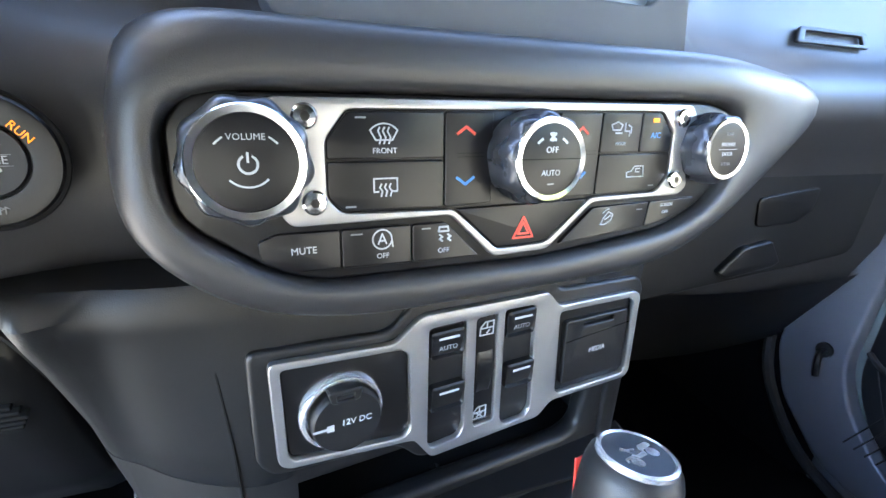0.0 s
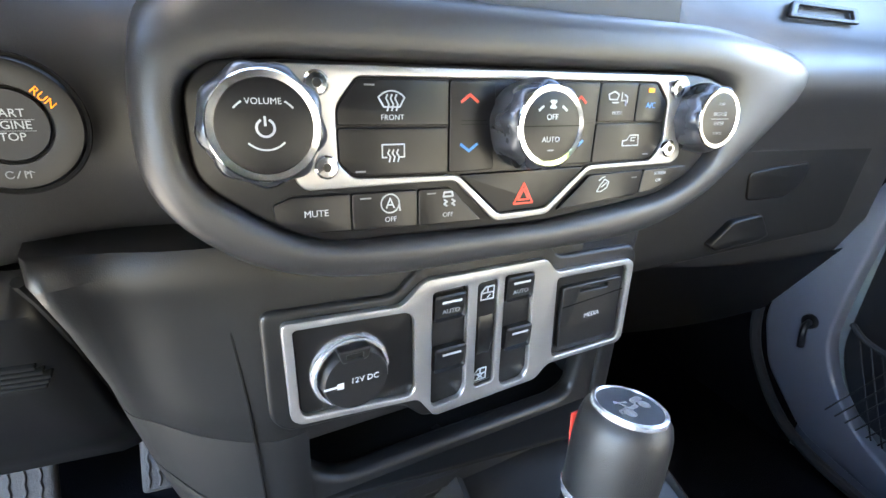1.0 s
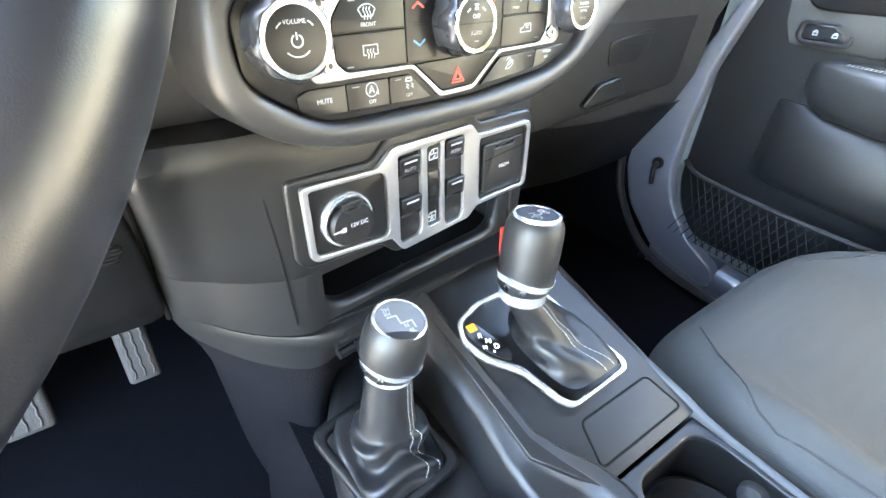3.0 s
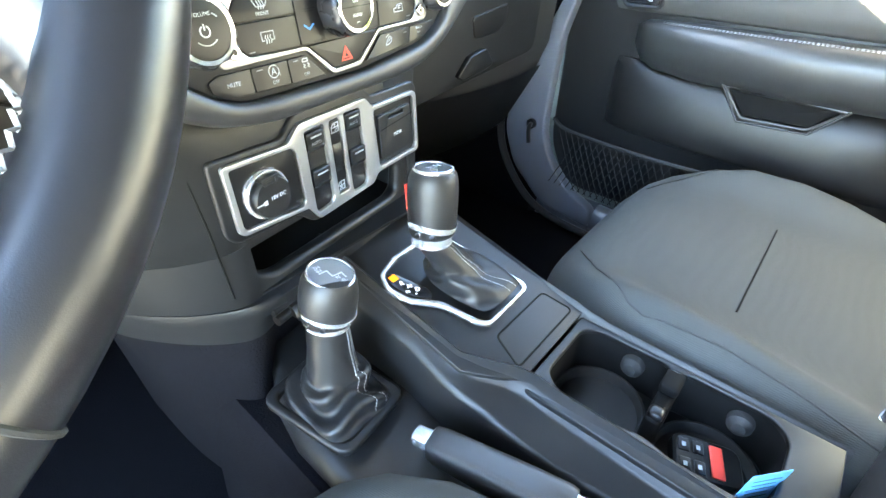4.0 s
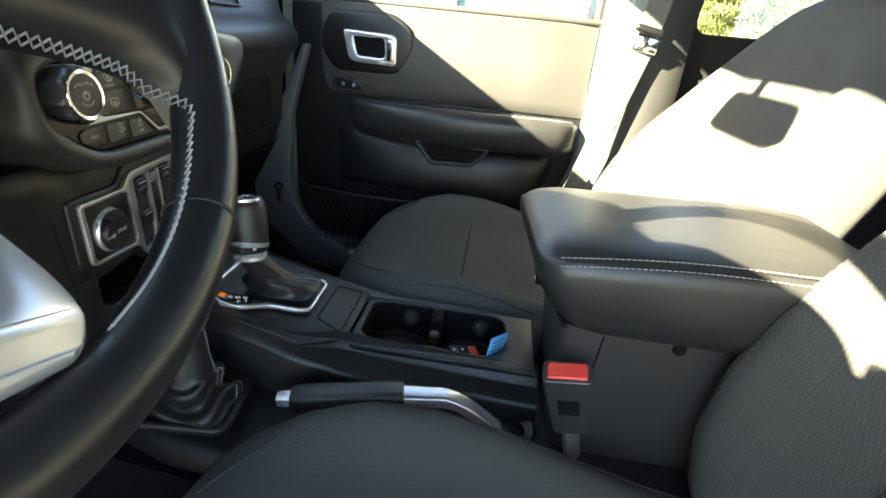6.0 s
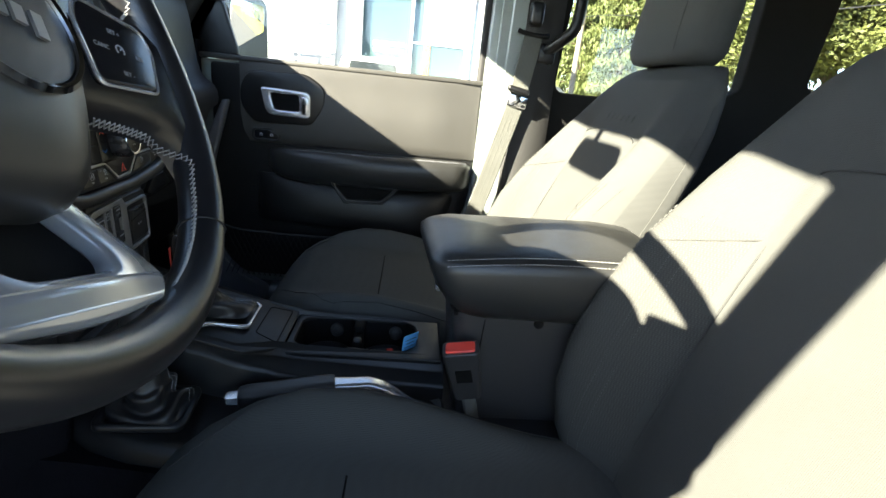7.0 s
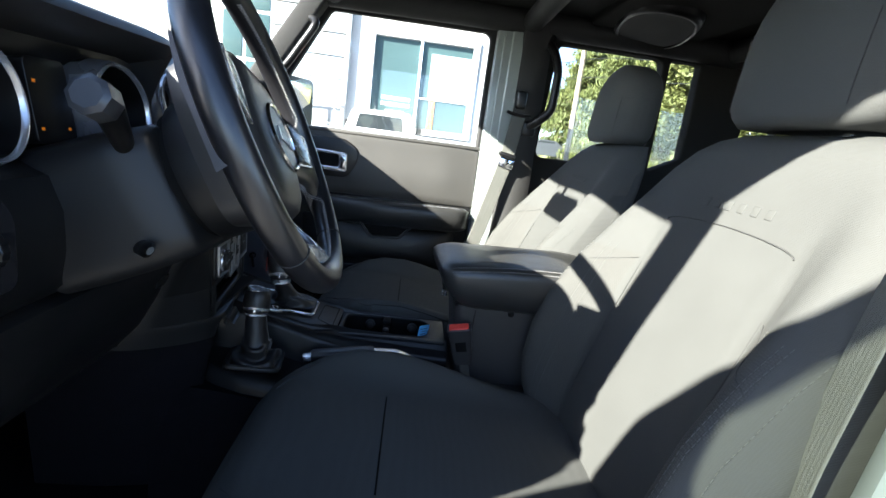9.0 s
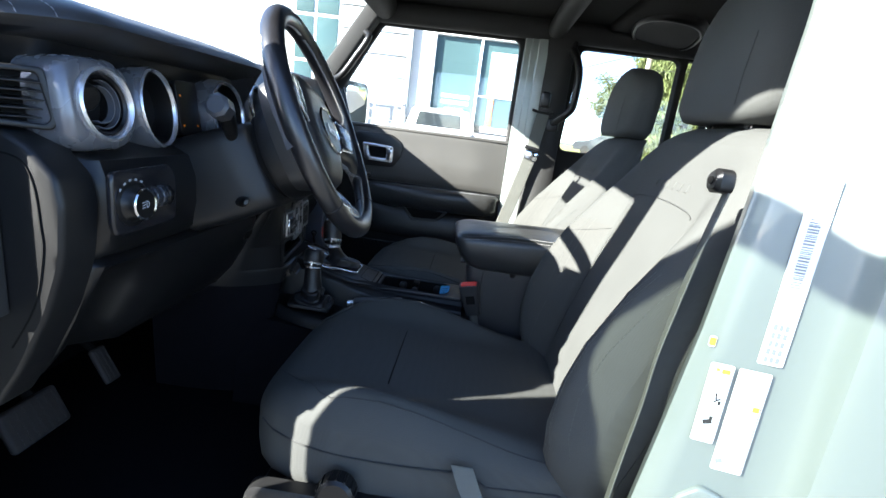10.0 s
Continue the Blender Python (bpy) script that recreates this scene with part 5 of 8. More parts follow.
def window_switches():
    w = thing("window_switch_panel", "silver framed panel with power socket, window switches and media hatch", "switch panel", pose(0, 0, 0))
    S = lambda u, v, h=0.0: PB @ pose(u, v, h)
    # raised black surround
    o = [(-0.136, 0.055), (-0.066, 0.0505), (-0.050, 0.066), (0.040, 0.066), (0.050, 0.055), (0.120, 0.053), (0.1275, 0.045), (0.128, -0.032), (0.050, -0.032), (0.040, -0.0405), (-0.045, -0.0415), (-0.060, -0.026), (-0.128, -0.02), (-0.136, -0.01)]
    part("surround", plate(round_poly(o, 0.006), [], 0.006, 0.0025, S(0, 0, -0.007)), M_PLASTIC, w, "raised black surround")
    so = [(-0.1275, 0.0495), (-0.064, 0.0455), (-0.0495, 0.0585), (0.036, 0.0575), (0.0465, 0.0462), (0.1150, 0.0445), (0.1205, 0.040), (0.1245, -0.0225), (0.121, -0.0272), (0.0505, -0.0262), (0.0405, -0.0362), (-0.0400, -0.0385), (-0.0515, -0.0215), (-0.1215, -0.0135), (-0.1262, -0.009)]
    h1 = [(-0.1225, 0.0450), (-0.0605, 0.0412), (-0.0562, 0.0365), (-0.0540, -0.0125), (-0.0575, -0.0170), (-0.1185, -0.0095), (-0.1212, -0.005)]
    h2 = [(-0.0450, 0.0500), (-0.0215, 0.0505), (-0.0185, -0.0235), (-0.0215, -0.0300), (-0.0405, -0.0315), (-0.0430, -0.0265)]
    h3 = [(-0.0150, 0.0500), (-0.0002, 0.0505), (0.0035, -0.0255), (-0.0115, -0.0262)]
    h4 = [(0.0045, 0.0515), (0.0270, 0.0508), (0.0325, -0.0255), (0.0290, -0.0322), (0.0120, -0.0325), (0.0085, -0.027)]
    h5 = [(0.0475, 0.0415), (0.1115, 0.0402), (0.1150, 0.0362), (0.1190, -0.0185), (0.1165, -0.0228), (0.0555, -0.0218), (0.0525, -0.018)]
    part("silver_frame", plate(round_poly(so, 0.004), [round_poly(h, 0.003) for h in (h1, h2, h3, h4, h5)], 0.0045, 0.0009, S(0, 0, -0.001)), M_SATIN, w, "satin silver frame", crease=30)
    fit = lambda h, k: [(sum(p[0] for p in h) / len(h) + (a - sum(p[0] for p in h) / len(h)) * k, sum(p[1] for p in h) / len(h) + (b - sum(p[1] for p in h) / len(h)) * k) for a, b in h]
    p1 = part("socket_panel", plate(round_poly(fit(h1, 0.985), 0.003), [], 0.003, 0.0006, S(0, 0, -0.0025)), M_SMOOTH, w)
    for h in (h2, h4):
        part("switch_well", plate(round_poly(fit(h, 0.99), 0.002), [], 0.002, 0.0003, S(0, 0, -0.005)), M_GLOSS, w, "glossy black switch well")
    mid = part("rocker_panel", plate(round_poly(fit(h3, 0.97), 0.002), [], 0.003, 0.0005, S(0, 0, -0.002)), M_SMOOTH, w)
    # 12 volt socket
    c = S(-0.0935, 0.0135)
    sk = part("socket_ring", lathe([(0.0218, -0.001), (0.0218, 0.0045), (0.0208, 0.006), (0.0192, 0.006), (0.0185, 0.0015)], c, 44), M_SILVER, w, "silver socket ring")
    part("socket_cap", lathe([(0.0183, 0.0), (0.0183, 0.0085), (0.0172, 0.0105), (0.0, 0.0100)], c @ pose(0.0012, -0.0022, 0), 44), M_PLASTIC, sk, "black push-in cap")
    part("cap_tab", plate(round_poly([(-0.007, 0.012), (0.007, 0.012), (0.009, 0.0195), (-0.009, 0.0195)], 0.002), [round_poly([(-0.0045, 0.0135), (0.0045, 0.0135), (0.0045, 0.0165), (-0.0045, 0.0165)], 0.0008)], 0.012, 0.001, c @ pose(0, -0.001, 0)), M_PLASTIC, sk)
    word(sk, c @ pose(0.0055, -0.002, 0.0106, 0, 0, -2), "12V DC", 0.0048)
    ink(sk, c @ pose(-0.0095, -0.003, 0.0106), [[(-0.007, 0), (0, 0)], [(0, 0.0012), (0.003, 0.0012)], [(0, -0.0012), (0.003, -0.0012)], [(0.0005, 0), (0.003, 0)]], 0.0006)
    # rocker switches
    for (u0, u1, v, k) in ((-0.0435, -0.0225, 0.038, 0), (-0.0418, -0.0200, 0.002, 1), (0.0065, 0.0275, 0.0405, 0), (0.0098, 0.0308, 0.0035, 1)):
        bm = loft([[S(a, b, hh) @ Vector() for a, b in round_poly([(u0, v - 0.008), (u1, v - 0.008), (u1, v + 0.009), (u0, v + 0.009)], 0.002, 3)] for hh in (-0.004, 0.0035)] + [[S(a, b, 0.0045 - 0.0035 * (v + 0.009 - b) / 0.017) @ Vector() for a, b in round_poly([(u0 + 0.001, v - 0.007), (u1 - 0.001, v - 0.007), (u1 - 0.001, v + 0.008), (u0 + 0.001, v + 0.008)], 0.002, 3)]])
        b = part("window_switch", bm, M_PLASTIC, w, "black rocker switch")
        ink(b, S((u0 + u1) / 2, v + 0.005, 0.0047), [[(-0.006, 0), (0.006, 0)]], 0.0007, name="mark")
        if k == 0:
            word(b, S((u0 + u1) / 2, v - 0.0015, 0.0042), "AUTO", 0.0042, M_GREYINK)
    part("lock_rocker", lathe([(0.0105, -0.0055), (0.0115, -0.0045), (0.0112, 0.0), (0.0115, 0.0045), (0.0105, 0.0055)], S(-0.0058, 0.0115, -0.004) @ pose(0, 0, 0, 0, 90, 0) @ Matrix.Diagonal((0.62, 1.75, 1, 1)), 32), M_SMOOTH, w, "ribbed rocker")
    for v, x in ((0.041, 0), (-0.0185, 1)):
        s = ink(mid, S(-0.0063, v, 0.0012), [[(-0.0045, -0.004), (-0.0045, 0.001), (-0.0015, 0.0045), (0.0045, 0.0045), (0.0045, -0.004), (-0.0045, -0.004)], [(-0.0045, 0.0005), (0.0045, 0.0005)], [(0, 0.0005), (0, 0.0045)]] + ([[(-0.002, -0.003), (0.002, 0)], [(0.002, -0.003), (-0.002, 0)]] if x else [[(0.0, -0.003), (0.002, -0.001)]]), 0.0004)
    # media hatch
    md = part("media_hatch", plate(round_poly(fit(h5, 0.985), 0.003), [], 0.003, 0.0008, S(0, 0, -0.0035)), M_SMOOTH, w, "black media hatch")
    part("hatch_lid", plate(round_poly([(0.0545, 0.033), (0.1105, 0.032), (0.1150, -0.0165), (0.0575, -0.0160)], 0.003), [round_poly([(0.070, 0.0302), (0.097, 0.0297), (0.0972, 0.0262), (0.0702, 0.0267)], 0.001)], 0.0045, 0.001, S(0, 0, -0.001)), M_PLASTIC, md)
    ink(md, S(0.0835, 0.019, 0.0034), [[(-0.0275, -0.0015), (0.029, 0.0025)]], 0.0004, M_RECESS, "crease")
    word(md, S(0.0855, 0.0065, 0.0035, ), "MEDIA", 0.0050)


window_switches()


def console_top(y):
    """Height of the console's top along the car."""
    ks = [(0.03, 0.915), (-0.03, 0.897), (-0.14, 0.868), (-0.185, 0.860), (-0.215, 0.852), (-0.44, 0.846)]
    for (a, za), (b, zb) in zip(ks, ks[1:]):
        if y >= b:
            return za + (zb - za) * (a - y) / (a - b)
    return 0.846


def console():
    c = thing("centre_console", "black plastic centre console with cup holders", "console", pose(0, 0, 0))
    # right flank, left flank with its stepped ledge, top plate with the cup opening
    ys = [0.05, 0.02, -0.02, -0.06, -0.10, -0.14, -0.165, -0.185, -0.205, -0.23, -0.26, -0.30, -0.34, -0.38, -0.41, -0.43, -0.445]
    def left_edge(y):
        e = lambda a, b: max(0, min(1, (y - a) / (b - a)))
        t = e(-0.13, -0.21)
        t = t * t * (3 - 2 * t)
        return -0.034 + 0.036 * t + 0.006 * e(0.02, -0.1)
    rings = []
    for y in ys:
        z, x0, x1 = console_top(y), left_edge(y), 0.136
        end = max(0.0, (-0.405 - y) / 0.04)
        st = max(0.0, min(1.0, (-0.13 - y) / 0.07))
        led = z - 0.012 - 0.006 * st - 0.004 * max(0.0, min(1.0, (-0.2 - y) / 0.2))
        xo = x0 - 0.012 - 0.034 * st + 0.010 * max(0.0, min(1.0, (-0.26 - y) / 0.06))
        rings.append([(x1 + 0.006, y, 0.60), (x1 + 0.006, y, z - 0.02), (x1 + 0.002, y, z - 0.006), (x1 - 0.004, y, z), (x1 - 0.008, y, z - 0.004), (x1 - 0.012, y, 0.62),
                      (x0 + 0.016, y, 0.62), (x0 + 0.016, y, z - 0.004), (x0 + 0.011, y, z), (x0 + 0.004, y, z - 0.004), (x0 - 0.001, y, z - 0.007), (x0 - 0.004, y, led + 0.004), (x0 - 0.008, y, led + 0.0005), (xo + 0.006, y, led), (xo + 0.0015, y, led - 0.003), (xo, y, led - 0.009), (xo - 0.006, y, 0.74), (xo - 0.01, y, 0.60)])
    part("body", loft(rings), M_PLASTIC, c, "black grained console body", crease=50)
    # front top around the shifter, sloped
    m = face_frame((0.05, -0.075, 0.8835), (1, 0, 0), (0, -0.2448, 0.9696))
    o = [(-0.079, -0.080), (-0.044, -0.126), (0.080, -0.126), (0.083, 0.125), (-0.080, 0.125)]
    part("top_front", plate(o, [], 0.006, 0.001, m @ pose(0, 0, -0.0072)), M_PLASTIC, c)
    # flat pad between shifter and cups, cup plate
    pad = round_poly([(-0.022, -0.080), (0.066, -0.080), (0.072, -0.116), (-0.034, -0.116)], 0.006)
    part("pad_groove", tube([m @ Vector((x, y, -0.0013)) for x, y in pad], 0.0011, 6, closed=True), M_RECESS, c)
    hole = [(0.026, -0.222), (0.040, -0.207), (0.110, -0.207), (0.122, -0.222), (0.124, -0.290), (0.117, -0.302), (0.124, -0.314), (0.124, -0.385), (0.108, -0.402), (0.045, -0.402), (0.026, -0.385), (0.024, -0.330), (0.030, -0.303), (0.024, -0.280)]
    part("cup_plate", plate([(0.004, -0.198), (0.128, -0.198), (0.128, -0.44), (0.004, -0.44)], [round_poly(hole, 0.01)], 0.008, 0.002, pose(0, 0, 0.8385)), M_PLASTIC, c, "black rim round the cup holders")
    well = [round_poly(hole, 0.01)]
    rr = [[(x, y, z) for x, y in well[0]] for z in (0.843, 0.79)]
    bm = loft(rr, caps=False)
    bm.faces.new([bm.verts.new((x, y, 0.788)) for x, y in well[0]])
    part("cup_well", bm, M_RECESS, c, "near-black cup well, its shade in the colour")
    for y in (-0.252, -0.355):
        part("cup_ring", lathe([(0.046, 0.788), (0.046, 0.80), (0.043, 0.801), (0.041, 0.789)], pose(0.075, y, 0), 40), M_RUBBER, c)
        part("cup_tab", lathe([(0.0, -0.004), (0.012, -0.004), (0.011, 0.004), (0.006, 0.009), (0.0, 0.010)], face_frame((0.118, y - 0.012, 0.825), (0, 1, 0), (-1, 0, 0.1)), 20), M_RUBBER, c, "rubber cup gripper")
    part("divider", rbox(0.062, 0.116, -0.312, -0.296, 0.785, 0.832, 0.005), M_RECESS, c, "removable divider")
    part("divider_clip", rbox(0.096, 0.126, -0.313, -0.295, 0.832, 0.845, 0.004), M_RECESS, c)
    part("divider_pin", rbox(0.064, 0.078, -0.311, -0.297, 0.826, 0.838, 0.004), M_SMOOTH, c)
    # tunnel with the transfer lever and the brake
    tr, cp = [], []
    for y in (0.10, 0.04, 0.0, -0.05, -0.10, -0.15, -0.2, -0.3, -0.4, -0.5, -0.62):
        f = max(0, min(1, (0.02 - y) / 0.2))
        zt = 0.812 - 0.027 * f
        xl = 0.013 + 0.035 * max(0.0, min(1.0, (y + 0.02) / 0.06))
        tr.append([(-0.165 + xl, y, zt - 0.06), (-0.163 + xl, y, zt - 0.02), (-0.158 + xl, y, zt - 0.006), (-0.148 + xl, y, zt), (-0.02, y, zt + 0.004), (0.13, y, zt - 0.02), (0.15, y, 0.60)])
        cp.append([(-0.195, y, 0.555), (-0.185, y, 0.64), (-0.170, y, zt - 0.05), (-0.160, y, zt - 0.03), (0.12, y, zt - 0.05), (0.14, y, 0.555)])
    whole("tunnel_carpet", loft(cp), M_CARPET, "black carpet over the transmission tunnel", "carpet", "structure", crease=50)
    part("tunnel_cover", loft(tr), M_PLASTIC, c, "black tunnel cover", crease=50)
    return c


console()


def boot(base, top, rx, ry, r_top, r_neck, tn, folds=2, seed=0, amp=0.005):
    """Leather gaiter: a rumpled skirt on a rectangular base, then a soft neck up to the collar."""
    rings = []
    n, L = 72, 40
    base, top = Vector(base), Vector(top)
    for k in range(L + 1):
        t = k / L
        q = min(1.0, t / tn)
        w = max(0.0, (t - tn) / (1 - tn))
        c = base.lerp(top, t)
        shape = (1 - q) ** 1.15
        ring = []
        for i in range(n):
            a = 2 * math.pi * i / n
            ca, sa = math.cos(a), math.sin(a)
            sq = (abs(ca) ** 5 + abs(sa) ** 5) ** -0.2
            slack = 1.3 * math.sin(2 * a + seed) + 0.8 * math.sin(3 * a + 2 * seed)
            roll = amp * math.sin(q * folds * 2 * math.pi + slack) * math.sin(math.pi * min(1.0, q * 1.02)) ** 0.7 if q < 1 else 0.0
            crease = 0.0013 * noise.noise(Vector((ca * 2.2 + seed, sa * 2.2, t * 4))) * (0.25 + (1 - w)) * min(1.0, t * 12)
            r = r_neck + (r_top - r_neck) * w ** 0.8 
            v = Vector((r * ca, r * sa, 0)).lerp(Vector((rx * ca * sq, ry * sa * sq, 0)), shape)
            out = Vector((ca, sa, 0))
            ring.append(c + v + out * (0.75 * roll + crease) + Vector((0, 0, 0.8 * roll + crease)))
        rings.append(ring)
    return rings


def wavy_collar(parent, m, r0, r1, h0, h1, wave, label):
    """Bright collar whose upper edge swings up on one side, with a fine knurl below and two small studs."""
    n = 72
    prof = ((r0 * 0.9, -0.001), (r0, 0.0), (r0 * 1.03, 0.0012))
    rings = [[m @ Vector((r * math.cos(2 * math.pi * i / n), r * math.sin(2 * math.pi * i / n), h)) for i in range(n)] for r, h in prof]
    for f, g in ((0.25, 0.3), (0.6, 0.7), (0.92, 0.97), (1.0, 1.0), (1.0, 0.985)):
        ring = []
        for i in range(n):
            a = 2 * math.pi * i / n
            top = h1 + wave * math.cos(a - radians(190)) + 0.35 * wave * math.cos(2 * a)
            r = r0 * 1.03 + (r1 - r0 * 1.03) * g - (0.0009 if f == 1.0 and g < 1 else 0)
            ring.append(m @ Vector((r * math.cos(a), r * math.sin(a), h0 + (top - h0) * f)))
        rings.append(ring)
    c = part("collar", loft(rings, caps=False), M_SILVER, parent, label, crease=40)
    part("knurl_ring", lathe([(r0 * 1.0, 0.001), (r0 * 1.05, 0.0018), (r0 * 1.05, h0 + 0.0022), (r0 * 1.0, h0 + 0.003)], m, 120, lambda q, th: 0.00025 * math.cos(40 * th)), M_SILVER, c)
    for deg in (188, 222):
        a = radians(deg)
        part("stud", lathe([(0.0, 0.0), (0.0028, 0.0), (0.0026, 0.0012), (0.0, 0.0016)], m @ face_frame((r1 * 0.965 * math.cos(a), r1 * 0.965 * math.sin(a), h0 + 0.62 * (h1 - h0)), (0, 0, 1), (math.cos(a), math.sin(a), -0.15)), 16), M_CHROME, c)
    return c


def shifter():
    s = thing("gear_shifter", "automatic gear lever with leather knob and stitched boot", "gear lever", pose(0, 0, 0))
    m = face_frame((0.052, -0.085, 0.8835), (1, 0, 0), (0, -0.2448, 0.9696))
    o = [(-0.038, 0.066), (0.031, 0.066), (0.052, -0.050), (0.046, -0.058), (-0.024, -0.060), (-0.033, -0.050), (-0.045, -0.012), (-0.067, 0.012), (-0.074, 0.036), (-0.066, 0.056)]
    hole = [(-0.036, 0.061), (0.027, 0.061), (0.0470, -0.048), (0.042, -0.054), (-0.022, -0.056), (-0.0285, -0.047), (-0.0405, -0.008), (-0.0625, 0.015), (-0.0690, 0.036), (-0.0625, 0.052)]
    ind = [(-0.063, 0.052), (-0.052, 0.050), (-0.038, 0.010), (-0.044, -0.002), (-0.057, 0.012), (-0.066, 0.036)]
    part("silver_bezel", plate(round_poly(o, 0.006), [round_poly(hole, 0.005)], 0.006, 0.0016, m @ pose(0, 0, 0.0)), M_SILVER, s, "satin silver shift surround", crease=40)
    part("boot_plate", plate(round_poly(hole, 0.005), [], 0.003, 0.0005, m), M_SMOOTH, s, "black plate inside the surround")
    pi_ = part("gear_indicator", plate(round_poly([(a * 0.99 - 0.0005, b * 0.99) for a, b in ind], 0.006), [], 0.0042, 0.001, m @ pose(0, 0, 0.0005)), M_GLOSS, s, "black gear display with lit P")
    part("lit_letter", rbox(-0.0042, 0.0042, -0.0038, 0.0038, 0, 0.0005, 0.0002, m=m @ pose(-0.0575, 0.0435, 0.0047)), M_ORANGE, pi_, "glowing amber P lamp")
    for i, ch in enumerate("RND"):
        word(pi_, m @ pose(-0.0555 + 0.0037 * i, 0.0335 - 0.0078 * i, 0.0047, 0, 0, -25), ch, 0.0072, M_LAMPTEXT)
    word(pi_, m @ pose(-0.0585, 0.0215, 0.0047, 0, 0, -25), "M", 0.0055, M_LAMPTEXT)
    word(pi_, m @ pose(-0.0535, 0.0145, 0.0047, 0, 0, -25), "+", 0.005, M_LAMPTEXT)
    rings = boot(m @ Vector((0.008, -0.002, 0.002)), (0.026, -0.068, 0.941), 0.036, 0.052, 0.0165, 0.0225, 0.45, 0.8, 3, 0.0040)
    part("boot", loft(rings), M_BOOT, s, "creased black leather boot", crease=70)
    L = len(rings)
    for off in (0, 1):
        idx = int(72 * 0.80) + off * 3
        path = [rings[k][idx % 72] + (rings[k][idx % 72] - sum((Vector(q) for q in rings[k]), Vector()) / 72).normalized() * 0.0006 for k in range(1, L)]
        part("seam", stitches(path, 0.0036, 0.0009, 0.00042), M_STITCH, s, "double white stitching")
    ax = (Vector((0.036, -0.061, 1.012)) - Vector((0.026, -0.068, 0.941))).normalized()
    k = face_frame((0.026, -0.068, 0.938), (1, 0.0, 0), ax)
    wavy_collar(s, k, 0.0190, 0.0246, 0.008, 0.0222, 0.0036, "chrome collar with a swung upper edge")
    kb = part("knob", lathe([(0.0205, 0.010), (0.0226, 0.013), (0.0233, 0.020), (0.0238, 0.030), (0.0242, 0.045), (0.0240, 0.058), (0.0234, 0.066), (0.0220, 0.0712), (0.0195, 0.0742), (0.0, 0.0752)], k, 56), M_KNOBLEATHER, s, "black leather knob")
    part("top_ring", lathe([(0.0192, 0.0738), (0.0192, 0.0765), (0.0178, 0.0772), (0.0168, 0.0765), (0.0168, 0.0745)], k, 48), M_SILVER, kb)
    part("top_disc", lathe([(0.0168, 0.0745), (0.0168, 0.0762), (0.0, 0.0764)], k, 48), mat("blue_grey_disc", (0.045, 0.052, 0.062), 0.35, grain=(0, 0)), kb, "blue-grey emblem disc")
    e = k @ pose(0.0, 0.0, 0.0765, 0, 0, 20)
    wheels = [arc(-0.0072, -0.0040, r, 0, 360, 14) for r in (0.0008, 0.0018, 0.0027)] + [arc(0.0078, -0.0036, r, 0, 360, 14) for r in (0.0008, 0.0018, 0.0027)]
    jeep = [[(-0.0118, -0.0022), (-0.0108, -0.0004), (-0.0040, -0.0004), (-0.0028, -0.0026), (0.0030, -0.0026), (0.0042, 0.0002), (0.0122, 0.0002)], [(-0.0040, 0.0004), (-0.0028, -0.0014), (0.0030, -0.0014), (0.0044, 0.0012), (0.0120, 0.0010)], [(0.0030, 0.0006), (0.0050, 0.0026), (0.0118, 0.0022), (0.0120, 0.0010)], [(0.0050, 0.0018), (0.0118, 0.0016)], [(-0.0034, 0.0002), (-0.0052, 0.0062)], [(-0.0066, 0.0052), (0.0004, 0.0024)]] + wheels
    part("emblem", strokes(jeep, e, 0.00065), M_SILVER, kb, "small silver car outline", smooth=False)


shifter()


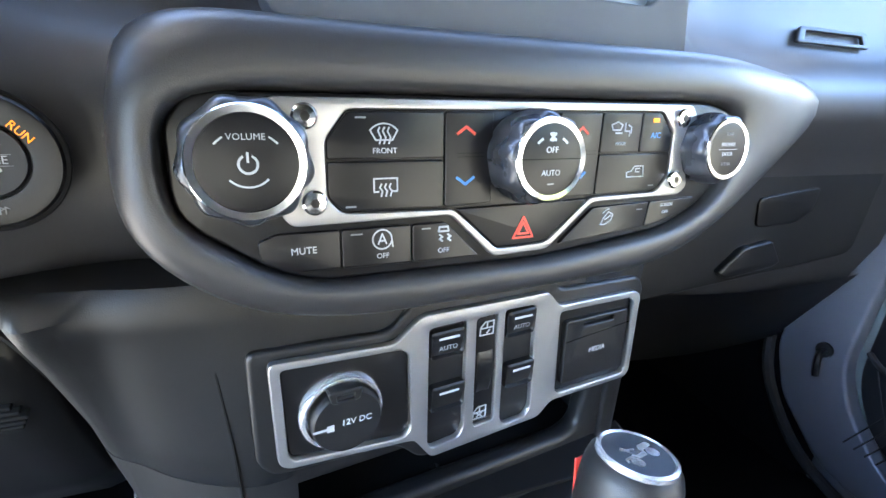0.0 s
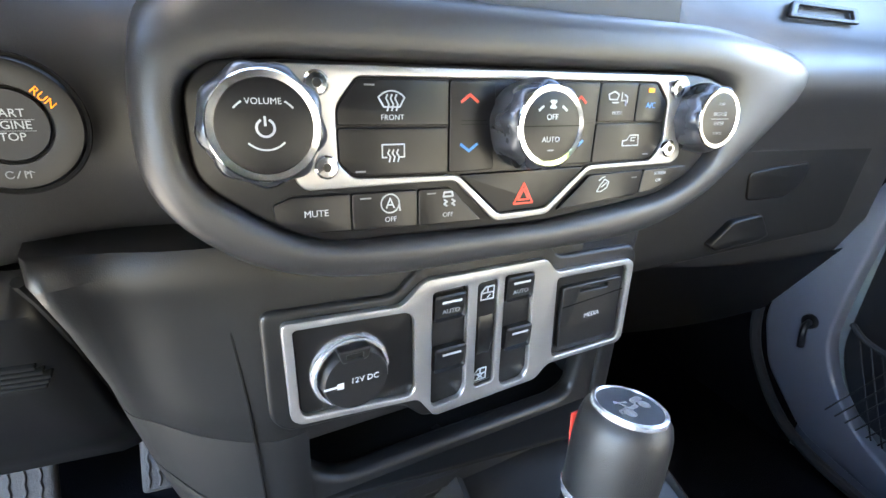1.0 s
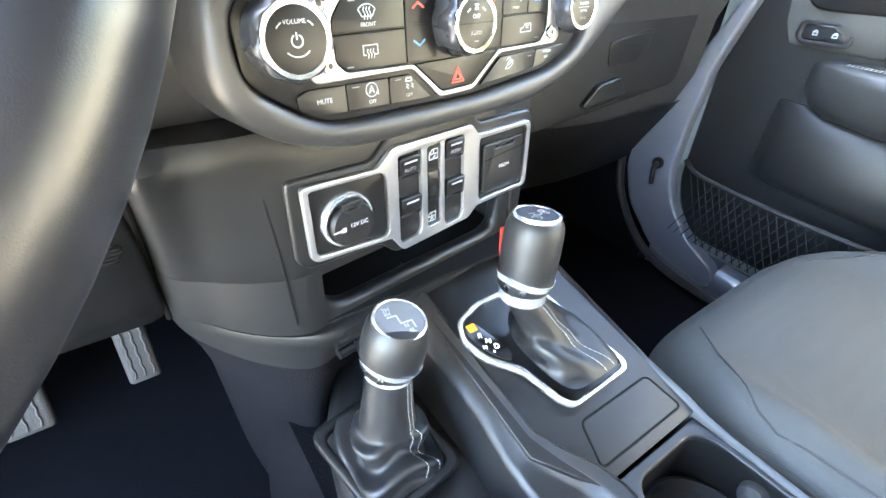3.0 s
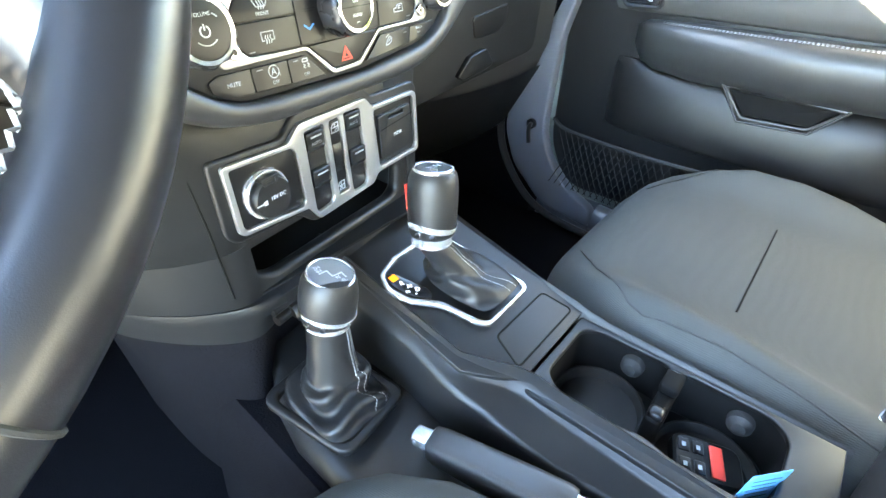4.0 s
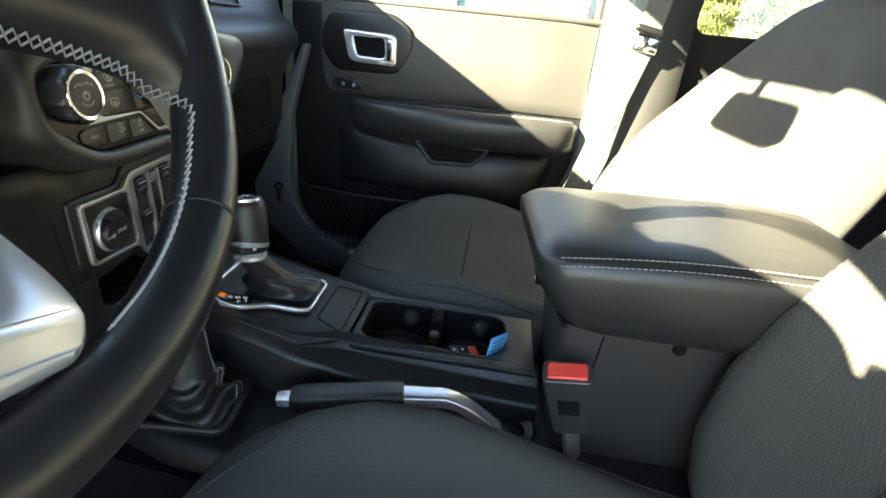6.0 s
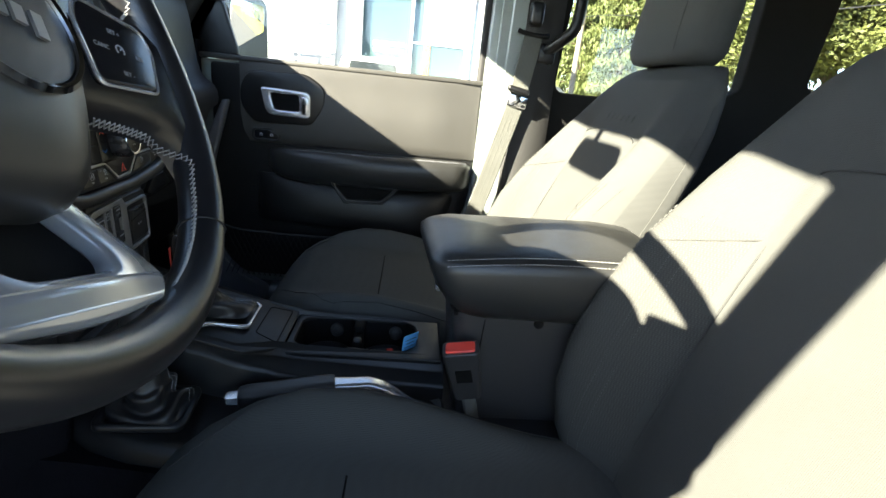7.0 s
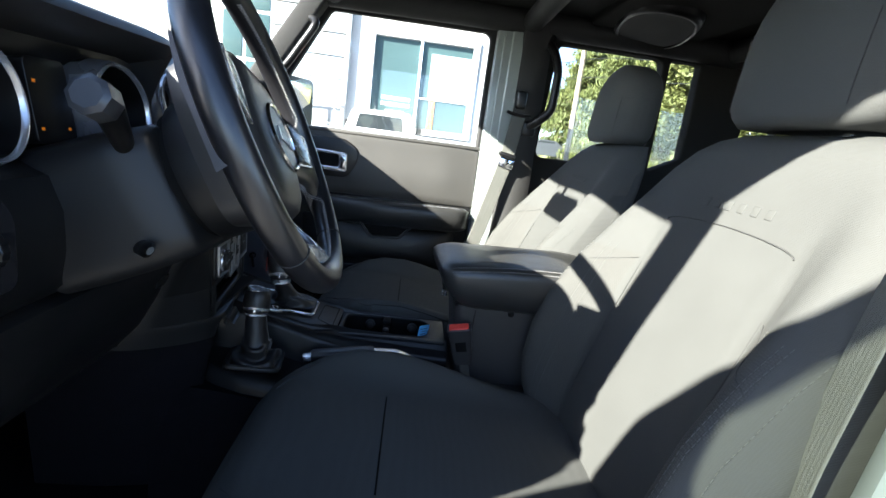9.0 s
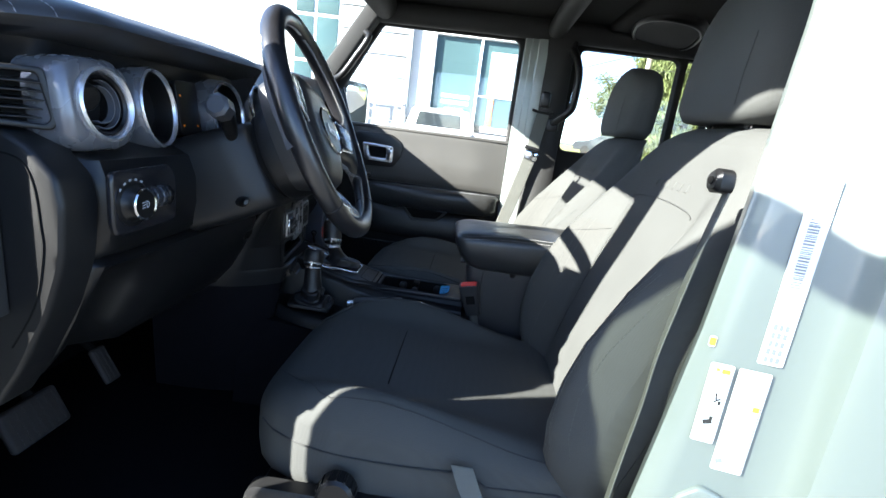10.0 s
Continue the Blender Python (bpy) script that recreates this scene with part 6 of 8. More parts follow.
def transfer_lever():
    s = thing("transfer_lever", "short transfer case lever with leather boot", "gear lever", pose(0, 0, 0))
    m = face_frame((-0.104, -0.066, 0.822), (1, 0.12, 0), (0, -0.10, 1))
    part("boot_frame", plate(round_poly([(-0.047, 0.058), (0.040, 0.058), (0.045, -0.046), (-0.041, -0.046)], 0.016), [round_poly([(-0.038, 0.048), (0.031, 0.048), (0.035, -0.037), (-0.033, -0.037)], 0.012)], 0.010, 0.003, m @ pose(0, 0, -0.006)), M_PLASTIC, s, "black boot frame")
    rings = boot(m @ Vector((0.0, 0.005, 0.0)), (-0.098, -0.056, 0.914), 0.037, 0.044, 0.0180, 0.0235, 0.40, 1.4, 8, 0.0085)
    part("boot", loft(rings), M_BOOT, s, "creased black leather boot", crease=70)
    for off in (0, 1):
        idx = int(72 * 0.81) + off * 3
        path = [rings[k][idx % 72] + (rings[k][idx % 72] - sum((Vector(q) for q in rings[k]), Vector()) / 72).normalized() * 0.0006 for k in range(1, len(rings))]
        part("seam", stitches(path, 0.0036, 0.0009, 0.00042), M_STITCH, s, "double white stitching")
    ax = (Vector((-0.087, -0.055, 0.962)) - Vector((-0.098, -0.056, 0.912))).normalized()
    k = face_frame((-0.098, -0.056, 0.911), (1, 0, 0), ax)
    wavy_collar(s, k, 0.0192, 0.0250, 0.004, 0.0150, 0.0028, "chrome collar with a swung upper edge")
    kb = part("knob", lathe([(0.0200, 0.004), (0.0228, 0.009), (0.0245, 0.018), (0.0252, 0.027), (0.0248, 0.036), (0.0236, 0.0440), (0.0212, 0.0488), (0.0, 0.0500)], k, 56), M_KNOBLEATHER, s, "black leather knob")
    tp = k @ pose(0, -0.0016, 0.0506, 12, -4, 0) @ Matrix.Scale(1.28, 4)
    part("top_ring", lathe([(0.0160, -0.002), (0.0160, 0.001), (0.0148, 0.0016), (0.0142, 0.001), (0.0142, -0.001)], tp, 48), M_SILVER, kb)
    part("top_disc", lathe([(0.0142, -0.001), (0.0142, 0.0008), (0.0, 0.001)], tp, 48), mat("grey_disc", (0.14, 0.15, 0.16), 0.35, grain=(0, 0)), kb, "grey shift pattern disc")
    e = tp @ pose(0, 0, 0.001)
    part("shift_pattern", strokes([[(-0.007, 0.003), (-0.001, 0.003), (-0.001, -0.003), (0.006, -0.003), (0.006, -0.008)]], e, 0.0004), M_WHITEINK, kb, smooth=False)
    word(kb, e @ pose(-0.005, 0.0085, 0), "2H", 0.0042)
    word(kb, e @ pose(-0.0055, 0.0052, 0), "4H", 0.0036)
    word(kb, e @ pose(0.0015, -0.0055, 0), "N", 0.0036)
    word(kb, e @ pose(0.003, -0.0095, 0), "4L", 0.0042)


transfer_lever()


def sweep(rows):
    """Skin over rounded rectangular sections: (centre, width, height, corner radius) along a line."""
    rings = []
    for i, (c, w, h, r) in enumerate(rows):
        d = (Vector(rows[min(i + 1, len(rows) - 1)][0]) - Vector(rows[max(i - 1, 0)][0])).normalized()
        side = d.cross(Vector((0, 0, 1))).normalized()
        up = side.cross(d)
        rings.append([Vector(c) + side * a + up * b for a, b in round_poly([(-w / 2, -h / 2), (w / 2, -h / 2), (w / 2, h / 2), (-w / 2, h / 2)], r, 5)])
    return loft(rings)


def hand_brake():
    h = thing("hand_brake", "hand brake lever with black grip and silver stem", "hand brake", pose(0, 0, 0))
    a, b, c, d = Vector((-0.083, -0.163, 0.826)), Vector((-0.060, -0.288, 0.832)), Vector((-0.050, -0.335, 0.830)), Vector((-0.048, -0.410, 0.786))
    at = lambda t: a.lerp(b, t)
    grip = [(at(0.0), 0.020, 0.018, 0.006), (at(0.015), 0.025, 0.024, 0.008), (at(0.08), 0.029, 0.028, 0.010), (at(0.35), 0.031, 0.030, 0.010), (at(0.75), 0.033, 0.033, 0.010), (at(0.96), 0.033, 0.034, 0.010), (at(1.0), 0.030, 0.031, 0.009)]
    part("grip", sweep(grip), M_DASH, h, "black moulded grip with a flat top", crease=40)
    u = (a - b).normalized()
    part("button", sweep([(a + u * 0.016, 0.013, 0.012, 0.004), (a + u * 0.0145, 0.016, 0.015, 0.005), (a + u * 0.002, 0.017, 0.016, 0.005), (a - u * 0.003, 0.017, 0.016, 0.005)]), M_SILVER, h, "bright release button", crease=40)
    line = smooth_line([b.lerp(a, 0.03), b.lerp(c, 0.6), c, c.lerp(d, 0.30) + Vector((0, 0, 0.006)), c.lerp(d, 0.65) + Vector((0, 0, 0.004)), d], 5)
    part("stem", sweep([(p, 0.026 - 0.006 * i / len(line), 0.024 - 0.003 * i / len(line), 0.006) for i, p in enumerate(line)]), M_SILVER, h, "silver painted flat stem", crease=40)
    part("stem_channel", sweep([(p + Vector((0, 0, -0.006)), 0.027 - 0.006 * i / len(line), 0.013, 0.004) for i, p in enumerate(line)]), M_SMOOTH, h, "black underside of the stem", crease=40)
    part("pivot_cover", lathe([(0.026, -0.004), (0.026, 0.004), (0.022, 0.007), (0.012, 0.004), (0.010, 0.0), (0.0, 0.0)], face_frame((-0.040, -0.422, 0.790), (1, 0, 0), (-0.2, 0.1, 1)), 32), M_SMOOTH, h, "round black pivot cover")
    part("gaiter", tube(smooth_line([c.lerp(d, 0.85), d, d + Vector((0, -0.02, -0.03))], 5), lambda t: 0.012 + 0.010 * t, 18), M_BOOT, h)


hand_brake()


def armrest_bin():
    b = thing("armrest_box", "black vinyl centre armrest on a plastic storage box", "armrest", pose(0, 0, 0))
    rings = [[(x, y, z) for x, y in round_poly([(x0, y0), (x1, y0), (x1, -0.78), (x0, -0.78)], [0.022, 0.022, 0.01, 0.01], 6)] for z, x0, x1, y0 in ((0.60, -0.045, 0.135, -0.475), (0.75, -0.050, 0.138, -0.465), (0.88, -0.056, 0.141, -0.452), (0.945, -0.060, 0.143, -0.442), (0.962, -0.061, 0.143, -0.440), (0.964, -0.055, 0.138, -0.447))]
    part("box", loft(rings), M_DASH, b, "grained black box", crease=40)
    # padded lid
    lay = [(0.958, 0.012, 0.044), (0.962, 0.006, 0.036), (0.975, -0.002, 0.022), (0.998, -0.008, 0.006), (1.020, -0.009, -0.004), (1.0345, -0.007, -0.005), (1.036, -0.005, -0.003), (1.041, -0.002, 0.001), (1.047, 0.010, 0.012), (1.051, 0.03, 0.035), (1.053, 0.06, 0.07)]
    rings = []
    for z, i, j in lay:
        o = [(-0.073 + i, -0.412 - j), (0.118 - i, -0.398 - j), (0.140 - i, -0.42 - j), (0.146 - i, -0.74 + j), (-0.075 + i, -0.74 + j)]
        up = lambda y: math.sin(max(0, min(1, (-0.40 - y) / 0.2)) * math.pi / 2) * 0.017 * (1 - 0.75 * max(0.0, min(1.0, (z - 1.0345) / 0.0185))) * min(1.0, max(0.0, (z - 0.99) / 0.03))
        rings.append([(x, y, z + up(y)) for x, y in round_poly(o, [0.035, 0.03, 0.03, 0.03, 0.03], 8)])
    part("lid", loft(rings), M_ARM, b, "padded black vinyl lid", crease=60)
    for dz, off in ((-0.0032, 0.0004), (0.0042, -0.0026)):
        seam = [(-0.0806 - off, y, 1.0352 + dz + 0.017 * math.sin(max(0, min(1, (-0.40 - y) / 0.2)) * math.pi / 2)) for y in [-0.425 - 0.0155 * i for i in range(21)]]
        part("seam", stitches(seam, 0.0042, 0.0010, 0.00055), mat("grey_thread", (0.30, 0.30, 0.29), 0.7, grain=(0, 0)), b, "grey double stitching")
    part("latch", rbox(0.018, 0.062, -0.440, -0.420, 0.964, 0.986, 0.004), M_SMOOTH, b)
    part("side_clip", rbox(0.078, 0.084, -0.438, -0.425, 0.93, 0.975, 0.002), M_SILVER, b)
    part("box_seam", tube([(-0.0612, -0.487, 0.955), (-0.0562, -0.484, 0.88), (-0.0502, -0.482, 0.75)], 0.0010, 6), M_RECESS, b)
    part("hinge_notch", lathe([(0.0, 0), (0.007, 0), (0.006, 0.002), (0.0, 0.003)], face_frame((-0.0612, -0.562, 0.953), (0, 1, 0), (-1, 0, 0)), 20), M_RECESS, b)
    part("lid_gap", rbox(-0.058, 0.14, -0.74, -0.444, 0.957, 0.9625, 0.001), M_RECESS, b)


armrest_bin()


def buckle(x, y, z, turn, lean, name_group, tip=0):
    s = thing("belt_buckle", "seat belt buckle with red release button", "belt buckle", pose(x, y, z, lean, tip, turn), name_group)
    part("housing", loft([[(a, b, zz) for a, b in round_poly([(-w, -t), (w, -t), (w, t), (-w, t)], 0.006, 4)] for zz, w, t in ((-0.085, 0.019, 0.012), (-0.05, 0.022, 0.013), (-0.01, 0.0245, 0.014), (0.0012, 0.0245, 0.0138), (0.0025, 0.0232, 0.0125))]), M_DASH, s, "black housing")
    part("button", loft([[(a, b, zz) for a, b in round_poly([(-w, -t), (w, -t), (w, t), (-w, t)], 0.004, 4)] for zz, w, t in ((-0.004, 0.0200, 0.0098), (0.0035, 0.0200, 0.0098), (0.0050, 0.0185, 0.0085))]), M_RED, s, "red release button")
    part("label_plate", rbox(-0.011, 0.011, 0.0115, 0.0142, -0.05, -0.026, 0.0008), M_RECESS, s, "black label plate")
    part("stalk", tube([(0, 0, -0.08), (0, 0.004, -0.14), (0, 0.012, -0.22)], 0.012, 12, squash=0.5), M_WEB, s)


buckle(-0.083, -0.455, 0.920, 82, -14, "front belt buckles", 13)


def cup_contents():
    f = thing("key_fob", "black key fob with red button lying in the cup holder", "key", pose(0.076, -0.354, 0.795, 8, -10, 25))
    part("shell", loft([[(a, b, z) for a, b in round_poly([(-0.019, -0.032), (0.019, -0.032), (0.021, 0.030), (-0.021, 0.030)], 0.012, 6)] for z in (0, 0.003, 0.010)] + [[(a * 0.9, b * 0.93, 0.0125) for a, b in round_poly([(-0.019, -0.032), (0.019, -0.032), (0.021, 0.030), (-0.021, 0.030)], 0.012, 6)]]), M_SMOOTH, f, "black shell")
    part("panic_button", rbox(-0.015, 0.015, -0.014, -0.002, 0.012, 0.0146, 0.004), M_RED, f, "red panic button")
    for u, v in ((-0.009, 0.021), (0.009, 0.021), (-0.009, 0.008), (0.009, 0.008)):
        part("button", rbox(u - 0.006, u + 0.006, v - 0.005, v + 0.005, 0.012, 0.0138, 0.002), M_BUTTON, f)
        part("button_sign", bars([(u, v, 0.004, 0.0035, 0)], pose(0, 0, 0.0138), 0.0002), M_WHITEINK, f, smooth=False)
    c = thing("hang_tag", "bright blue paper tag leaning out of the cup holder", "tag", face_frame((0.0455, -0.390, 0.835), (0.80, -0.58, -0.16), (-0.58, -0.80, 0)))
    part("paper", plate(round_poly([(-0.021, -0.030), (0.021, -0.030), (0.021, 0.030), (-0.021, 0.030)], 0.002), [], 0.0006, 0.0001, None), M_CARD, c, "blue printed paper")
    part("print_lines", bars([(0, 0.021 - 0.006 * k, 0.030 - 0.006 * (k % 2), 0.0012, 0) for k in range(6)], pose(0, 0, 0.0006), 0.00015), M_BLACKINK, c, "dark lines of print, unreadable", smooth=False)


cup_contents()

# ---- steering wheel and column ----
WN = Vector((0.082, -0.909, 0.408))
WHEEL = face_frame((-0.383, -0.157, 1.270), (0.996, 0.090, 0), WN)


def steering_wheel():
    w = thing("steering_wheel", "black leather steering wheel with silver spokes", "steering wheel", WHEEL @ pose(0, 0, 0, 0, 0, -18) @ Matrix.Scale(1.072, 4))
    R, n = 0.1745, 96
    rings = []
    for i in range(n):
        a = 2 * math.pi * i / n
        # grips swell at ten and two, flattened inside
        g = 1 + 0.10 * math.exp(-((math.degrees(a) - 35) / 22) ** 2) + 0.10 * math.exp(-((math.degrees(a) - 145) / 22) ** 2)
        rings.append([Vector(((R + 0.0143 * g * math.cos(b)) * math.cos(a), (R + 0.0143 * g * math.cos(b)) * math.sin(a), 0.0155 * g * math.sin(b))) for b in [2 * math.pi * k / 20 for k in range(20)]])
    rings.append(rings[0])
    bm = loft(rings, caps=False)
    bmesh.ops.remove_doubles(bm, verts=bm.verts, dist=1e-6)
    rim = part("rim", bm, M_LEATHER, w, "black leather rim", crease=80)
    for deg in (-40, -122, 30, 150):
        a = radians(deg)
        pts = [((R + 0.0144 * math.cos(b)) * math.cos(a), (R + 0.0144 * math.cos(b)) * math.sin(a), 0.0156 * math.sin(b)) for b in [2 * math.pi * k / 24 for k in range(25)]]
        part("rim_seam", tube(pts, 0.0009, 6), M_RUBBER, rim)
    # crossed lacing round the openings between rim, spokes and lower plate
    def inner(deg, r=0.1606):
        return Vector((r * math.cos(radians(deg)), r * math.sin(radians(deg)), 0.0030))
    for s in (1, -1):
        low = [inner(d) for d in (-66, -58, -50, -42, -34, -27, -21)] + [Vector((0.1465, -0.044, -0.013)), Vector((0.137, -0.0375, -0.013)), Vector((0.122, -0.0355, -0.014)), Vector((0.104, -0.0352, -0.015)), Vector((0.084, -0.0352, -0.017))]
        high = [Vector((0.120, 0.0385, -0.014)), Vector((0.140, 0.044, -0.013)), inner(22), inner(32), inner(42), inner(54), inner(66), inner(78), inner(88.5)]
        for path in (low if s > 0 else low[:6], high):
            line = [Vector((s * p.x, p.y, p.z)) for p in smooth_line(path, 6)]
            step, run = 0.0043, [line[0]]
            for p in line[1:]:
                while (p - run[-1]).length >= step:
                    run.append(run[-1] + (p - run[-1]).normalized() * step)
            for ph in (1, -1):
                zig = []
                for k, p in enumerate(run):
                    e_ = 0.0040 * ph * (1 if k % 2 else -1)
                    zig.append(p + Vector((0, 0, -0.88 * e_)) + Vector((p.x, p.y, 0)).normalized() * 0.46 * e_)
                part("lacing", tube([q_ + (Vector((-0.73 * q_.x, -0.73 * q_.y, 0)) / Vector((q_.x, q_.y, 0)).length + Vector((0, 0, -0.5))) * 0.0006 for q_ in zig], 0.0006, 5), M_STITCH, rim, "light grey crossed lacing")
    # hub pad
    sec = lambda k, z, dy=0: [(x * k, y * k + dy, z - 0.020) for x, y in round_poly([(-0.078, 0.062), (-0.05, 0.080), (0.05, 0.080), (0.078, 0.062), (0.086, 0.020), (0.074, -0.035), (0.046, -0.092), (-0.046, -0.092), (-0.074, -0.035), (-0.086, 0.020)], 0.025, 6)]
    part("hub_pad", loft([sec(1.0, -0.045), sec(1.06, -0.02), sec(1.04, 0.0), sec(0.97, 0.012), sec(0.85, 0.0185), sec(0.6, 0.0225), sec(0.3, 0.024)]), M_DASH, w, "soft black horn pad", crease=60)
    e = Matrix.Diagonal((1.38, 1.15, 1, 1))
    b = part("badge_ring", lathe([(0.0335, 0.014), (0.0350, 0.026), (0.0328, 0.0285), (0.0312, 0.0275), (0.0305, 0.022)], pose(0.015, -0.003, -0.0215) @ e, 56, caps=False), M_CHROME, w, "chrome badge ring")
    part("badge_disc", lathe([(0.031, 0.02), (0.0305, 0.0258), (0.015, 0.0266), (0.0, 0.0268)], pose(0.015, -0.003, -0.0215) @ e, 48), M_DASH, b, "dark emblem disc")
    part("badge_bar", bars([(-0.015, 0.004, 0.006, 0.013, 0), (-0.006, 0.002, 0.006, 0.008, 0), (0.003, 0.002, 0.006, 0.008, 0), (0.013, 0.001, 0.006, 0.011, 0)], pose(0.017, -0.007, 0.0050) @ Matrix.Scale(1.2, 4), 0.0015), M_SATIN, b, "raised silver emblem", smooth=False)
    # side spokes with switch pods
    for s in (1, -1):
        sp = [[(s * x, y, z) for x, y, z in ((r, lo, -0.019 + d), (r, lo + 0.004, -0.004 + d), (r, lo * 0.45, 0.004 + d), (r, hi * 0.5, 0.005 + d), (r, hi - 0.003, -0.002 + d), (r, hi, -0.018 + d), (r, 0.0, -0.026 + d))] for r, lo, hi, d in ((0.064, -0.034, 0.036, -0.014), (0.085, -0.0345, 0.037, -0.010), (0.110, -0.0345, 0.037, -0.006), (0.130, -0.036, 0.039, -0.002), (0.142, -0.040, 0.043, 0.001), (0.151, -0.048, 0.050, 0.003), (0.158, -0.062, 0.062, 0.003), (0.170, -0.080, 0.080, 0.002))]
        part("spoke", loft(sp), M_LEATHER, w, "black leather side spoke", crease=70)
        pp = pose(s * 0.110, 0.008, -0.003, 0, s * -9, 0) @ Matrix.Scale(1.18, 4)
        shape = lambda g: [(s * x, y) for x, y in round_poly([(-0.022 - g, -0.020 - g), (0.020 + g, -0.016 - g), (0.028 + g, 0.010), (0.024 + g, 0.022 + g), (-0.018 - g, 0.026 + g), (-0.024 - g, 0.014)], 0.005)]
        pod = part("switch_pod", plate(shape(0), [], 0.006, 0.0015, pp), M_GLOSS, w, "glossy switch pod")
        part("pod_rim", tube([pp @ Vector((x, y, 0.005)) for x, y in shape(0.0012)], 0.0014, 6, closed=True), M_SILVER, pod, "thin silver rim")
        for dx, dy, t in ((0, 0.013, "SET +"), (-0.013, 0.002, "CANC"), (0.014, 0.002, "RES"), (0, -0.011, "SET -")):
            word(pod, pp @ pose(dx, dy, 0.0062), t, 0.0036, M_GREYINK)
        ink(pod, pp @ pose(0, 0.003, 0.0062), [arc(0, 0, 0.0028, -40, 220, 10), [(0, 0), (0.0015, 0.0015)]], 0.0003)
    # satin silver lower plate: two arms rising from the rim's foot to the hub, round a dark recess
    def shelf(x, y):
        t = max(0.0, min(1.0, (y + 0.138) / 0.075))
        return 0.005 - 0.044 * t - 0.25 * max(0.0, abs(x) - 0.05) * (1 - t)
    def dense(pts, r):
        line = round_poly(pts, r, 7)
        out = []
        for p, q in zip(line, line[1:] + line[:1]):
            n_ = max(1, int(math.dist(p, q) / 0.006))
            out += [(p[0] + (q[0] - p[0]) * i / n_, p[1] + (q[1] - p[1]) * i / n_) for i in range(n_)]
        return out
    outer_ = dense([(-0.052, -0.058), (-0.0655, -0.130), (-0.058, -0.1515), (0.0, -0.1565), (0.058, -0.1515), (0.0655, -0.130), (0.052, -0.058)], [0.004, 0.014, 0.014, 0.05, 0.014, 0.014, 0.004])
    hole_ = dense([(-0.031, -0.064), (-0.0365, -0.120), (-0.027, -0.1315), (0.027, -0.1315), (0.0365, -0.120), (0.031, -0.064)], [0.004, 0.008, 0.008, 0.008, 0.008, 0.004])
    bm = plate(outer_, [hole_], 0.013, 0.0035, pose(0, 0, -0.013))
    for v in bm.verts:
        v.co.z += shelf(v.co.x, v.co.y)
    part("lower_spoke", bm, M_SPOKE, w, "satin silver two-armed lower spoke", crease=40)
    part("spoke_recess", loft([[Vector((x, y, shelf(0.03, y) - 0.012 + dz)) for x, dz in ((-0.036, 0), (0.036, 0), (0.036, -0.006), (-0.036, -0.006))] for y in (-0.130, -0.118, -0.105, -0.085, -0.07)]), M_RECESS, w)
    # paddles behind
    for s in (1, -1):
        part("paddle", rbox(s * 0.10 - 0.018, s * 0.10 + 0.018, -0.01, 0.05, -0.035, -0.024, 0.004), M_SMOOTH, w)


steering_wheel()


def steering_column():
    c = thing("steering_column", "black steering column shroud with stalks", "steering column", pose(0, 0, 0))
    secs = []
    for k, (d, wx, hz, dz) in enumerate(((0.100, 0.074, 0.078, -0.022), (0.106, 0.080, 0.084, -0.022), (0.15, 0.086, 0.088, -0.020), (0.20, 0.089, 0.089, -0.018), (0.25, 0.090, 0.088, -0.016))):
        o = WHEEL @ Vector((0, dz, -d))
        secs.append([o + Vector((x, 0, 0)) + (WHEEL.to_3x3() @ Vector((0, 1, 0))) * z for x, z in round_poly([(-wx, hz * 0.75), (wx, hz * 0.75), (wx, -hz), (-wx, -hz)], 0.03, 6)])
    part("shroud", loft(secs), M_PLASTIC, c, "grained black shroud", crease=50)
    part("hub_gap", lathe([(0.05, -0.110), (0.076, -0.108), (0.076, -0.090), (0.05, -0.088)], WHEEL @ pose(0, -0.022, 0), 40), M_RECESS, c)
    part("hub_collar", lathe([(0.074, -0.0985), (0.081, -0.097), (0.0835, -0.090), (0.0835, -0.052), (0.080, -0.040), (0.070, -0.034), (0.03, -0.032)], WHEEL @ pose(0, -0.020, 0), 56), M_PLASTIC, c, "round black drum behind the wheel")
    # turn signal stalk, its end grey and knurled, and the tilt lever
    a = Vector((-0.462, -0.030, 1.235))
    e = Vector((-0.556, -0.052, 1.289))
    e2 = Vector((-0.522, -0.048, 1.279))
    st = part("stalk", tube(smooth_line([a, a.lerp(e2, 0.5), e2], 5), lambda t: 0.009 + 0.005 * t, 14), M_SMOOTH, c, "black indicator stalk")
    part("stalk_end", tube([e2, e2.lerp(e, 0.2), e2.lerp(e, 0.9), e], lambda t: 0.0180 if 0.05 < t < 0.95 else 0.013, 8), mat("pale_stalk_end", (0.05, 0.052, 0.058), 0.28, grain=(0, 0)), st, "grey twist end")
    b = WHEEL @ Vector((0.055, 0.005, -0.075))
    f = Vector((-0.265, -0.05, 1.27))
    part("stalk", tube(smooth_line([b, b.lerp(f, 0.6), f], 5), lambda t: 0.009 + 0.005 * t, 14), M_SMOOTH, c, "black wiper stalk")
    part("tilt_lever", tube(smooth_line([(-0.44, -0.02, 1.135), (-0.47, -0.045, 1.137), (-0.505, -0.075, 1.143)], 4), lambda t: 0.006 if t < 0.9 else 0.003, 10, squash=1.5), M_SMOOTH, c, "black tilt lever")


steering_column()




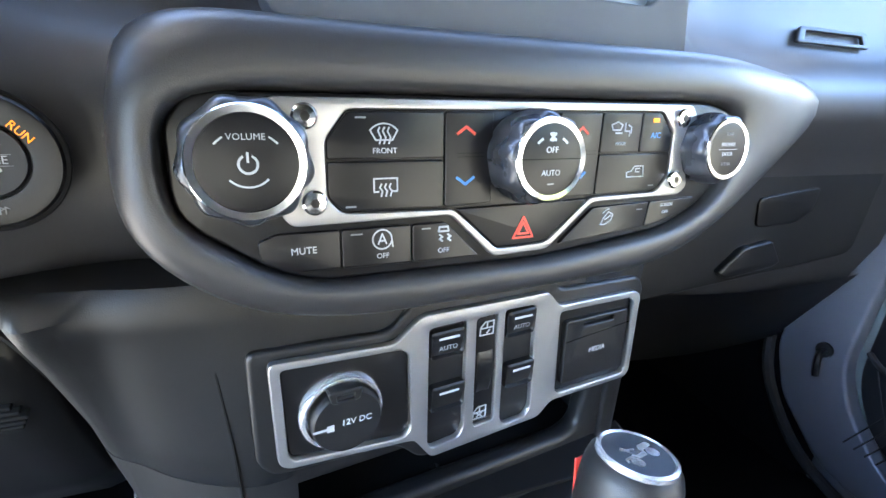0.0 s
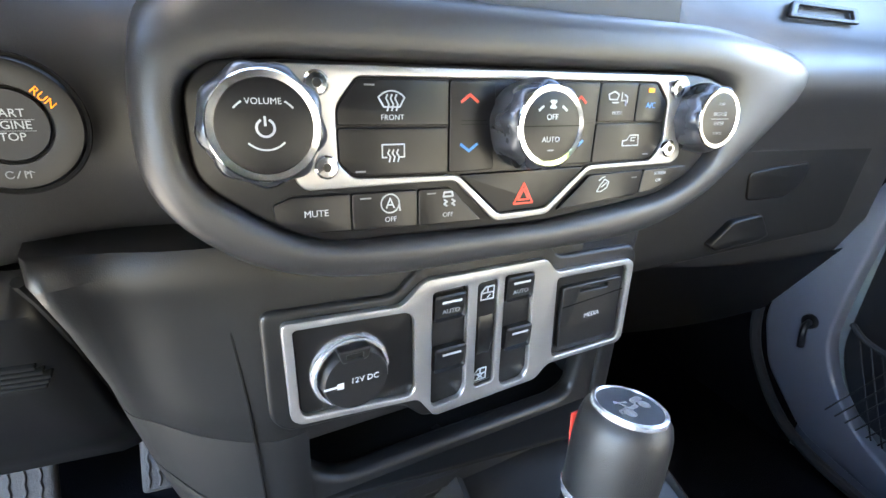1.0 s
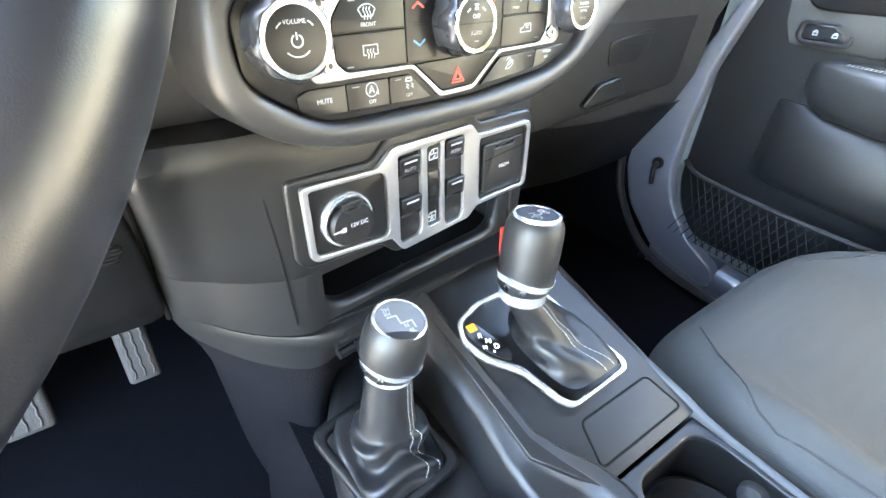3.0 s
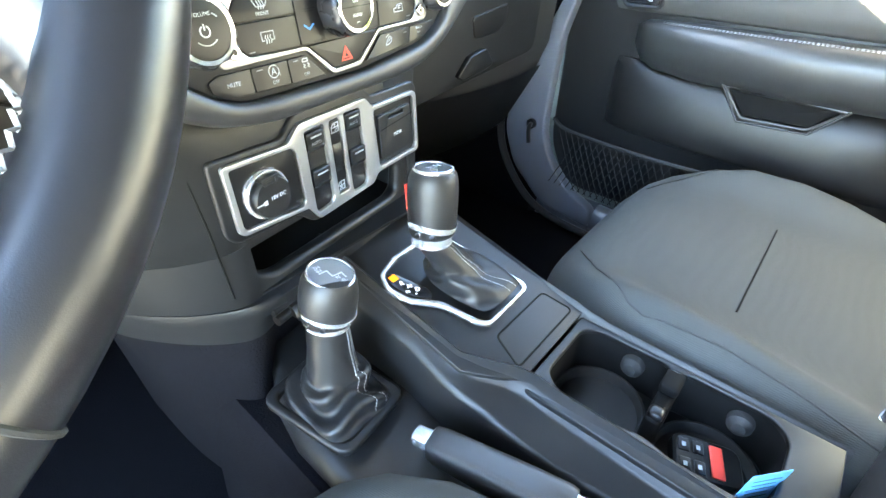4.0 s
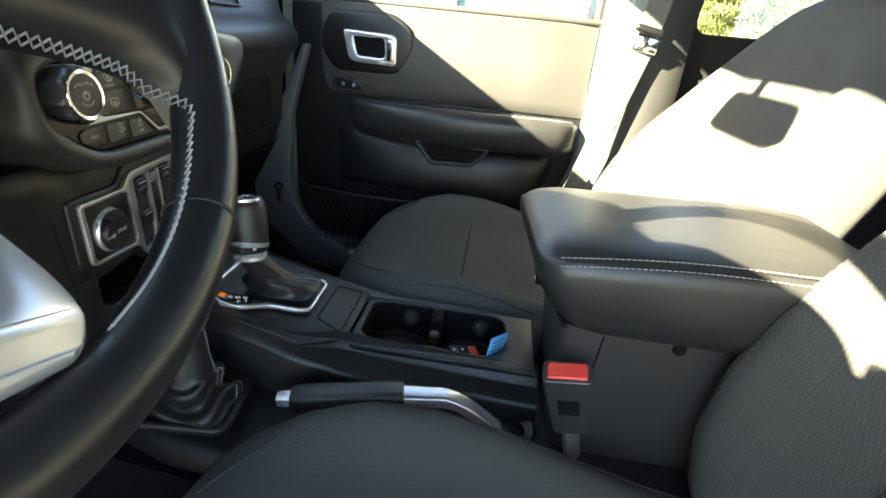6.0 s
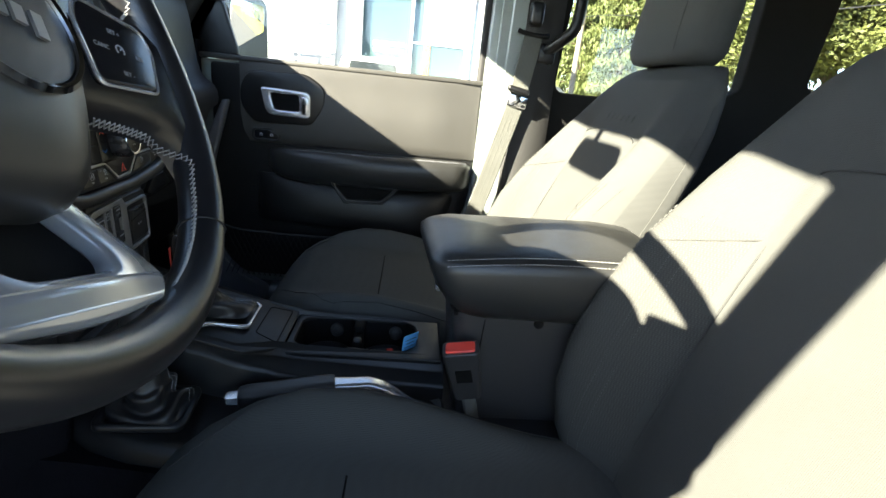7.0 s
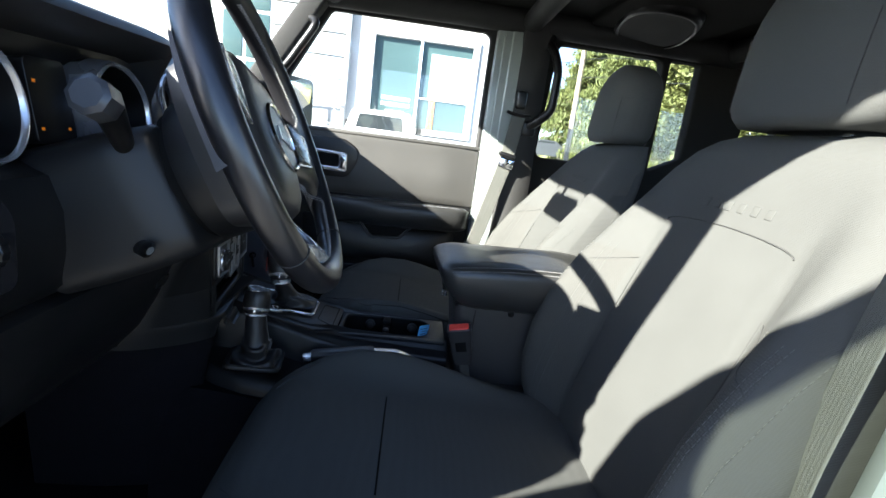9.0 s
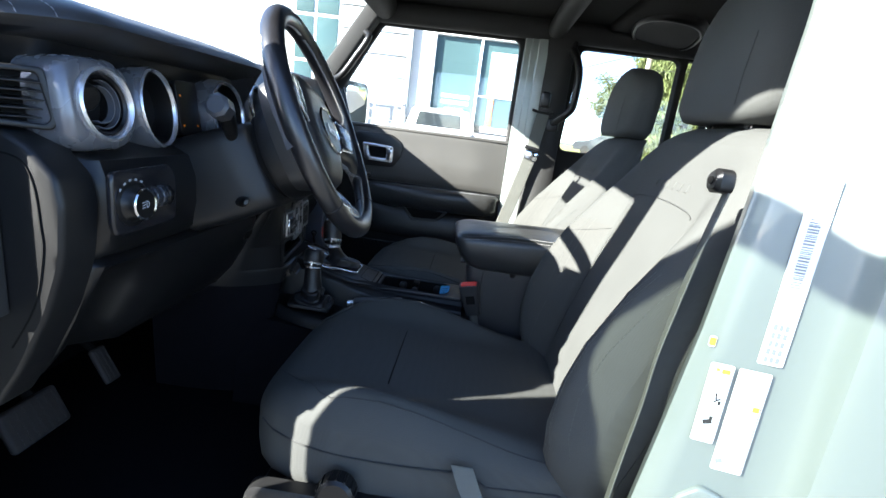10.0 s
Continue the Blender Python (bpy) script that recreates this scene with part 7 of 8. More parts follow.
def round_vent(x, y, z, r, label, group):
    v = thing("air_vent", label, "air vent", face_frame((x, y, z), (1, 0.1, 0), (0.0, -1, 0.12)), group)
    part("ring", lathe([(r * 1.12, -0.03), (r * 1.12, 0.0), (r * 1.08, 0.007), (r * 1.0, 0.009), (r * 0.93, 0.005), (r * 0.90, -0.012)], None, 56, caps=False), M_SILVER, v, "satin silver ring")
    # squarish flared surround
    def flare(k, grow, h):
        out = []
        for i in range(64):
            c_, s_ = math.cos(2 * math.pi * i / 64), math.sin(2 * math.pi * i / 64)
            sq = (abs(c_) ** (2 + 2 * k) + abs(s_) ** (2 + 2 * k)) ** (-1 / (2 + 2 * k))
            out.append((r * grow * sq * c_ * (1.04 if c_ < 0 else 0.98), r * grow * sq * s_ * 0.97, h))
        return out
    part("surround", loft([flare(k, g_, h) for k, g_, h in ((0, 1.09, 0.0), (0, 1.13, 0.0025), (0.15, 1.20, 0.002), (0.5, 1.31, -0.002), (0.7, 1.38, -0.008), (0.8, 1.41, -0.018), (0.9, 1.41, -0.06))], caps=False), M_VENTGREY, v, "satin dark silver surround")
    part("bowl", lathe([(r * 0.93, 0.002), (r * 0.9, -0.012), (r * 0.72, -0.03), (0.0, -0.034)], None, 48, caps=False), M_SMOOTH, v)
    part("ball", lathe([(r * 0.88, 0.0), (r * 0.86, 0.003), (r * 0.80, 0.0), (r * 0.78, -0.012)], None, 48, caps=False), M_SMOOTH, v)
    # louvres: a round centre paddle and curved vanes turned downwards
    part("paddle", lathe([(0.0, 0.0), (r * 0.34, -0.001), (r * 0.42, -0.004), (r * 0.44, -0.010)], pose(-0.010, 0.006, -0.010, 20, -14, 0), 36), M_SMOOTH, v, "round black paddle")
    for k, (q, dz) in enumerate(((0.52, -0.012), (0.68, -0.010))):
        band = [[(r * q * math.cos(t), r * q * math.sin(t), dz + h) for h in (0.0, 0.009)] + [((r * q + 0.0014) * math.cos(t), (r * q + 0.0014) * math.sin(t), dz + h) for h in (0.009, 0.0)] for t in [radians(-118 + 9.0 * i) for i in range(24)]]
        part("vane", loft(band), M_VANE, v, "curved vane", crease=40)


round_vent(-0.648, 0.041, 1.272, 0.0415, "round air vent with silver ring at the dash's end", "dash air vents")
round_vent(-0.150, 0.078, 1.295, 0.036, "round air vent with silver ring beside the gauges", "dash air vents")


def side_vent():
    v = thing("window_vent", "slatted side window vent at the dash's end", "air vent", face_frame((-0.722, 0.083, 1.272), (1, -1.2, 0.0), (-1.2, -1, 0.1)) @ Matrix.Scale(1.15, 4))
    part("frame", plate(round_poly([(-0.040, 0.028), (0.022, 0.030), (0.032, -0.020), (0.026, -0.030), (-0.040, -0.026)], 0.006), [round_poly([(-0.034, 0.022), (0.016, 0.024), (0.025, -0.018), (0.021, -0.024), (-0.034, -0.020)], 0.004)], 0.010, 0.002, pose(0, 0, -0.004)), M_PLASTIC, v)
    part("back", rbox(-0.036, 0.028, -0.026, 0.026, -0.016, -0.012, 0), M_RECESS, v)
    for k in range(5):
        part("slat", rbox(-0.034, 0.020 + 0.001 * k, 0.0145 - 0.0085 * k, 0.0163 - 0.0085 * k, -0.010, 0.003, 0.0006, m=pose(0, 0, 0, 14, 0, 1.5)), M_PLASTIC, v)


side_vent()


def gauges():
    g = thing("instrument_cluster", "instrument cluster with two silver ringed gauges", "instrument cluster", pose(0, 0, 0))
    for x, y, turn in ((-0.522, 0.065, 0.19), (-0.338, 0.052, 0.0)):
        m = face_frame((x, y, 1.270), (1, turn, 0), (turn, -1, 0.15)) @ Matrix.Scale(1.07, 4)
        r = part("gauge_ring", lathe([(0.0525, 0.006), (0.053, 0.009), (0.0525, 0.0112), (0.0512, 0.0125), (0.0496, 0.011), (0.0484, 0.006)], m, 60, caps=False), M_SILVER, g, "silver gauge ring")
        part("gauge_hood", lathe([(0.0515, 0.010), (0.0535, 0.0085), (0.0560, 0.002), (0.0580, -0.012), (0.0585, -0.05)], m, 60, caps=False), M_VENTGREY, r, "dark satin flared gauge housing")
        part("gauge_tunnel", lathe([(0.0482, 0.007), (0.0470, 0.0), (0.0450, -0.020)], m, 48, caps=False), M_SMOOTH, r, "black gauge tunnel")
        part("gauge_face", lathe([(0.0455, -0.018), (0.045, -0.020), (0.0, -0.020)], m, 48), M_SMOOTH, r, "dark gauge face")
        ticks = []
        for i in range(25):
            a = radians(225 - 270 * i / 24)
            ticks.append((0.037 * math.cos(a), 0.037 * math.sin(a), 0.006 if i % 4 == 0 else 0.003, 0.0008, math.degrees(a)))
        part("tick_marks", bars(ticks, m @ pose(0, 0, -0.0198), 0.0003), M_GREYINK, r, smooth=False)
        part("needle", rbox(-0.004, 0.034, -0.0008, 0.0008, 0, 0.001, 0.0003, m=m @ pose(0, 0, -0.018, 0, 0, 218)), M_REDINK, r, "red needle")
    m = face_frame((-0.4305, 0.070, 1.275), (1, 0, 0), (0, -1, 0.15))
    part("display", plate(round_poly([(-0.029, -0.045), (0.029, -0.045), (0.029, 0.042), (-0.029, 0.042)], 0.008), [], 0.036, 0.001, m @ pose(0, 0, -0.030)), M_SMOOTH, g, "dark trip display")
    for u, v in ((-0.020, -0.030), (-0.020, 0.018), (0.019, -0.030)):
        part("warning_lamp", rbox(u - 0.0022, u + 0.0022, v - 0.0016, v + 0.0016, 0.006, 0.0063, 0, m=m), M_ORANGE, g, "lit amber warning lamp")


gauges()


def light_switch():
    s = thing("light_switch", "black rotary headlamp switch panel", "switch", face_frame((-0.630, -0.0005, 1.156), (1, 0.03, 0), (0.0, -1, 0.03)) @ Matrix.Scale(1.22, 4))
    part("panel", plate(round_poly([(-0.056, 0.034), (0.036, 0.036), (0.046, 0.02), (0.043, -0.030), (-0.052, -0.032), (-0.058, -0.02)], 0.010), [], 0.008, 0.003, pose(0, 0, -0.004)), M_GLOSS, s)
    k = part("knob", lathe([(0.027, 0.003), (0.027, 0.005), (0.022, 0.006), (0.0195, 0.010), (0.0185, 0.018), (0.0165, 0.020), (0.0, 0.0195)], pose(-0.029, 0.0, 0) @ Matrix.Scale(0.9, 4), 44), M_SMOOTH, s, "black rotary knob")
    part("knob_ring", lathe([(0.0185, 0.0175), (0.019, 0.0195), (0.0175, 0.021), (0.0158, 0.020)], pose(-0.029, 0.0, 0) @ Matrix.Scale(0.9, 4), 44, caps=False), M_CHROME, k, "silver ring")
    part("lamp_sign", strokes([arc(0.001, 0, 0.0035, -90, 90, 8) + [(0.001, -0.0035)], [(-0.0015, 0.0028), (-0.006, 0.0022)], [(-0.0015, 0), (-0.006, -0.0006)], [(-0.0015, -0.0028), (-0.006, -0.0034)]], pose(-0.029, 0.0, 0.0182), 0.0004), M_WHITEINK, k, "white lamp sign", smooth=False)
    marks = [(-0.029 + 0.0245 * math.cos(radians(a)), 0.0245 * math.sin(radians(a)), 0.0035, 0.0022, a + 90) for a in (60, 80, 100, 120, 140)]
    part("marks", bars(marks, pose(0, 0, 0.0052), 0.0003), M_WHITEINK, s, "white position marks", smooth=False)
    for i in range(3):
        part("dimmer_wheel", lathe([(0.012, -0.004), (0.0128, -0.003), (0.0128, 0.003), (0.012, 0.004)], pose(0.003 + 0.0105 * i, 0.002, 0.0, 0, 90, 0), 28, lambda q, th: 0.0005 * math.cos(14 * th)), M_KNOBSIDE if i < 2 else M_SMOOTH, s, "ribbed dimmer wheel")


light_switch()


def pedals():
    a = thing("accelerator_pedal", "worn rubber accelerator pedal over the carpet", "pedal", pose(-0.284, 0.362, 0.668, -28, 0, 0))
    part("pad", rbox(-0.021, 0.021, -0.007, 0.007, -0.044, 0.044, 0.006), M_PEDAL, a, "worn ribbed pad")
    for i in range(3):
        part("rib", tube(smooth_line([(-0.012 + 0.012 * i + 0.002 * (k % 2), -0.0078, -0.036 + 0.009 * k) for k in range(9)], 3), 0.0018, 6), M_PEDAL, a)
    part("arm", tube([(0.0, 0.005, 0.04), (0.0, 0.05, 0.14), (0.0, 0.1, 0.25)], 0.009, 8), M_RECESS, a)
    b = thing("brake_pedal", "worn wide rubber brake pedal", "pedal", pose(-0.462, 0.368, 0.642, -26, 0, 0))
    part("pad", rbox(-0.064, 0.064, -0.009, 0.009, -0.042, 0.042, 0.01), M_PEDAL, b, "worn ribbed pad")
    for i in range(7):
        part("rib", tube(smooth_line([(-0.048 + 0.016 * i + 0.002 * (k % 2), -0.0098, -0.033 + 0.0083 * k) for k in range(9)], 3), 0.002, 6), M_PEDAL, b)
    part("arm", tube([(0.02, 0.005, 0.03), (0.03, 0.06, 0.16), (0.03, 0.12, 0.28)], 0.011, 8), M_RECESS, b)


pedals()

# ---- seats ----
def lerp_keys(keys, t):
    for (a, *va), (b, *vb) in zip(keys, keys[1:]):
        if t <= b or b == keys[-1][0]:
            k = max(0.0, min(1.0, (t - a) / (b - a)))
            k = k
            return [p + (q - p) * k for p, q in zip(va, vb)]
    return list(keys[-1][1:])


# along the car: y, half width, top height, bottom, bolster
CUSH = [(-0.088, 0.080, 0.752, 0.715, 0.0), (-0.092, 0.120, 0.775, 0.695, 0.0), (-0.102, 0.155, 0.800, 0.675, 0.0), (-0.122, 0.190, 0.822, 0.665, 0.002), (-0.15, 0.216, 0.834, 0.66, 0.008), (-0.20, 0.240, 0.838, 0.66, 0.026), (-0.26, 0.254, 0.835, 0.66, 0.044), (-0.33, 0.258, 0.829, 0.66, 0.049), (-0.40, 0.257, 0.822, 0.66, 0.043), (-0.48, 0.252, 0.814, 0.66, 0.030), (-0.56, 0.247, 0.806, 0.66, 0.016), (-0.62, 0.244, 0.803, 0.66, 0.010), (-0.70, 0.246, 0.796, 0.66, 0.006)]
# up the back: height, y of the front face, half width, bolster, back depth
BACK = [(0.700, -0.640, 0.215, 0.020, 0.06), (0.76, -0.628, 0.242, 0.045, 0.085), (0.82, -0.634, 0.259, 0.070, 0.10), (0.88, -0.654, 0.268, 0.089, 0.11), (0.95, -0.680, 0.273, 0.099, 0.11), (1.02, -0.708, 0.272, 0.097, 0.11), (1.10, -0.743, 0.267, 0.080, 0.105), (1.18, -0.778, 0.258, 0.050, 0.10), (1.24, -0.804, 0.243, 0.026, 0.09), (1.29, -0.826, 0.222, 0.012, 0.08), (1.325, -0.845, 0.198, 0.004, 0.065), (1.345, -0.862, 0.170, 0.0, 0.045), (1.355, -0.880, 0.140, 0.0, 0.025)]


def cushion_z(x, y):
    w, top, bot, b = lerp_keys([(-k[0], *k[1:]) for k in CUSH], -y)
    s = min(0.999, abs(x) / w)
    mid, h = (top + bot) / 2, (top - bot) / 2
    return mid + h * (1 - s ** 4.6) ** (1 / 4.6) + b * math.exp(-((s - 0.83) / 0.16) ** 2)


def back_y(x, z):
    y, w, b, dep = lerp_keys(BACK, z)
    s = min(0.999, abs(x) / w)
    groove = 0.007 * math.exp(-((abs(x) - 0.139) / 0.008) ** 2) * max(0.0, min(1.0, (z - 0.78) / 0.06)) * max(0.0, min(1.0, (1.25 - z) / 0.08))
    return y + b * math.exp(-((s - 0.83) / 0.19) ** 2) - 0.05 * (1 - (1 - s ** 3.2) ** (1 / 3.2)) - groove


def seat(xc, dy, dz, head, label, driver, wide=1.0, upright=0.0):
    s = thing("front_seat", label, "seat", pose(xc, 0, 0) @ Matrix.Diagonal((wide, 1, 1, 1)), "front seats")
    n = 128
    rings = []
    ys = sorted({*[k[0] for k in CUSH], *[-0.09 - 0.025 * i for i in range(25)]}, reverse=True)
    for y in ys:
        w, top, bot, b = lerp_keys([(-k[0], *k[1:]) for k in CUSH], -y)
        ring = []
        for i in range(n):
            a = 2 * math.pi * i / n
            x = w * math.copysign(abs(math.cos(a)) ** 0.5, math.cos(a))
            if math.sin(a) >= 0:
                z = cushion_z(x, y) if abs(x) < w * 0.985 else (top + bot) / 2 + (top - bot) / 2 * abs(math.sin(a)) ** 0.55
            else:
                z = (top + bot) / 2 - (top - bot) / 2 * abs(math.sin(a)) ** 0.45
            wr = 0.0014 * noise.noise(Vector((x * 12 + xc * 7, y * 12, z * 5)))
            ring.append((x, y, z + wr))
        rings.append(ring)
    cu = part("cushion", loft(rings), M_FABRIC, s, "charcoal cloth cushion", crease=80)
    # backrest
    rings = []
    zs = sorted({*[k[0] for k in BACK], *[0.70 + 0.024 * i for i in range(27)]})
    for z in zs:
        y, w, b, dep = lerp_keys(BACK, z)
        ring = []
        for i in range(n):
            a = 2 * math.pi * i / n
            x = w * math.copysign(abs(math.cos(a)) ** 0.55, math.cos(a))
            yy = back_y(x, z) if math.sin(a) >= 0 and abs(x) < 0.992 * w else y - 0.05 - (dep - 0.05) * abs(math.sin(a)) ** 0.6 if math.sin(a) < 0 else y - 0.045
            ring.append((x, yy + dy + 0.0014 * noise.noise(Vector((x * 11 + xc * 5, z * 11, 3))), z + dz))
        rings.append(ring)
    bk = part("backrest", loft(rings), M_FABRIC, s, "charcoal cloth backrest", crease=80)
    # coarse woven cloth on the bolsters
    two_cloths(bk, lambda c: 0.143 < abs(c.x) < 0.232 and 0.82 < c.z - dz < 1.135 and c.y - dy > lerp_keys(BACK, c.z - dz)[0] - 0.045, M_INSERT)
    # seams
    thread = mat("grey_embroidery", (0.080, 0.083, 0.078), 0.8, grain=(0, 0))
    def seam(pts, parent, r=0.0011, mt=None, lab=""):
        part("seam", tube(pts, r, 6), mt or M_PIPE, parent, lab)
    for q in (-1, 1):
        seam([(q * (0.225 - 0.9 * max(0.0, v + 0.24) - 0.25 * max(0.0, v + 0.16)), v, cushion_z(0.225 - 0.9 * max(0.0, v + 0.24) - 0.25 * max(0.0, v + 0.16), v) + 0.0006) for v in [-0.13 - 0.02 * i for i in range(25)]], cu, 0.0013)
        seam([(q * 0.137 * (1.0 - 0.25 * max(0, v - 1.08)), back_y(0.137, v) + dy + 0.001, v + dz) for v in [0.80 + 0.02 * i for i in range(20)]], bk)
        sv = [0.78 + 0.02 * i for i in range(19)]
        for off in (0.0, 0.010):
            path = [Vector((q * (0.180 + off - 0.05 * max(0, v - 1.12)), back_y(0.180 + off - 0.05 * max(0, v - 1.12), v) + dy + 0.0003, v + dz)) for v in sv]
            part("top_stitch", stitches(path, 0.0036, 0.0016, 0.0005), thread, bk, "grey top stitching")
        for off in (0.222, 0.229, 0.248):
            path = [Vector((q * off, back_y(off, v) + dy + 0.001, v + dz)) for v in [0.84 + 0.02 * i for i in range(16)]]
            part("side_stitch", stitches(path, 0.006, 0.0025, 0.0005), thread, bk, "grey side stitching")
        # slanted wing seams near the shoulders
        seam([(q * (0.137 + 0.09 * t), back_y(0.137 + 0.09 * t, 1.13 - 0.04 * t) + dy + 0.0002, 1.13 - 0.04 * t + dz) for t in [i / 8 for i in range(9)]], bk, 0.0008)
    seam([(0.128 * math.cos(math.pi * i / 16), back_y(0.128 * math.cos(math.pi * i / 16), 1.205 + 0.014 * math.sin(math.pi * i / 16)) + dy + 0.001, 1.205 + 0.014 * math.sin(math.pi * i / 16) + dz) for i in range(17)], bk)
    seam([(u, -0.325, cushion_z(u, -0.325) + 0.0002) for u in [-0.115 + 0.23 * i / 12 for i in range(13)]], cu, 0.0013, M_RECESS)
    for sg in (-1, 1):
        seam([(sg * lerp_keys([(-k[0], *k[1:]) for k in CUSH], -v)[0] * 1.0, v, 0.775 - 0.02 * (v < -0.5)) for v in [-0.125 - 0.03 * i for i in range(18)]], cu, 0.0018)
    # embroidered mark: six small plain shapes, not lettered
    tilt = math.degrees(math.atan((back_y(0, 1.235) - back_y(0, 1.257)) / 0.022))
    for i in range(6):
        u = 0.062 - 0.0248 * i
        part("embroidered_mark", rbox(-0.0060, 0.0060, -0.0022, 0.0013, -0.0075, 0.0075, 0.0012, m=pose(u, back_y(u, 1.247) + dy, 1.247 + dz, tilt, 0, 0)), M_FABRIC, bk, "raised embroidered mark")
    # the cushion is narrower than the widened back
    narrow = Matrix.Diagonal((1 - 0.7 * (wide - 1), 1, 1, 1))
    for ob in [cu] + list(cu.children):
        ob.data.transform(narrow)
    # a more upright back leans its whole cover about the hips
    lean = Matrix(((1, 0, 0, 0), (0, 1, upright, -1.05 * upright), (0, 0, 1, 0), (0, 0, 0, 1)))
    for ob in [bk] + list(bk.children):
        ob.data.transform(lean)
    dy += 0.3 * upright
    # headrest on two posts
    z0, z1 = head
    hr = []
    for k in range(25):
        t = 1 - (1 - k / 24) ** 1.5
        z = z0 + (z1 - z0) * t
        k_ = max(0.0, (t - 0.42) / 0.58)
        g = max(0.05, 1 - k_ ** 2.7) ** 0.5 * (1 - 0.22 * max(0.0, (0.16 - t) / 0.16) ** 2)
        w, d = 0.127 * g, 0.060 * (0.35 + 0.65 * g)
        cy = -0.893 - 0.02 * t
        hr.append([(w * math.copysign(abs(math.cos(a)) ** 0.55, math.cos(a)), cy + dy + d * math.copysign(abs(math.sin(a)) ** 0.75, math.sin(a)) + 0.012 * (1 - abs(math.cos(a))) * (math.sin(a) > 0), z) for a in [2 * math.pi * i / 36 for i in range(36)]])
    h = part("headrest", loft(hr), M_FABRIC, s, "charcoal cloth headrest", crease=80)
    for q in (-1, 1):
        part("post", tube([(q * 0.06, -0.885 + dy, 1.30), (q * 0.06, -0.892 + dy, z0 + 0.03)], 0.006, 10), M_CHROME, h)
        part("headrest_seam", tube([(q * 0.095, -0.893 - 0.02 * t + dy + 0.056 + 0.001 - 0.006 * abs(2 * t - 1) ** 4, z0 + (z1 - z0) * t) for t in [0.10 + 0.45 * i / 10 for i in range(11)]], 0.0007, 6), M_PIPE, h)
    # base: side shields, knob, rail
    for q in (-1, 1):
        part("side_shield", loft([[(q * x, y, z) for y, z in round_poly([(-0.14, 0.715), (-0.68, 0.715), (-0.72, 0.64), (-0.66, 0.61), (-0.20, 0.62), (-0.13, 0.66)], 0.02, 4)] for x in (0.235, 0.252, 0.258)] + [[(q * 0.262, -0.42 + (y + 0.42) * 0.95, 0.665 + (z - 0.665) * 0.85) for y, z in round_poly([(-0.14, 0.715), (-0.68, 0.715), (-0.72, 0.64), (-0.66, 0.61), (-0.20, 0.62), (-0.13, 0.66)], 0.02, 4)]]), M_PLASTIC, s, "black plastic side shield", crease=50)
        part("seat_rail", rbox(q * 0.2 - 0.02, q * 0.2 + 0.02, -0.70, -0.10, 0.56, 0.62, 0.005), M_SMOOTH, s)
    part("frame", rbox(-0.22, 0.22, -0.68, -0.14, 0.61, 0.68, 0.01), M_SMOOTH, s)
    if driver:
        part("recliner_knob", lathe([(0.036, 0.0), (0.037, 0.006), (0.034, 0.016), (0.028, 0.020), (0.0, 0.021)], face_frame((-0.26, -0.235, 0.672), (0, 1, 0), (-1, 0, 0)), 40, lambda q, th: 0.0012 * math.cos(12 * th)), M_GLOSS, s, "ribbed black adjuster knob")
        part("lift_handle", rbox(-0.278, -0.262, -0.50, -0.30, 0.655, 0.682, 0.008), M_SMOOTH, s, "black lift handle")
        dial = part("height_dial", lathe([(0.0, 0.026), (0.024, 0.026), (0.029, 0.022), (0.030, 0.0)], face_frame((-0.248, -0.285, 0.730), (0, -1, 0), (-1, 0, 0.05)), 40), M_SMOOTH, s, "ribbed black adjuster dial")
        for k in range(14):
            a = 2 * math.pi * k / 14
            part("grip_rib", rbox(-0.0022, 0.0022, 0.0285, 0.0318, 0.002, 0.023, 0.001, m=face_frame((-0.248, -0.285, 0.730), (0, -1, 0), (-1, 0, 0.05)) @ pose(0, 0, 0, 0, 0, math.degrees(a))), M_SMOOTH, dial)
        part("strap", loft([[(x, y, z), (x - 0.002, y, z + 0.0), (x - 0.002, y - 0.034, z), (x, y - 0.034, z)] for x, y, z in ((-0.245, -0.455, 0.80), (-0.262, -0.47, 0.775), (-0.272, -0.49, 0.745), (-0.272, -0.515, 0.70), (-0.268, -0.54, 0.66))]), M_WEB, s, "black webbing strap")
    return s


seat(-0.333, 0.0, 0.0, (1.362, 1.60), "charcoal cloth driver's seat with headrest, partly sunlit", True, 1.11, 0.10)
seat(0.388, 0.002, -0.022, (1.335, 1.545), "charcoal cloth passenger seat with headrest, partly sunlit", False)
buckle(0.172, -0.50, 0.86, 0, 10, "front belt buckles")


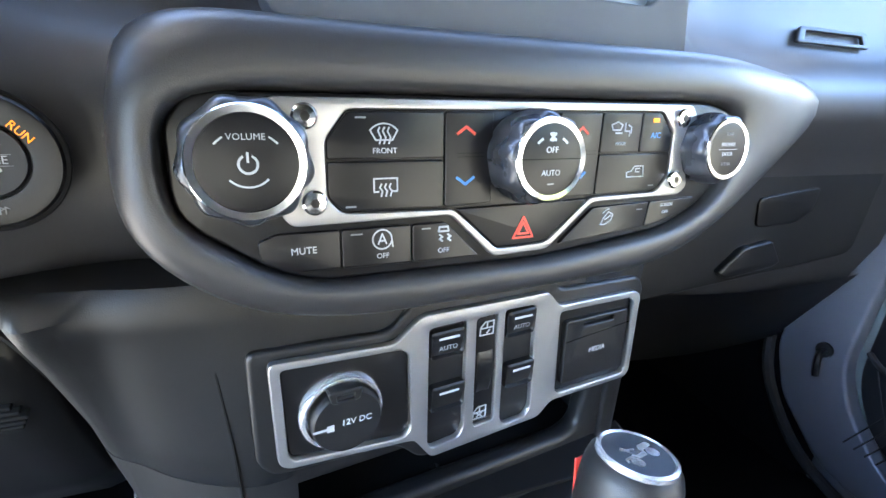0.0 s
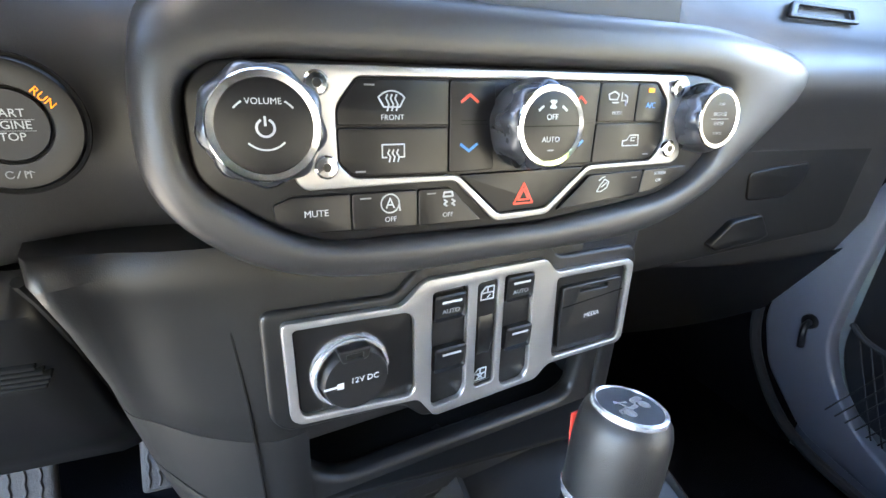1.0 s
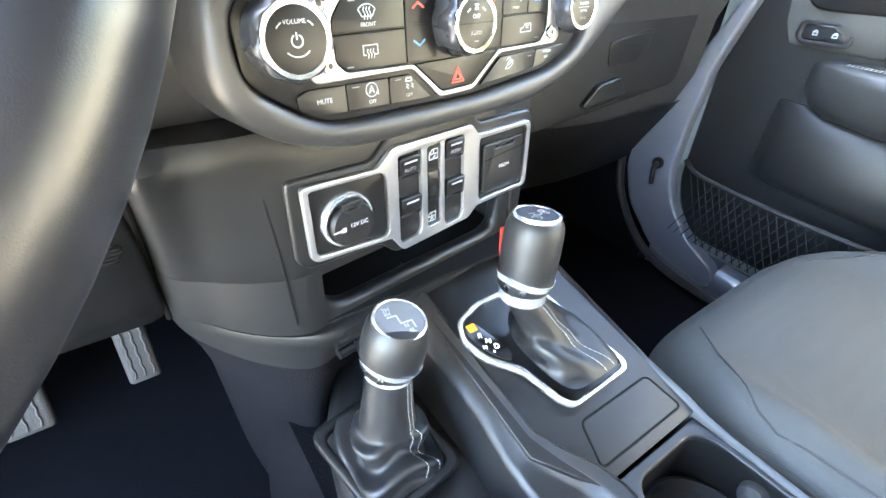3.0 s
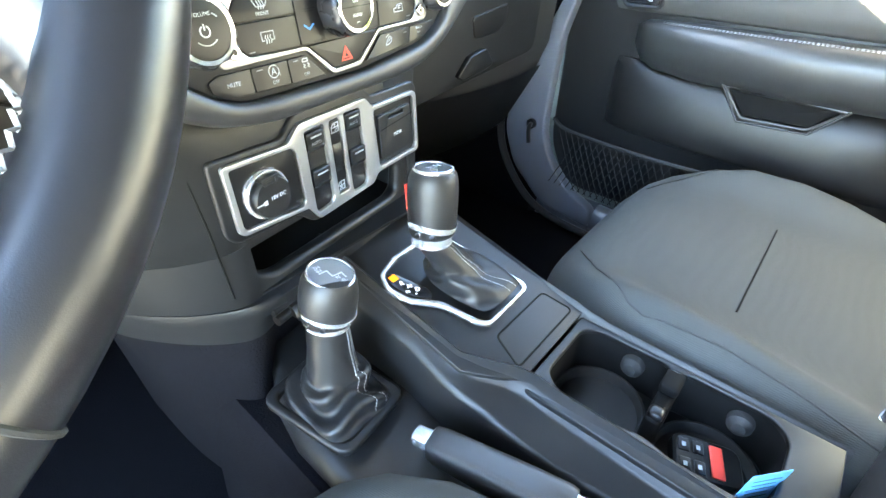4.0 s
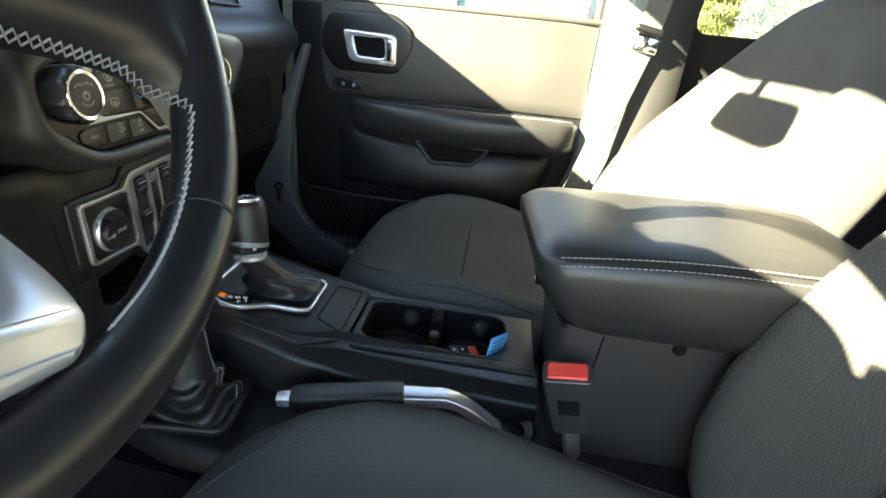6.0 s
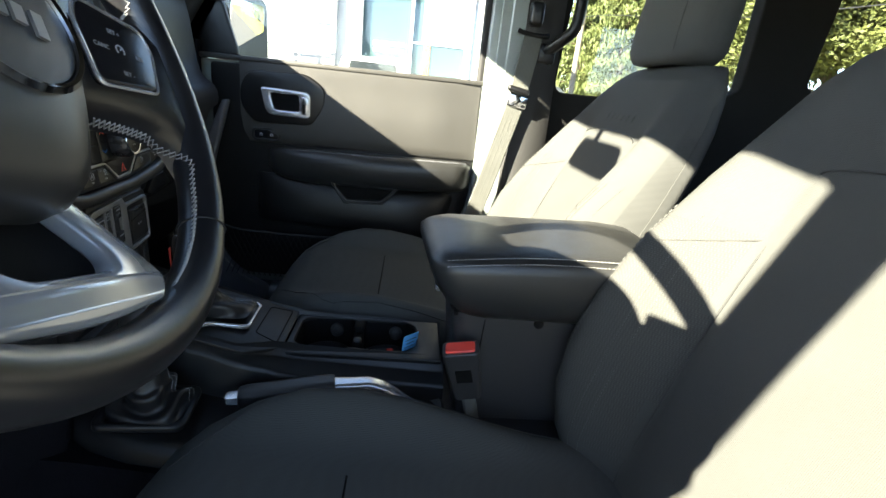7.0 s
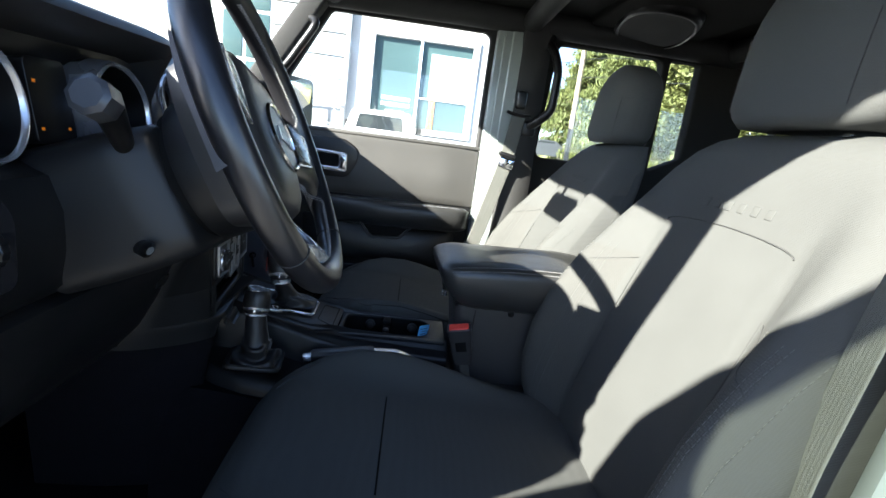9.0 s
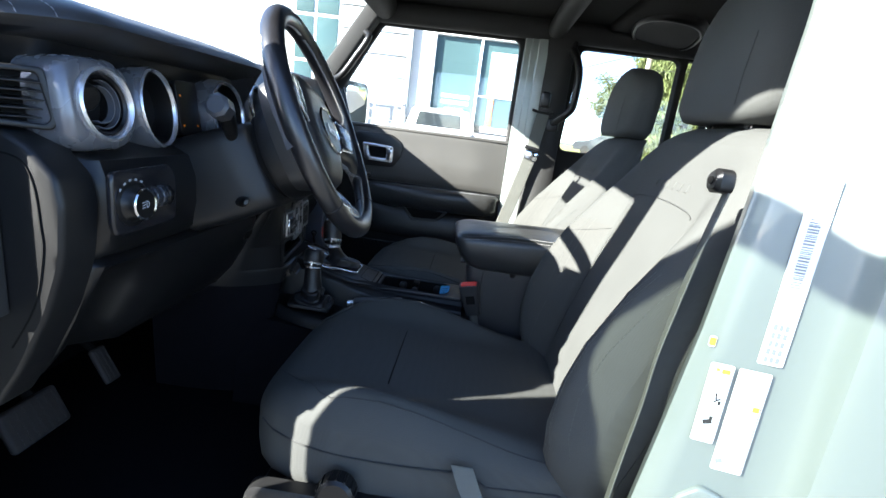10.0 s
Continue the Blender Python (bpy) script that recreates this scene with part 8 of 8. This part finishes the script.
# ---- passenger door ----
def front_door():
    d = thing("front_door", "black passenger door with soft upper panel and armrest", "door", pose(0.72, 0, 0))
    L = lambda x=0.0: face_frame((x, 0, 0), (0, -1, 0), (-1, 0, 0))     # local x -> -y, up z, rising into the cabin
    shell = round_poly([(-0.20, 1.257), (0.555, 1.257), (0.555, 0.93), (0.50, 0.76), (0.40, 0.64), (-0.13, 0.64), (-0.20, 0.74)], [0.01, 0.01, 0.03, 0.05, 0.04, 0.05, 0.04])
    part("door_body", plate(shell, [], 0.055, 0.006, L(0.062)), M_PAINT, d, "sage grey door shell")
    low = round_poly([(-0.165, 1.252), (0.545, 1.252), (0.545, 0.94), (0.49, 0.78), (0.40, 0.665), (-0.11, 0.665), (-0.165, 0.76)], [0.012, 0.012, 0.03, 0.05, 0.04, 0.05, 0.04])
    part("inner_panel", plate(low, [], 0.014, 0.005, L(0.012)), M_PLASTIC, d, "grained black inner panel")
    # soft upper pad, gently bulged
    rings = []
    for z, b in ((1.055, 0.004), (1.06, 0.010), (1.085, 0.016), (1.13, 0.019), (1.16, 0.0185), (1.20, 0.014), (1.235, 0.0125), (1.252, 0.0115), (1.259, 0.0105)):
        ys = [(-0.09 if z > 1.10 else -0.09 + 0.5 * (1.10 - z)) + (0.546 + 0.09) * i / 18 for i in range(19)]
        rings.append([(-b * min(1.0, 0.35 + 4 * min(i, 18 - i) / 18), -y, z) for i, y in enumerate(ys)] + [(0.005, -y, z) for y in reversed(ys)])
    part("upper_pad", loft(rings), M_PAD, d, "soft grained upper pad", crease=60)
    part("sill_trim", rbox(-0.0105, 0.055, -0.552, 0.19, 1.2585, 1.272, 0.005), M_PAD, d, "grey window sill cap")
    # armrest
    rings = []
    for y, out, hz, zc in ((0.02, 0.012, 0.02, 1.015), (0.0, 0.03, 0.036, 1.008), (-0.03, 0.05, 0.042, 1.004), (-0.10, 0.068, 0.046, 1.002), (-0.25, 0.078, 0.047, 1.003), (-0.40, 0.078, 0.046, 1.006), (-0.49, 0.070, 0.044, 1.008), (-0.525, 0.052, 0.040, 1.010), (-0.540, 0.03, 0.03, 1.010)):
        rings.append([(-a * out + 0.004, y, zc + b * hz) for a, b in ((0, 1.0), (0.5, 1.05), (0.8, 0.98), (0.95, 0.8), (1.0, 0.45), (0.98, 0.0), (0.9, -0.5), (0.7, -0.85), (0.35, -1.0), (0, -1.05))])
    ar = part("armrest", loft(rings), M_ARM, d, "padded black armrest", crease=60)
    for off in (0.0, 0.007):
        path = [Vector((-0.7 * o - off * 0.6 + 0.003, y, zc + 1.02 * hz - off * 0.15 + 0.0008)) for y, o, hz, zc in ((-0.03, 0.05, 0.042, 1.004), (-0.10, 0.068, 0.046, 1.002), (-0.25, 0.078, 0.047, 1.003), (-0.40, 0.078, 0.046, 1.006), (-0.49, 0.070, 0.044, 1.008), (-0.525, 0.052, 0.040, 1.010))]
        part("seam", stitches(smooth_line(path, 6), 0.004, 0.002, 0.0007), M_GREYINK, ar, "grey stitching")
    # lower bulge with the pull pocket
    rings = []
    for z, b in ((0.975, 0.02), (0.96, 0.034), (0.93, 0.044), (0.89, 0.046), (0.855, 0.044), (0.842, 0.036), (0.838, 0.016)):
        y0, y1 = 0.055, -0.50 - 0.25 * (z - 0.93)
        rings.append([(-b * (1 - abs(2 * t - 1) ** 6) + 0.002, y0 + (y1 - y0) * t, z - 0.02 * t) for t in [i / 20 for i in range(21)]] + [(0.006, y0 + (y1 - y0) * t, z - 0.02 * t) for t in [1 - i / 20 for i in range(21)]])
    part("lower_bulge", loft(rings), M_PLASTIC, d, "moulded lower panel", crease=60)
    pk = part("pull_pocket", plate(round_poly([(0.155, 0.972), (0.345, 0.968), (0.303, 0.921), (0.198, 0.916)], 0.008), [round_poly([(0.170, 0.966), (0.330, 0.962), (0.298, 0.930), (0.204, 0.926)], 0.006)], 0.010, 0.003, L(-0.043)), M_SMOOTH, d, "angular door pull")
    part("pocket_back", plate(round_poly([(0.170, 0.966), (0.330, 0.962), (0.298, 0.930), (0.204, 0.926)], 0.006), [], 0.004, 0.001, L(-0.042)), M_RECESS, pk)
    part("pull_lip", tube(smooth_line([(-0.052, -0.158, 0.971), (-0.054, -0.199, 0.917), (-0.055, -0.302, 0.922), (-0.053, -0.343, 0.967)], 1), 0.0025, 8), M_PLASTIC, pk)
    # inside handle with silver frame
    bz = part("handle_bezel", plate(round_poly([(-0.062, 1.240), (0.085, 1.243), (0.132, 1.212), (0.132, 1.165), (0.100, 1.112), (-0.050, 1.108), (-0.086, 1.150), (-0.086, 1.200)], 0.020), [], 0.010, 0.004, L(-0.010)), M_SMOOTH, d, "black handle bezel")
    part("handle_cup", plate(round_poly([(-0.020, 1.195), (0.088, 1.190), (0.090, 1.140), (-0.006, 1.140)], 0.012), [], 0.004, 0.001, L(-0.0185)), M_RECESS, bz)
    hh = part("handle", plate(round_poly([(-0.031, 1.202), (0.092, 1.198), (0.098, 1.188), (0.098, 1.136), (0.090, 1.130), (-0.005, 1.132), (-0.018, 1.142)], 0.010), [round_poly([(-0.006, 1.189), (0.068, 1.187), (0.070, 1.146), (0.006, 1.147)], 0.010)], 0.014, 0.004, L(-0.020)), M_SILVER, d, "bright silver door handle")
    part("lock_lever", rbox(-0.040, -0.030, -0.094, -0.076, 1.140, 1.186, 0.003), M_CHROME, hh)
    sb = part("switch_bezel", plate(round_poly([(-0.060, 1.094), (0.012, 1.096), (0.018, 1.088), (0.016, 1.062), (-0.052, 1.060), (-0.062, 1.070)], 0.010), [round_poly([(-0.052, 1.089), (0.007, 1.091), (0.011, 1.086), (0.009, 1.068), (-0.047, 1.066), (-0.054, 1.072)], 0.007)], 0.007, 0.002, L(-0.007)), M_PLASTIC, d)
    part("lock_switch", rbox(-0.013, -0.004, -0.010, 0.054, 1.066, 1.091, 0.003), M_GLOSS, sb)
    for u in (-0.035, -0.008):
        ink(sb, L(-0.0131) @ pose(u, 1.079, 0), [[(-0.003, -0.004), (-0.003, 0.0), (0.003, 0.0), (0.003, -0.004), (-0.003, -0.004)], arc(0, 0, 0.0025, 0, 180, 6)], 0.0006, name="lock_sign")
    # net pocket
    net = part("net_pocket", tube(smooth_line([(-0.030, 0.150, 0.826), (-0.055, 0.10, 0.818), (-0.065, -0.05, 0.814), (-0.060, -0.2, 0.814), (-0.03, -0.36, 0.82)], 6), 0.0045, 8), M_RUBBER, d, "elastic black net pocket")
    bm = bmesh.new()
    for i in range(34):
        y0 = 0.165 - 0.0155 * i
        for sgn in (-1, 1):
            pts = [(-0.032 - 0.030 * math.sin(math.pi * min(1, max(0, (0.168 - (y0 + sgn * 0.065 * t)) / 0.53))) * (1 - 0.5 * t), y0 + sgn * 0.065 * t, 0.817 - 0.14 * t) for t in (0, 0.33, 0.66, 1)]
            if all(-0.37 < p[1] < 0.138 for p in pts):
                add(bm, tube(pts, 0.0012, 5))
    part("mesh", bm, M_RUBBER, net, "black netting")
    # window frame and pane
    out = [(-0.262, 1.265), (-0.022, 1.675), (0.553, 1.675), (0.565, 1.66), (0.565, 1.265)]
    inn = [(-0.190, 1.2662), (-0.195, 1.30), (-0.000, 1.640), (0.010, 1.648), (0.520, 1.648), (0.536, 1.632), (0.536, 1.2662)]
    part("window_frame", plate(round_poly(out, 0.02), [round_poly(inn, [0.0005, 0.02, 0.03, 0.02, 0.05, 0.05, 0.0005])], 0.03, 0.006, L(0.045)), M_RUBBER, d, "black window frame")
    pane = part("pane", plate([(a * 1.0, b) for a, b in inn], [], 0.004, 0.0, L(0.032)), M_GLASS, d, "clear door glass", smooth=False)
    pane.visible_shadow = False
    q = part("quarter_trim", plate(round_poly([(-0.255, 1.268), (-0.10, 1.268), (-0.10, 1.285), (-0.135, 1.40), (-0.18, 1.40)], 0.012), [], 0.02, 0.005, L(0.035)), M_SMOOTH, d, "black triangular corner cover")


front_door()


def door_mirror():
    m = thing("door_mirror", "black square door mirror outside the passenger window", "mirror", pose(0.90, 0.155, 1.345, 0, 0, -24))
    part("housing", loft([[(x, 0.065, z) for x, z in round_poly([(-0.065, -0.085), (0.10, -0.085), (0.10, 0.085), (-0.065, 0.085)], 0.03, 5)], [(x * 1.05, 0.0, z * 1.08) for x, z in round_poly([(-0.065, -0.085), (0.10, -0.085), (0.10, 0.085), (-0.065, 0.085)], 0.03, 5)], [(x * 1.05, -0.02, z * 1.08) for x, z in round_poly([(-0.065, -0.085), (0.10, -0.085), (0.10, 0.085), (-0.065, 0.085)], 0.03, 5)]]), M_SMOOTH, m, "black plastic housing", crease=50)
    part("mirror_glass", plate(round_poly([(-0.058, -0.080), (0.093, -0.080), (0.093, 0.080), (-0.058, 0.080)], 0.02), [], 0.003, 0.0005, face_frame((0, -0.021, 0), (1, 0.0, 0), (0.05, -1, -0.10)) @ Matrix.Scale(0.93, 4)), M_MIRROR, m, "mirror glass")
    part("foot", tube([(-0.06, 0.02, -0.05), (-0.16, 0.05, -0.08)], 0.025, 12), M_SMOOTH, m)


door_mirror()


def rear_view_mirror():
    m = thing("rear_view_mirror", "black rear-view mirror under the windscreen header", "mirror", pose(-0.108, 0.045, 1.627, 0, 0, 0))
    o = round_poly([(-0.125, -0.03), (-0.11, 0.036), (0.11, 0.036), (0.125, -0.03), (0.10, -0.038), (-0.10, -0.038)], 0.02, 5)
    part("housing", loft([[(x * k, y, z * k) for x, z in o] for k, y in ((0.75, 0.04), (0.95, 0.025), (1, 0.0), (0.98, -0.004))]), M_SMOOTH, m, crease=50)
    part("mirror_glass", loft([[(x * 0.93, -0.0045, z * 0.88) for x, z in o], [(x * 0.93, -0.006, z * 0.88) for x, z in o]]), M_MIRROR, m, "mirror glass")
    part("stem", tube(smooth_line([(0, 0.03, 0.01), (0, 0.055, 0.05), (0, 0.05, 0.10)], 4), 0.012, 10), M_SMOOTH, m)


rear_view_mirror()


# ---- belts, handles, labels, roof speaker ----
def web(pts, width, name, parent, axis, lab=""):
    """Flat webbing along points, its width along axis."""
    ax = Vector(axis).normalized() * width / 2
    pts = smooth_line(pts, 8)
    rings = []
    for i, p in enumerate(pts):
        d = (pts[min(i + 1, len(pts) - 1)] - pts[max(i - 1, 0)]).normalized()
        a = (ax - d * ax.dot(d)).normalized() * width / 2
        nrm = d.cross(a).normalized()
        lift = lambda q: 0.0007 + 0.0006 * abs(math.sin(4 * math.pi * q)) if abs(q) < 0.97 else 0.0004
        row = [-1 + i / 12 for i in range(25)]
        rings.append([p + a * q - nrm * lift(q) for q in row] + [p + a * q + nrm * lift(q) for q in reversed(row)])
    return part(name, loft(rings), M_WEB, parent, lab, crease=80)


def belt_right():
    b = thing("seat_belt", "dark grey passenger seat belt on the pillar", "seat belt", pose(0, 0, 0), "front seat belts")
    part("height_slider", rbox(0.655, 0.690, -0.676, -0.641, 1.415, 1.472, 0.010), M_SMOOTH, b, "black height slider")
    part("ring", tube(smooth_line([(0.668, -0.618, 1.402), (0.660, -0.635, 1.396), (0.657, -0.675, 1.393), (0.668, -0.696, 1.396)], 4), 0.0055, 10), M_SMOOTH, b, "black belt guide")
    web([(0.664, -0.657, 1.392), (0.660, -0.650, 1.34), (0.655, -0.640, 1.275), (0.653, -0.634, 1.235)], 0.048, "webbing", b, (0.1, -1, 0.0), "dark ribbed webbing")
    part("tongue", rbox(-0.005, 0.005, -0.026, 0.026, -0.021, 0.012, 0.004, m=pose(0.648, -0.637, 1.236, 10, 0, 0)), M_CHROME, b, "chrome belt tongue")
    part("tongue_grip", rbox(-0.010, 0.010, -0.029, 0.029, 0.0, 0.014, 0.005, m=pose(0.648, -0.634, 1.252, 10, 0, 0)), M_SMOOTH, b, "black tongue grip")
    web([(0.651, -0.634, 1.228), (0.652, -0.605, 1.11), (0.652, -0.575, 0.99), (0.652, -0.552, 0.90), (0.654, -0.535, 0.80)], 0.048, "webbing", b, (0.1, -1, 0.0), "grey ribbed webbing")


belt_right()


def belt_left():
    b = thing("seat_belt", "dark grey driver's seat belt hanging on the pillar", "seat belt", pose(0, 0, 0), "front seat belts")
    part("ring", loft([[(x, y, z) for x, z in round_poly([(-0.655 + k, 1.264 + k), (-0.628 - k, 1.260 + k), (-0.622 - k, 1.282 - k), (-0.638, 1.292 - k), (-0.654 + k, 1.287 - k)], 0.006, 4)] for y, k in ((-0.734, 0.004), (-0.731, 0.0), (-0.716, 0.0), (-0.711, 0.004))]), M_SMOOTH, b, "black belt guide")
    part("bolt", lathe([(0.0, 0), (0.005, 0), (0.0045, 0.002), (0.0, 0.0025)], face_frame((-0.640, -0.7108, 1.276), (1, 0, 0), (-0.2, 1, 0)), 20), M_RECESS, b)
    web([(-0.640, -0.732, 1.264), (-0.637, -0.722, 1.203), (-0.635, -0.711, 1.117), (-0.635, -0.702, 1.047), (-0.637, -0.697, 0.973), (-0.640, -0.688, 0.893), (-0.645, -0.675, 0.75), (-0.648, -0.668, 0.63)], 0.046, "webbing", b, (0.94, -0.34, 0), "grey ribbed webbing")
    part("anchor", rbox(-0.665, -0.63, -0.70, -0.64, 0.60, 0.65, 0.008), M_SMOOTH, b)


belt_left()


def pillar_handle():
    g = thing("grab_handle", "black looped grab handle on the door pillar", "handle", pose(0, 0, 0))
    pts = smooth_line([(0.702, -0.728, 1.640), (0.672, -0.745, 1.605), (0.660, -0.760, 1.560), (0.657, -0.764, 1.520), (0.657, -0.763, 1.460), (0.658, -0.758, 1.420), (0.665, -0.738, 1.394), (0.682, -0.708, 1.366), (0.700, -0.69, 1.352)], 6)
    part("grip", tube(pts, 0.0135, 12, squash=1.25), M_SMOOTH, g, "thick black loop")
    part("mount", rbox(0.682, 0.705, -0.745, -0.71, 1.615, 1.665, 0.008), M_SMOOTH, g)
    part("mount", rbox(0.676, 0.700, -0.725, -0.675, 1.330, 1.380, 0.008), M_SMOOTH, g)


pillar_handle()


def roof_speaker():
    s = thing("roof_speaker", "dark oval speaker pod under the headliner", "speaker", face_frame((0.545, -1.005, 1.700), (1, -0.22, 0.0), (0.0, 0.10, -1)))
    sc = lambda k, z: [(0.195 * k * math.copysign(abs(math.cos(a)) ** 0.8, math.cos(a)), 0.105 * k * math.copysign(abs(math.sin(a)) ** 0.8, math.sin(a)), z) for a in [2 * math.pi * i / 48 for i in range(48)]]
    part("pod", loft([sc(1.12, -0.03), sc(1.06, 0.01), sc(1.0, 0.022), sc(0.94, 0.022), sc(0.92, 0.015)]), M_SMOOTH, s, "black pod rim", crease=60)
    part("grille", loft([sc(0.925, 0.010), sc(0.92, 0.0185), sc(0.7, 0.021), sc(0.3, 0.022)]), woven("speaker_grille", (0.05, 0.05, 0.05), 260, 0.8, True), s, "fine dark grille")
    b = whole("sound_bar", rbox(-0.66, 0.66, -1.22, -0.84, 1.700, 1.735, 0.012), M_HEAD, "charcoal sound bar across the roof", "trim", "structure")


roof_speaker()


def jamb_labels():
    face = face_frame((-0.7065, -0.812, 0), (-0.2, -0.98, 0), (-0.98, 0.2, 0))
    def label(u0, v0, u1, v1, lab, lift=0.0):
        t = thing("label", lab, "label", face @ pose(-0.012, 0.008, 0.0008 + lift))
        part("paper", plate(round_poly([(u0, v0), (u1, v0), (u1, v1), (u0, v1)], 0.003), [], 0.0008, 0.0002, None), M_PAPER, t, "white sticker")
        return t
    a = label(-0.0155, 1.070, 0.0115, 1.289, "long white sticker with barcode on the door jamb")
    rows, v = [], 1.262
    rnd = random.Random(3)
    while v > 1.165:
        h = rnd.choice((0.0008, 0.0012, 0.002))
        rows.append((-0.002, v, 0.011, h, 0))
        v -= h + rnd.choice((0.001, 0.0016))
    for r_ in rows:
        part("barcode_stripe", bars([r_], pose(0, 0, 0.0008), 0.0002), M_GREYINK, a, smooth=False)
    part("print_lines", bars([(-0.008 + 0.006 * (k % 3), 1.077 + 0.010 * (k // 3), 0.004, 0.007, 0) for k in range(15)] , pose(0, 0, 0.0008), 0.0002), M_GREYINK, a, "grey lines of small print", smooth=False)
    part("seal_mark", bars([(-0.002, 1.275, 0.010, 0.001, k * 45) for k in range(4)], pose(0, 0, 0.0008), 0.0002), M_GREYINK, a, "round grey mark", smooth=False)
    b = label(-0.063, 0.957, -0.037, 1.062, "white warning sticker with pictograms on the door jamb", 0.006)
    part("warning_sign", bars([(-0.045, 1.053, 0.009, 0.006, 0), (-0.054, 1.054, 0.004, 0.004, 0)], pose(0, 0, 0.0008), 0.0002), M_YELLOW, b, "yellow warning mark", smooth=False)
    part("pictograms", bars([(-0.046, 1.015, 0.009, 0.002, 40), (-0.048, 1.02, 0.002, 0.009, 10), (-0.043, 1.012, 0.003, 0.005, 0), (-0.050, 0.985, 0.010, 0.006, 20), (-0.047, 0.99, 0.004, 0.006, 0)], pose(0, 0, 0.0008), 0.0002), M_BLACKINK, b, "black pictograms", smooth=False)
    c = label(-0.031, 0.922, 0.004, 1.060, "large white tyre sticker on the door jamb", 0.002)
    part("frame_line", bars([(-0.0285, 0.995, 0.0008, 0.115, 0), (0.0025, 0.975, 0.0008, 0.09, 0)], pose(0, 0, 0.0008), 0.0002), M_BLACKINK, c, "thin black border", smooth=False)
    part("corner_mark", bars([(-0.002, 1.012, 0.007, 0.007, 0)], pose(0, 0, 0.0008), 0.0002), M_YELLOW, c, "small yellow mark", smooth=False)
    part("print_lines", bars([(-0.024, 0.935, 0.008, 0.006, 30)], pose(0, 0, 0.0008), 0.0002), M_GREYINK, c, smooth=False)
    d = label(-0.070, 1.078, -0.062, 1.092, "tiny orange sticker on the door jamb")
    part("print", bars([(-0.066, 1.085, 0.007, 0.010, 0)], pose(0, 0, 0.0008), 0.0002), M_YELLOW, d, "orange patch", smooth=False)


jamb_labels()


def striker():
    s = thing("door_striker", "white painted latch striker cover on the jamb", "striker", face_frame((-0.697, -0.765, 0.86), (-0.2, -0.98, 0), (-0.98, 0.2, 0)))
    part("plate", plate(round_poly([(-0.02, -0.045), (0.035, -0.04), (0.03, 0.035), (0.0, 0.045), (-0.028, 0.02)], 0.008), [], 0.012, 0.004, None), M_PAINT, s)
    part("loop", tube(smooth_line([(-0.01, -0.02, 0.01), (-0.01, -0.02, 0.03), (0.015, 0.02, 0.03), (0.015, 0.02, 0.01)], 4), 0.004, 8), M_CHROME, s)


striker()


def red_tag():
    r = thing("red_strap", "thin red strap hanging beside the shifter", "strap", pose(0.0255, -0.036, 0.980))
    part("tab", plate([(-0.0045, 0.013), (0.0045, 0.012), (0.0012, -0.014), (-0.0008, -0.017)], [], 0.0012, 0.0003, face_frame((0, 0, 0), (1, 0.2, 0), (0.2, -1, 0))), M_RED, r, "red fabric tab")


red_tag()
